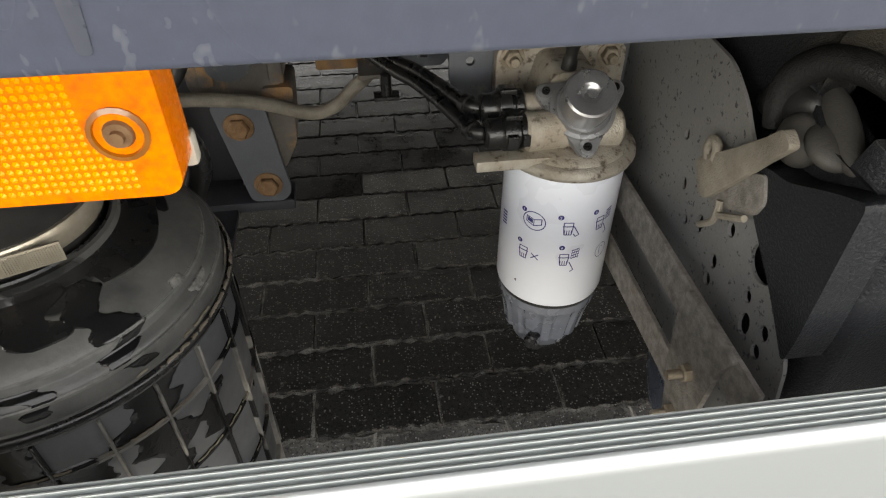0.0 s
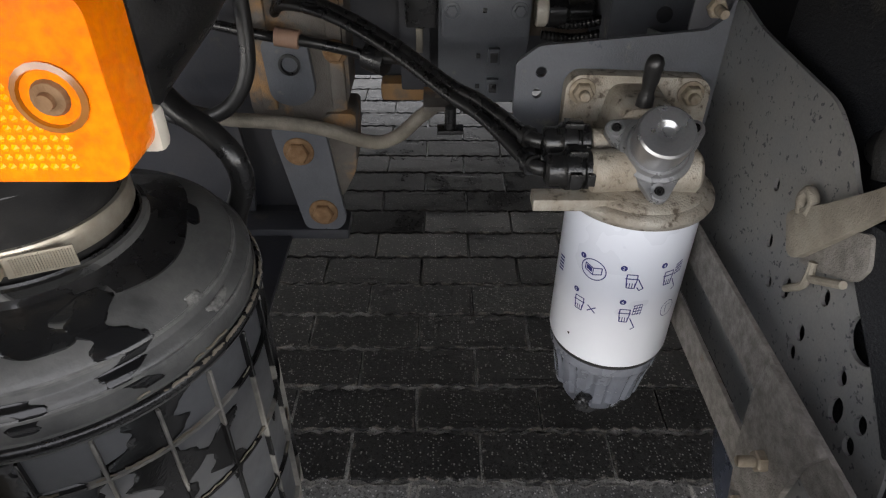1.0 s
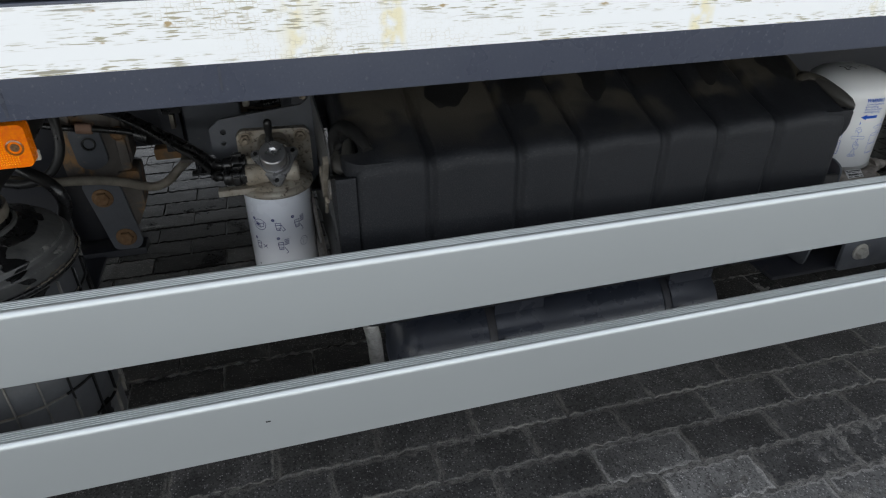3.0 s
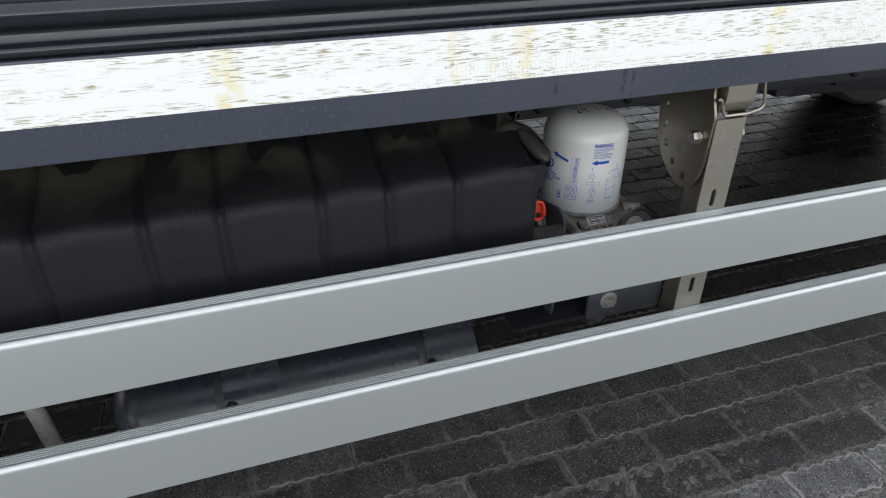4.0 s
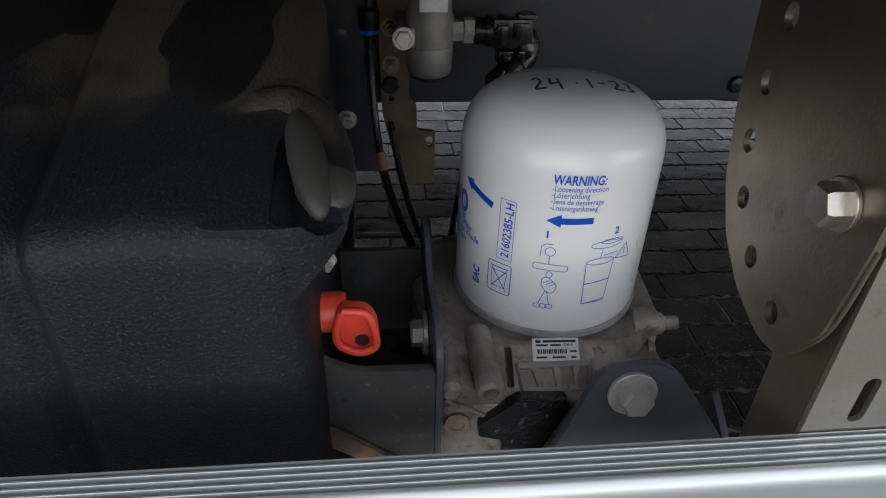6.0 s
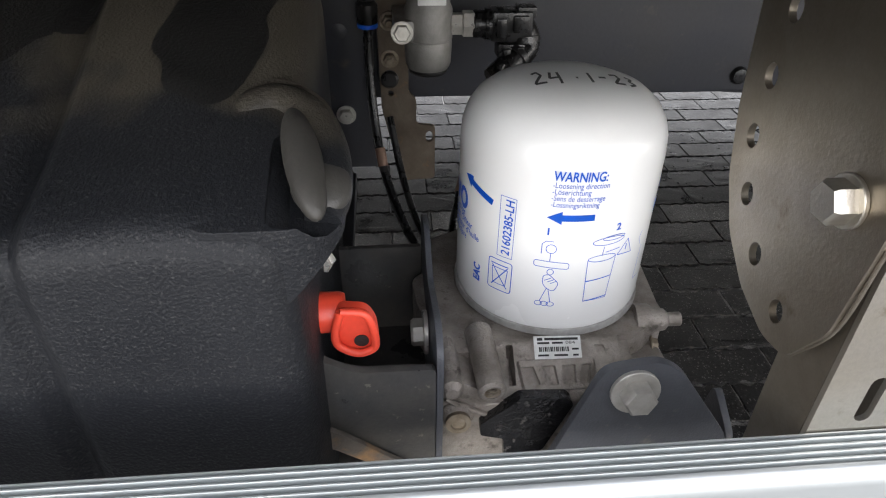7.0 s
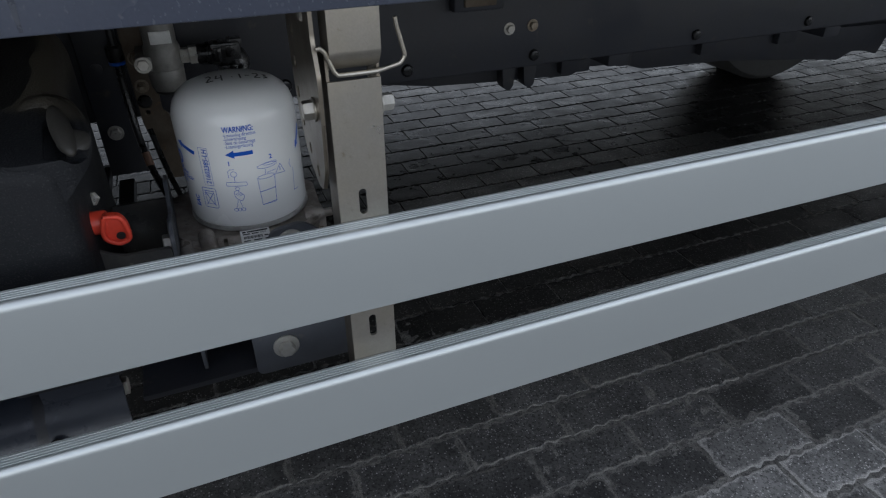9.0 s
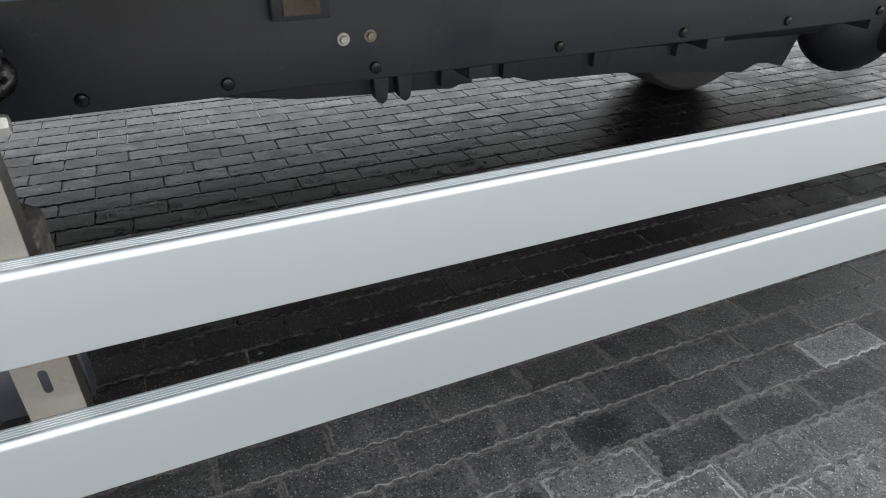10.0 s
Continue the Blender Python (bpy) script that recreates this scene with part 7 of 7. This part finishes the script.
hanger = thing("spring_hanger", (-0.25, 0.66, 0.42), "rusty cast spring hanger bolted to the frame", "bracket")
bm = bmesh.new()
slab(bm, rounded([(-0.315, 0.575), (-0.315, 0.76), (-0.190, 0.76), (-0.190, 0.60), (-0.212, 0.565), (-0.29, 0.560)], 0.012), "y", 0.640, 0.6985)
part("casting", finish(bm, 0.006), RUSTY, hanger)
bm = bmesh.new()
slab(bm, rounded([(-0.300, 0.722), (-0.300, 0.768), (-0.190, 0.768), (-0.187, 0.735), (-0.200, 0.722)], 0.006), "y", 0.630, 0.6395)
part("upper_plate", finish(bm, 0.002), STEEL_GREY, hanger)
for x in (-0.298, -0.212):
    bm = bmesh.new()
    box(bm, x, x + 0.018, 0.630, 0.641, 0.585, 0.720)
    part("casting_rib", finish(bm, 0.004), RUSTY, hanger)
bm = bmesh.new()
slab(bm, rounded([(-0.286, 0.600), (-0.290, 0.675), (-0.236, 0.680), (-0.230, 0.605), (-0.258, 0.590)], 0.014), "y", 0.628, 0.6405)
part("pad", finish(bm, 0.004), STEEL_GREY, hanger)
bm = bmesh.new()
lathe(bm, [(0.013, -0.001), (0.013, 0.003), (0.010, 0.0035), (0.009, -0.0005), (0, -0.0005)], (-0.258, 0.628, 0.645), (0, -1, 0), 22)
part("bush", finish(bm), BLACK_RUBBER, hanger)
bm = bmesh.new()
slab(bm, rounded([(-0.290, 0.570), (-0.222, 0.566), (-0.206, 0.432), (-0.218, 0.418), (-0.262, 0.420)], 0.010), "y", 0.612, 0.622)
part("shackle_plate", finish(bm, 0.002), STEEL_GREY, hanger)
bm = bmesh.new()
slab(bm, rounded([(-0.225, 0.58), (-0.185, 0.58), (-0.190, 0.50), (-0.210, 0.46), (-0.225, 0.46)], 0.008), "y", 0.632, 0.6985)
part("casting_leg", finish(bm, 0.004), RUSTY, hanger)
for x, z in ((-0.258, 0.538), (-0.236, 0.447)):
    hexbolt((x, 0.612, z), (0, -1, 0), 0.0145, 0.010, RUST_BOLT, hanger, flange=True)
for x, z in ((-0.203, 0.660), (-0.203, 0.746), (-0.285, 0.748)):
    hexbolt((x, 0.630, z), (0, -1, 0), 0.011, 0.009, RUST_BOLT, hanger, flange=True)
bm = bmesh.new()
slab(bm, rounded([(-0.56, 0.40), (-0.345, 0.40), (-0.338, 0.47), (-0.345, 0.555), (-0.287, 0.560), (-0.287, 0.90), (-0.56, 0.90)], 0.008), "y", 0.660, 0.668)
part("back_plate", finish(bm, 0.002), FRAME, hanger, "dark sheet behind the hanger")
part("lower_tie", boxed(-0.40, -0.205, 0.612, 0.66, 0.402, 0.418, 0.003), FRAME, hanger)

brake = thing("brake_pipe", (-0.15, 0.61, 0.56), "bent steel pipe coated in dry mud", "pipe")
bm = bmesh.new()
tube(bm, [(-0.42, 0.63, 0.592), (-0.345, 0.605, 0.587), (-0.29, 0.600, 0.585), (-0.243, 0.600, 0.580), (-0.205, 0.605, 0.568), (-0.180, 0.61, 0.556), (-0.155, 0.615, 0.550), (-0.130, 0.615, 0.560), (-0.108, 0.615, 0.581), (-0.092, 0.62, 0.592), (-0.07, 0.65, 0.600), (-0.06, 0.69, 0.60)], 0.0088, 14, 8)
part("pipe", finish(bm), TAN, brake)
bm = bmesh.new()
rod(bm, (-0.067, 0.602, 0.604), (-0.067, 0.602, 0.574), 0.007, 12, soft=0.001)
part("clip", finish(bm), BLACK_PLASTIC, brake)
part("clip_foot", boxed(-0.083, -0.051, 0.592, 0.612, 0.5715, 0.5765, 0.001), BLACK_PLASTIC, brake)
part("clip_arm", boxed(-0.100, -0.060, 0.600, 0.6985, 0.598, 0.604, 0.001), RUSTY, brake)
part("edge_tab", boxed(-0.155, -0.100, 0.668, 0.6985, 0.582, 0.606, 0.004), RUSTY, brake)

riser = thing("breather_hose", (-0.30, 0.5, 0.7), "black rubber hose bending down beside the hanger", "hose")
bm = bmesh.new()
tube(bm, [(-0.285, 0.56, 0.86), (-0.283, 0.56, 0.78), (-0.282, 0.558, 0.72), (-0.284, 0.552, 0.675), (-0.296, 0.545, 0.645), (-0.318, 0.54, 0.625), (-0.36, 0.55, 0.61), (-0.42, 0.60, 0.60)], 0.0085, 12, 8)
part("hose", finish(bm), BLACK_RUBBER, riser)
bm = bmesh.new()
tube(bm, [(-0.285, 0.56, 0.86), (-0.30, 0.62, 0.90), (-0.30, 0.699, 0.90)], 0.0085, 12, 6)
part("hose_end", finish(bm), BLACK_RUBBER, riser)

# ---- running gear seen beyond the frame ----
for y in (1.98,):
    wheel = thing("rear_wheel_set", (3.82, y, 0.0), "black truck tyre on a steel rim in deep shade", "wheel assembly")
    bm = bmesh.new()
    lathe(bm, [(0.27, -0.16), (0.40, -0.17), (0.455, -0.16), (0.478, -0.13), (0.478, 0.13), (0.455, 0.16), (0.40, 0.17), (0.27, 0.16)], (3.82, y, 0.478), (0, 1, 0), 56)
    part("tyre", finish(bm), TYRE, wheel)
    bm = bmesh.new()
    lathe(bm, [(0, -0.05), (0.12, -0.05), (0.16, -0.10), (0.25, -0.12), (0.275, -0.15), (0.275, 0.15), (0.1, 0.1), (0, 0.1)], (3.82, y, 0.478), (0, 1, 0), 40)
    part("rim", finish(bm), FRAME, wheel)
axle = thing("rear_axle", (3.82, 1.2, 0.35), "dark rear axle tube with differential housing", "axle")
bm = bmesh.new()
rod(bm, (3.82, 0.40, 0.478), (3.82, 1.82, 0.478), 0.075, 24, soft=0.01)
part("axle_tube", finish(bm), FRAME, axle)
bm = bmesh.new()
bmesh.ops.create_uvsphere(bm, u_segments=28, v_segments=18, radius=1, matrix=Matrix.Translation((3.80, 1.1, 0.50)) @ Matrix.Diagonal((0.2, 0.17, 0.2, 1)))
part("differential", finish(bm), FRAME, axle)
shaft = thing("propeller_shaft", (2.9, 1.1, 0.5), "dark steel propeller shaft along the chassis", "drive shaft")
bm = bmesh.new()
rod(bm, (0.0, 1.1, 0.70), (2.0, 1.1, 0.56), 0.05, 24)
rod(bm, (2.0, 1.1, 0.56), (3.63, 1.1, 0.51), 0.055, 24)
part("tube", finish(bm), FRAME, shaft)
bm = bmesh.new()
lathe(bm, [(0, -0.06), (0.06, -0.06), (0.075, -0.03), (0.075, 0.03), (0.06, 0.06), (0, 0.06)], (2.0, 1.1, 0.56), (1, 0, -0.05), 20)
part("joint", finish(bm), FRAME, shaft)
bm = bmesh.new()
box(bm, 1.93, 2.05, 1.05, 1.15, 0.56, 0.74)
part("bearing_hanger", finish(bm, 0.006), FRAME, shaft)
far = thing("cross_beam", (2.2, 1.15, 0.40), "dark lower beam and brackets under the chassis", "beam")
bm = bmesh.new()
slab(bm, rounded([(1.48, 0.482), (1.70, 0.449), (1.87, 0.439), (2.075, 0.430), (2.146, 0.424), (2.20, 0.446), (2.333, 0.440), (2.414, 0.415), (2.734, 0.404), (3.0, 0.379), (3.30, 0.345), (3.36, 0.370), (3.42, 0.366), (3.50, 0.345), (3.60, 0.58), (1.48, 0.60)], 0.012), "y", 1.10, 1.18)
part("beam", finish(bm, 0.006), FRAME, far)
for x in (1.917, 1.985):
    bm = bmesh.new()
    slab(bm, rounded([(x - 0.022, 0.50), (x + 0.022, 0.50), (x + 0.016, 0.430), (x, 0.418), (x - 0.016, 0.432)], 0.010), "y", 1.06, 1.10)
    part("hook", finish(bm, 0.003), FRAME, far)
for x, w in ((2.10, 0.10), (2.30, 0.05), (2.62, 0.06), (2.95, 0.08)):
    part("bracket", boxed(x, x + w, 1.075, 1.11, 0.44, 0.60, 0.006), FRAME, far)
for x in (2.03, 2.75, 3.40):
    part("tie", boxed(x, x + 0.06, 0.76, 1.10, 0.556, 0.602, 0.004), FRAME, far)

# ---- block paving, piece by piece ----
ROW, LEN = 0.1, 0.2205
TURN_P = radians(-0.2)
pave = thing("pavement", (1.2, 0.6, 0.0), "dark grey concrete block paving with sandy joints", "paving", kind="structure")


def paver_mesh(seed, worn):
    """One wavy paver; worn: with wider, more broken edges."""
    random.seed(seed)
    bm = bmesh.new()
    rim = bm.verts.layers.float.new("rim")
    hx, hy, n = LEN / 2 - 0.0013, ROW / 2 - 0.0024, 12
    jag = lambda: random.uniform(-0.0014, 0.0014)
    zig = lambda k: 0.0031 * (-1) ** k + 1.3 * jag()
    top = [(-hx + 2 * hx * k / n, -hy + zig(k)) for k in range(n)] + [(hx + jag() * (2.2 if worn else 0.6), -hy + 2 * hy * k / 4) for k in range(4)] + \
          [(hx - 2 * hx * k / n, hy + zig(k)) for k in range(n)] + [(-hx + jag() * (2.2 if worn else 0.6), hy - 2 * hy * k / 4) for k in range(4)]
    lift = random.uniform(-0.0006, 0.0006)
    lo = [bm.verts.new((x, y, -0.014)) for x, y in top]
    mid = [bm.verts.new((x, y, -0.0035 + lift)) for x, y in top]
    ix, iy = (0.965, 0.92) if worn else (0.980, 0.94)
    up = [bm.verts.new((x * ix + jag() * worn, y * iy + jag() * worn, 0.0 + lift)) for x, y in top]
    inner = [bm.verts.new((max(-hx + 0.020, min(hx - 0.020, x)), max(-hy + 0.018, min(hy - 0.018, y)), lift + random.uniform(-0.0003, 0.0005))) for x, y in top]
    for v in lo + mid + up:
        v[rim] = 1.0
    for a, b in ((lo, mid), (mid, up), (up, inner)):
        for i in range(len(a)):
            j = (i + 1) % len(a)
            bm.faces.new((a[i], a[j], b[j], b[i]))
    bm.faces.new(inner)
    bmesh.ops.remove_doubles(bm, verts=inner, dist=0.0008)
    return bm


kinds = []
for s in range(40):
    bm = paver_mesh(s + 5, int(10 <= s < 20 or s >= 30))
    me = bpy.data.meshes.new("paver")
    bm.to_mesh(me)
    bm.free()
    me.materials.append((PAVER, PAVER_WORN_LIT, PAVER_SHADE, PAVER_HALF_LIT)[s // 10])
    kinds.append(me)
spin = Matrix.Rotation(TURN_P, 4, "Z")
random.seed(77)
rest_v, rest_f, rest_m, rest_rim = [], [], [], []
for r in range(-26, 32):
    for c in range(-16, 26):
        x = 1.972 + LEN * (c - 0.5) + (0 if r % 2 else LEN / 2)
        y = 0.598 + ROW * (r + 0.5)
        p = spin @ Vector((x, y, 0))
        tilt = Matrix.Translation(p) @ Matrix.Rotation(TURN_P + random.uniform(-0.006, 0.006), 4, "Z") @ Matrix.Rotation(math.pi * random.choice((0, 1)), 4, "Z") @ Matrix.Translation((random.uniform(-0.0012, 0.0012), random.uniform(-0.001, 0.001), random.uniform(-0.0005, 0.0005))) @ Matrix.Rotation(random.gauss(0, 0.008), 4, "X") @ Matrix.Rotation(random.gauss(0, 0.004), 4, "Y")
        # Zones step from the paler daylit tone to the shade tones under the truck.
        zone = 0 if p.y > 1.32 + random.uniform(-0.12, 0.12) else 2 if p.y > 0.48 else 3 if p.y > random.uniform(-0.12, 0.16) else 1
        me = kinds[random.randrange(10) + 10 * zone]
        near = (1.25 < p.x < 3.0 and -0.35 < p.y < 0.75) or (-0.5 < p.x < 0.45 and 0.42 < p.y < 1.15)
        if near:
            ob = new("paver", me)
            ob.parent = pave
            ob.matrix_parent_inverse = Matrix.Translation(-HOME[pave.name])
            ob.matrix_basis = tilt
        else:
            k = len(rest_v)
            rest_v += [tuple(tilt @ v.co) for v in me.vertices]
            rest_rim += [d.value for d in me.attributes["rim"].data]
            rest_f += [tuple(k + i for i in f.vertices) for f in me.polygons]
            rest_m += [zone] * len(me.polygons)
# sand washed into the joints beside the truck, level with the stones
from mathutils import noise
sand_v, sand_f = [], []
NX, NY, SX, SY = 520, 230, 0.0095, 0.0088
for j in range(NY + 1):
    for i in range(NX + 1):
        x, y = -0.95 + i * SX, -0.75 + j * SY
        h = 0.0014 * noise.noise(Vector((x * 6, y * 6, 3))) + 0.0024 * noise.noise(Vector((x * 45, y * 45, 7))) + 0.0012 * noise.noise(Vector((x * 110, y * 110, 1)))
        sand_v.append((x, y, min(0.0004, -0.0015 + h + 0.0012 * max(0.0, min(1.0, -y / 0.3))) - 0.0012 * max(0.0, min(1.0, (y - 0.20) / 0.2)) - 0.006 * max(0.0, min(1.0, (y - 1.00) / 0.25))))
for j in range(NY):
    for i in range(NX):
        k = j * (NX + 1) + i
        sand_f.append((k, k + 1, k + NX + 2, k + NX + 1))
me = bpy.data.meshes.new("joint_sand")
me.from_pydata(sand_v, [], sand_f)
for p in me.polygons:
    p.use_smooth = True
me.materials.append(SAND)
ob = new("joint_sand", me)
ob.parent = pave
ob.matrix_parent_inverse = Matrix.Translation(-HOME[pave.name])
tagged(ob, "pale sand in the joints", kind="stuff")
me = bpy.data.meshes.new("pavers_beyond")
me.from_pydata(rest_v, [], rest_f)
for m_ in (PAVER, PAVER_WORN_LIT, PAVER_SHADE, PAVER_HALF_LIT):
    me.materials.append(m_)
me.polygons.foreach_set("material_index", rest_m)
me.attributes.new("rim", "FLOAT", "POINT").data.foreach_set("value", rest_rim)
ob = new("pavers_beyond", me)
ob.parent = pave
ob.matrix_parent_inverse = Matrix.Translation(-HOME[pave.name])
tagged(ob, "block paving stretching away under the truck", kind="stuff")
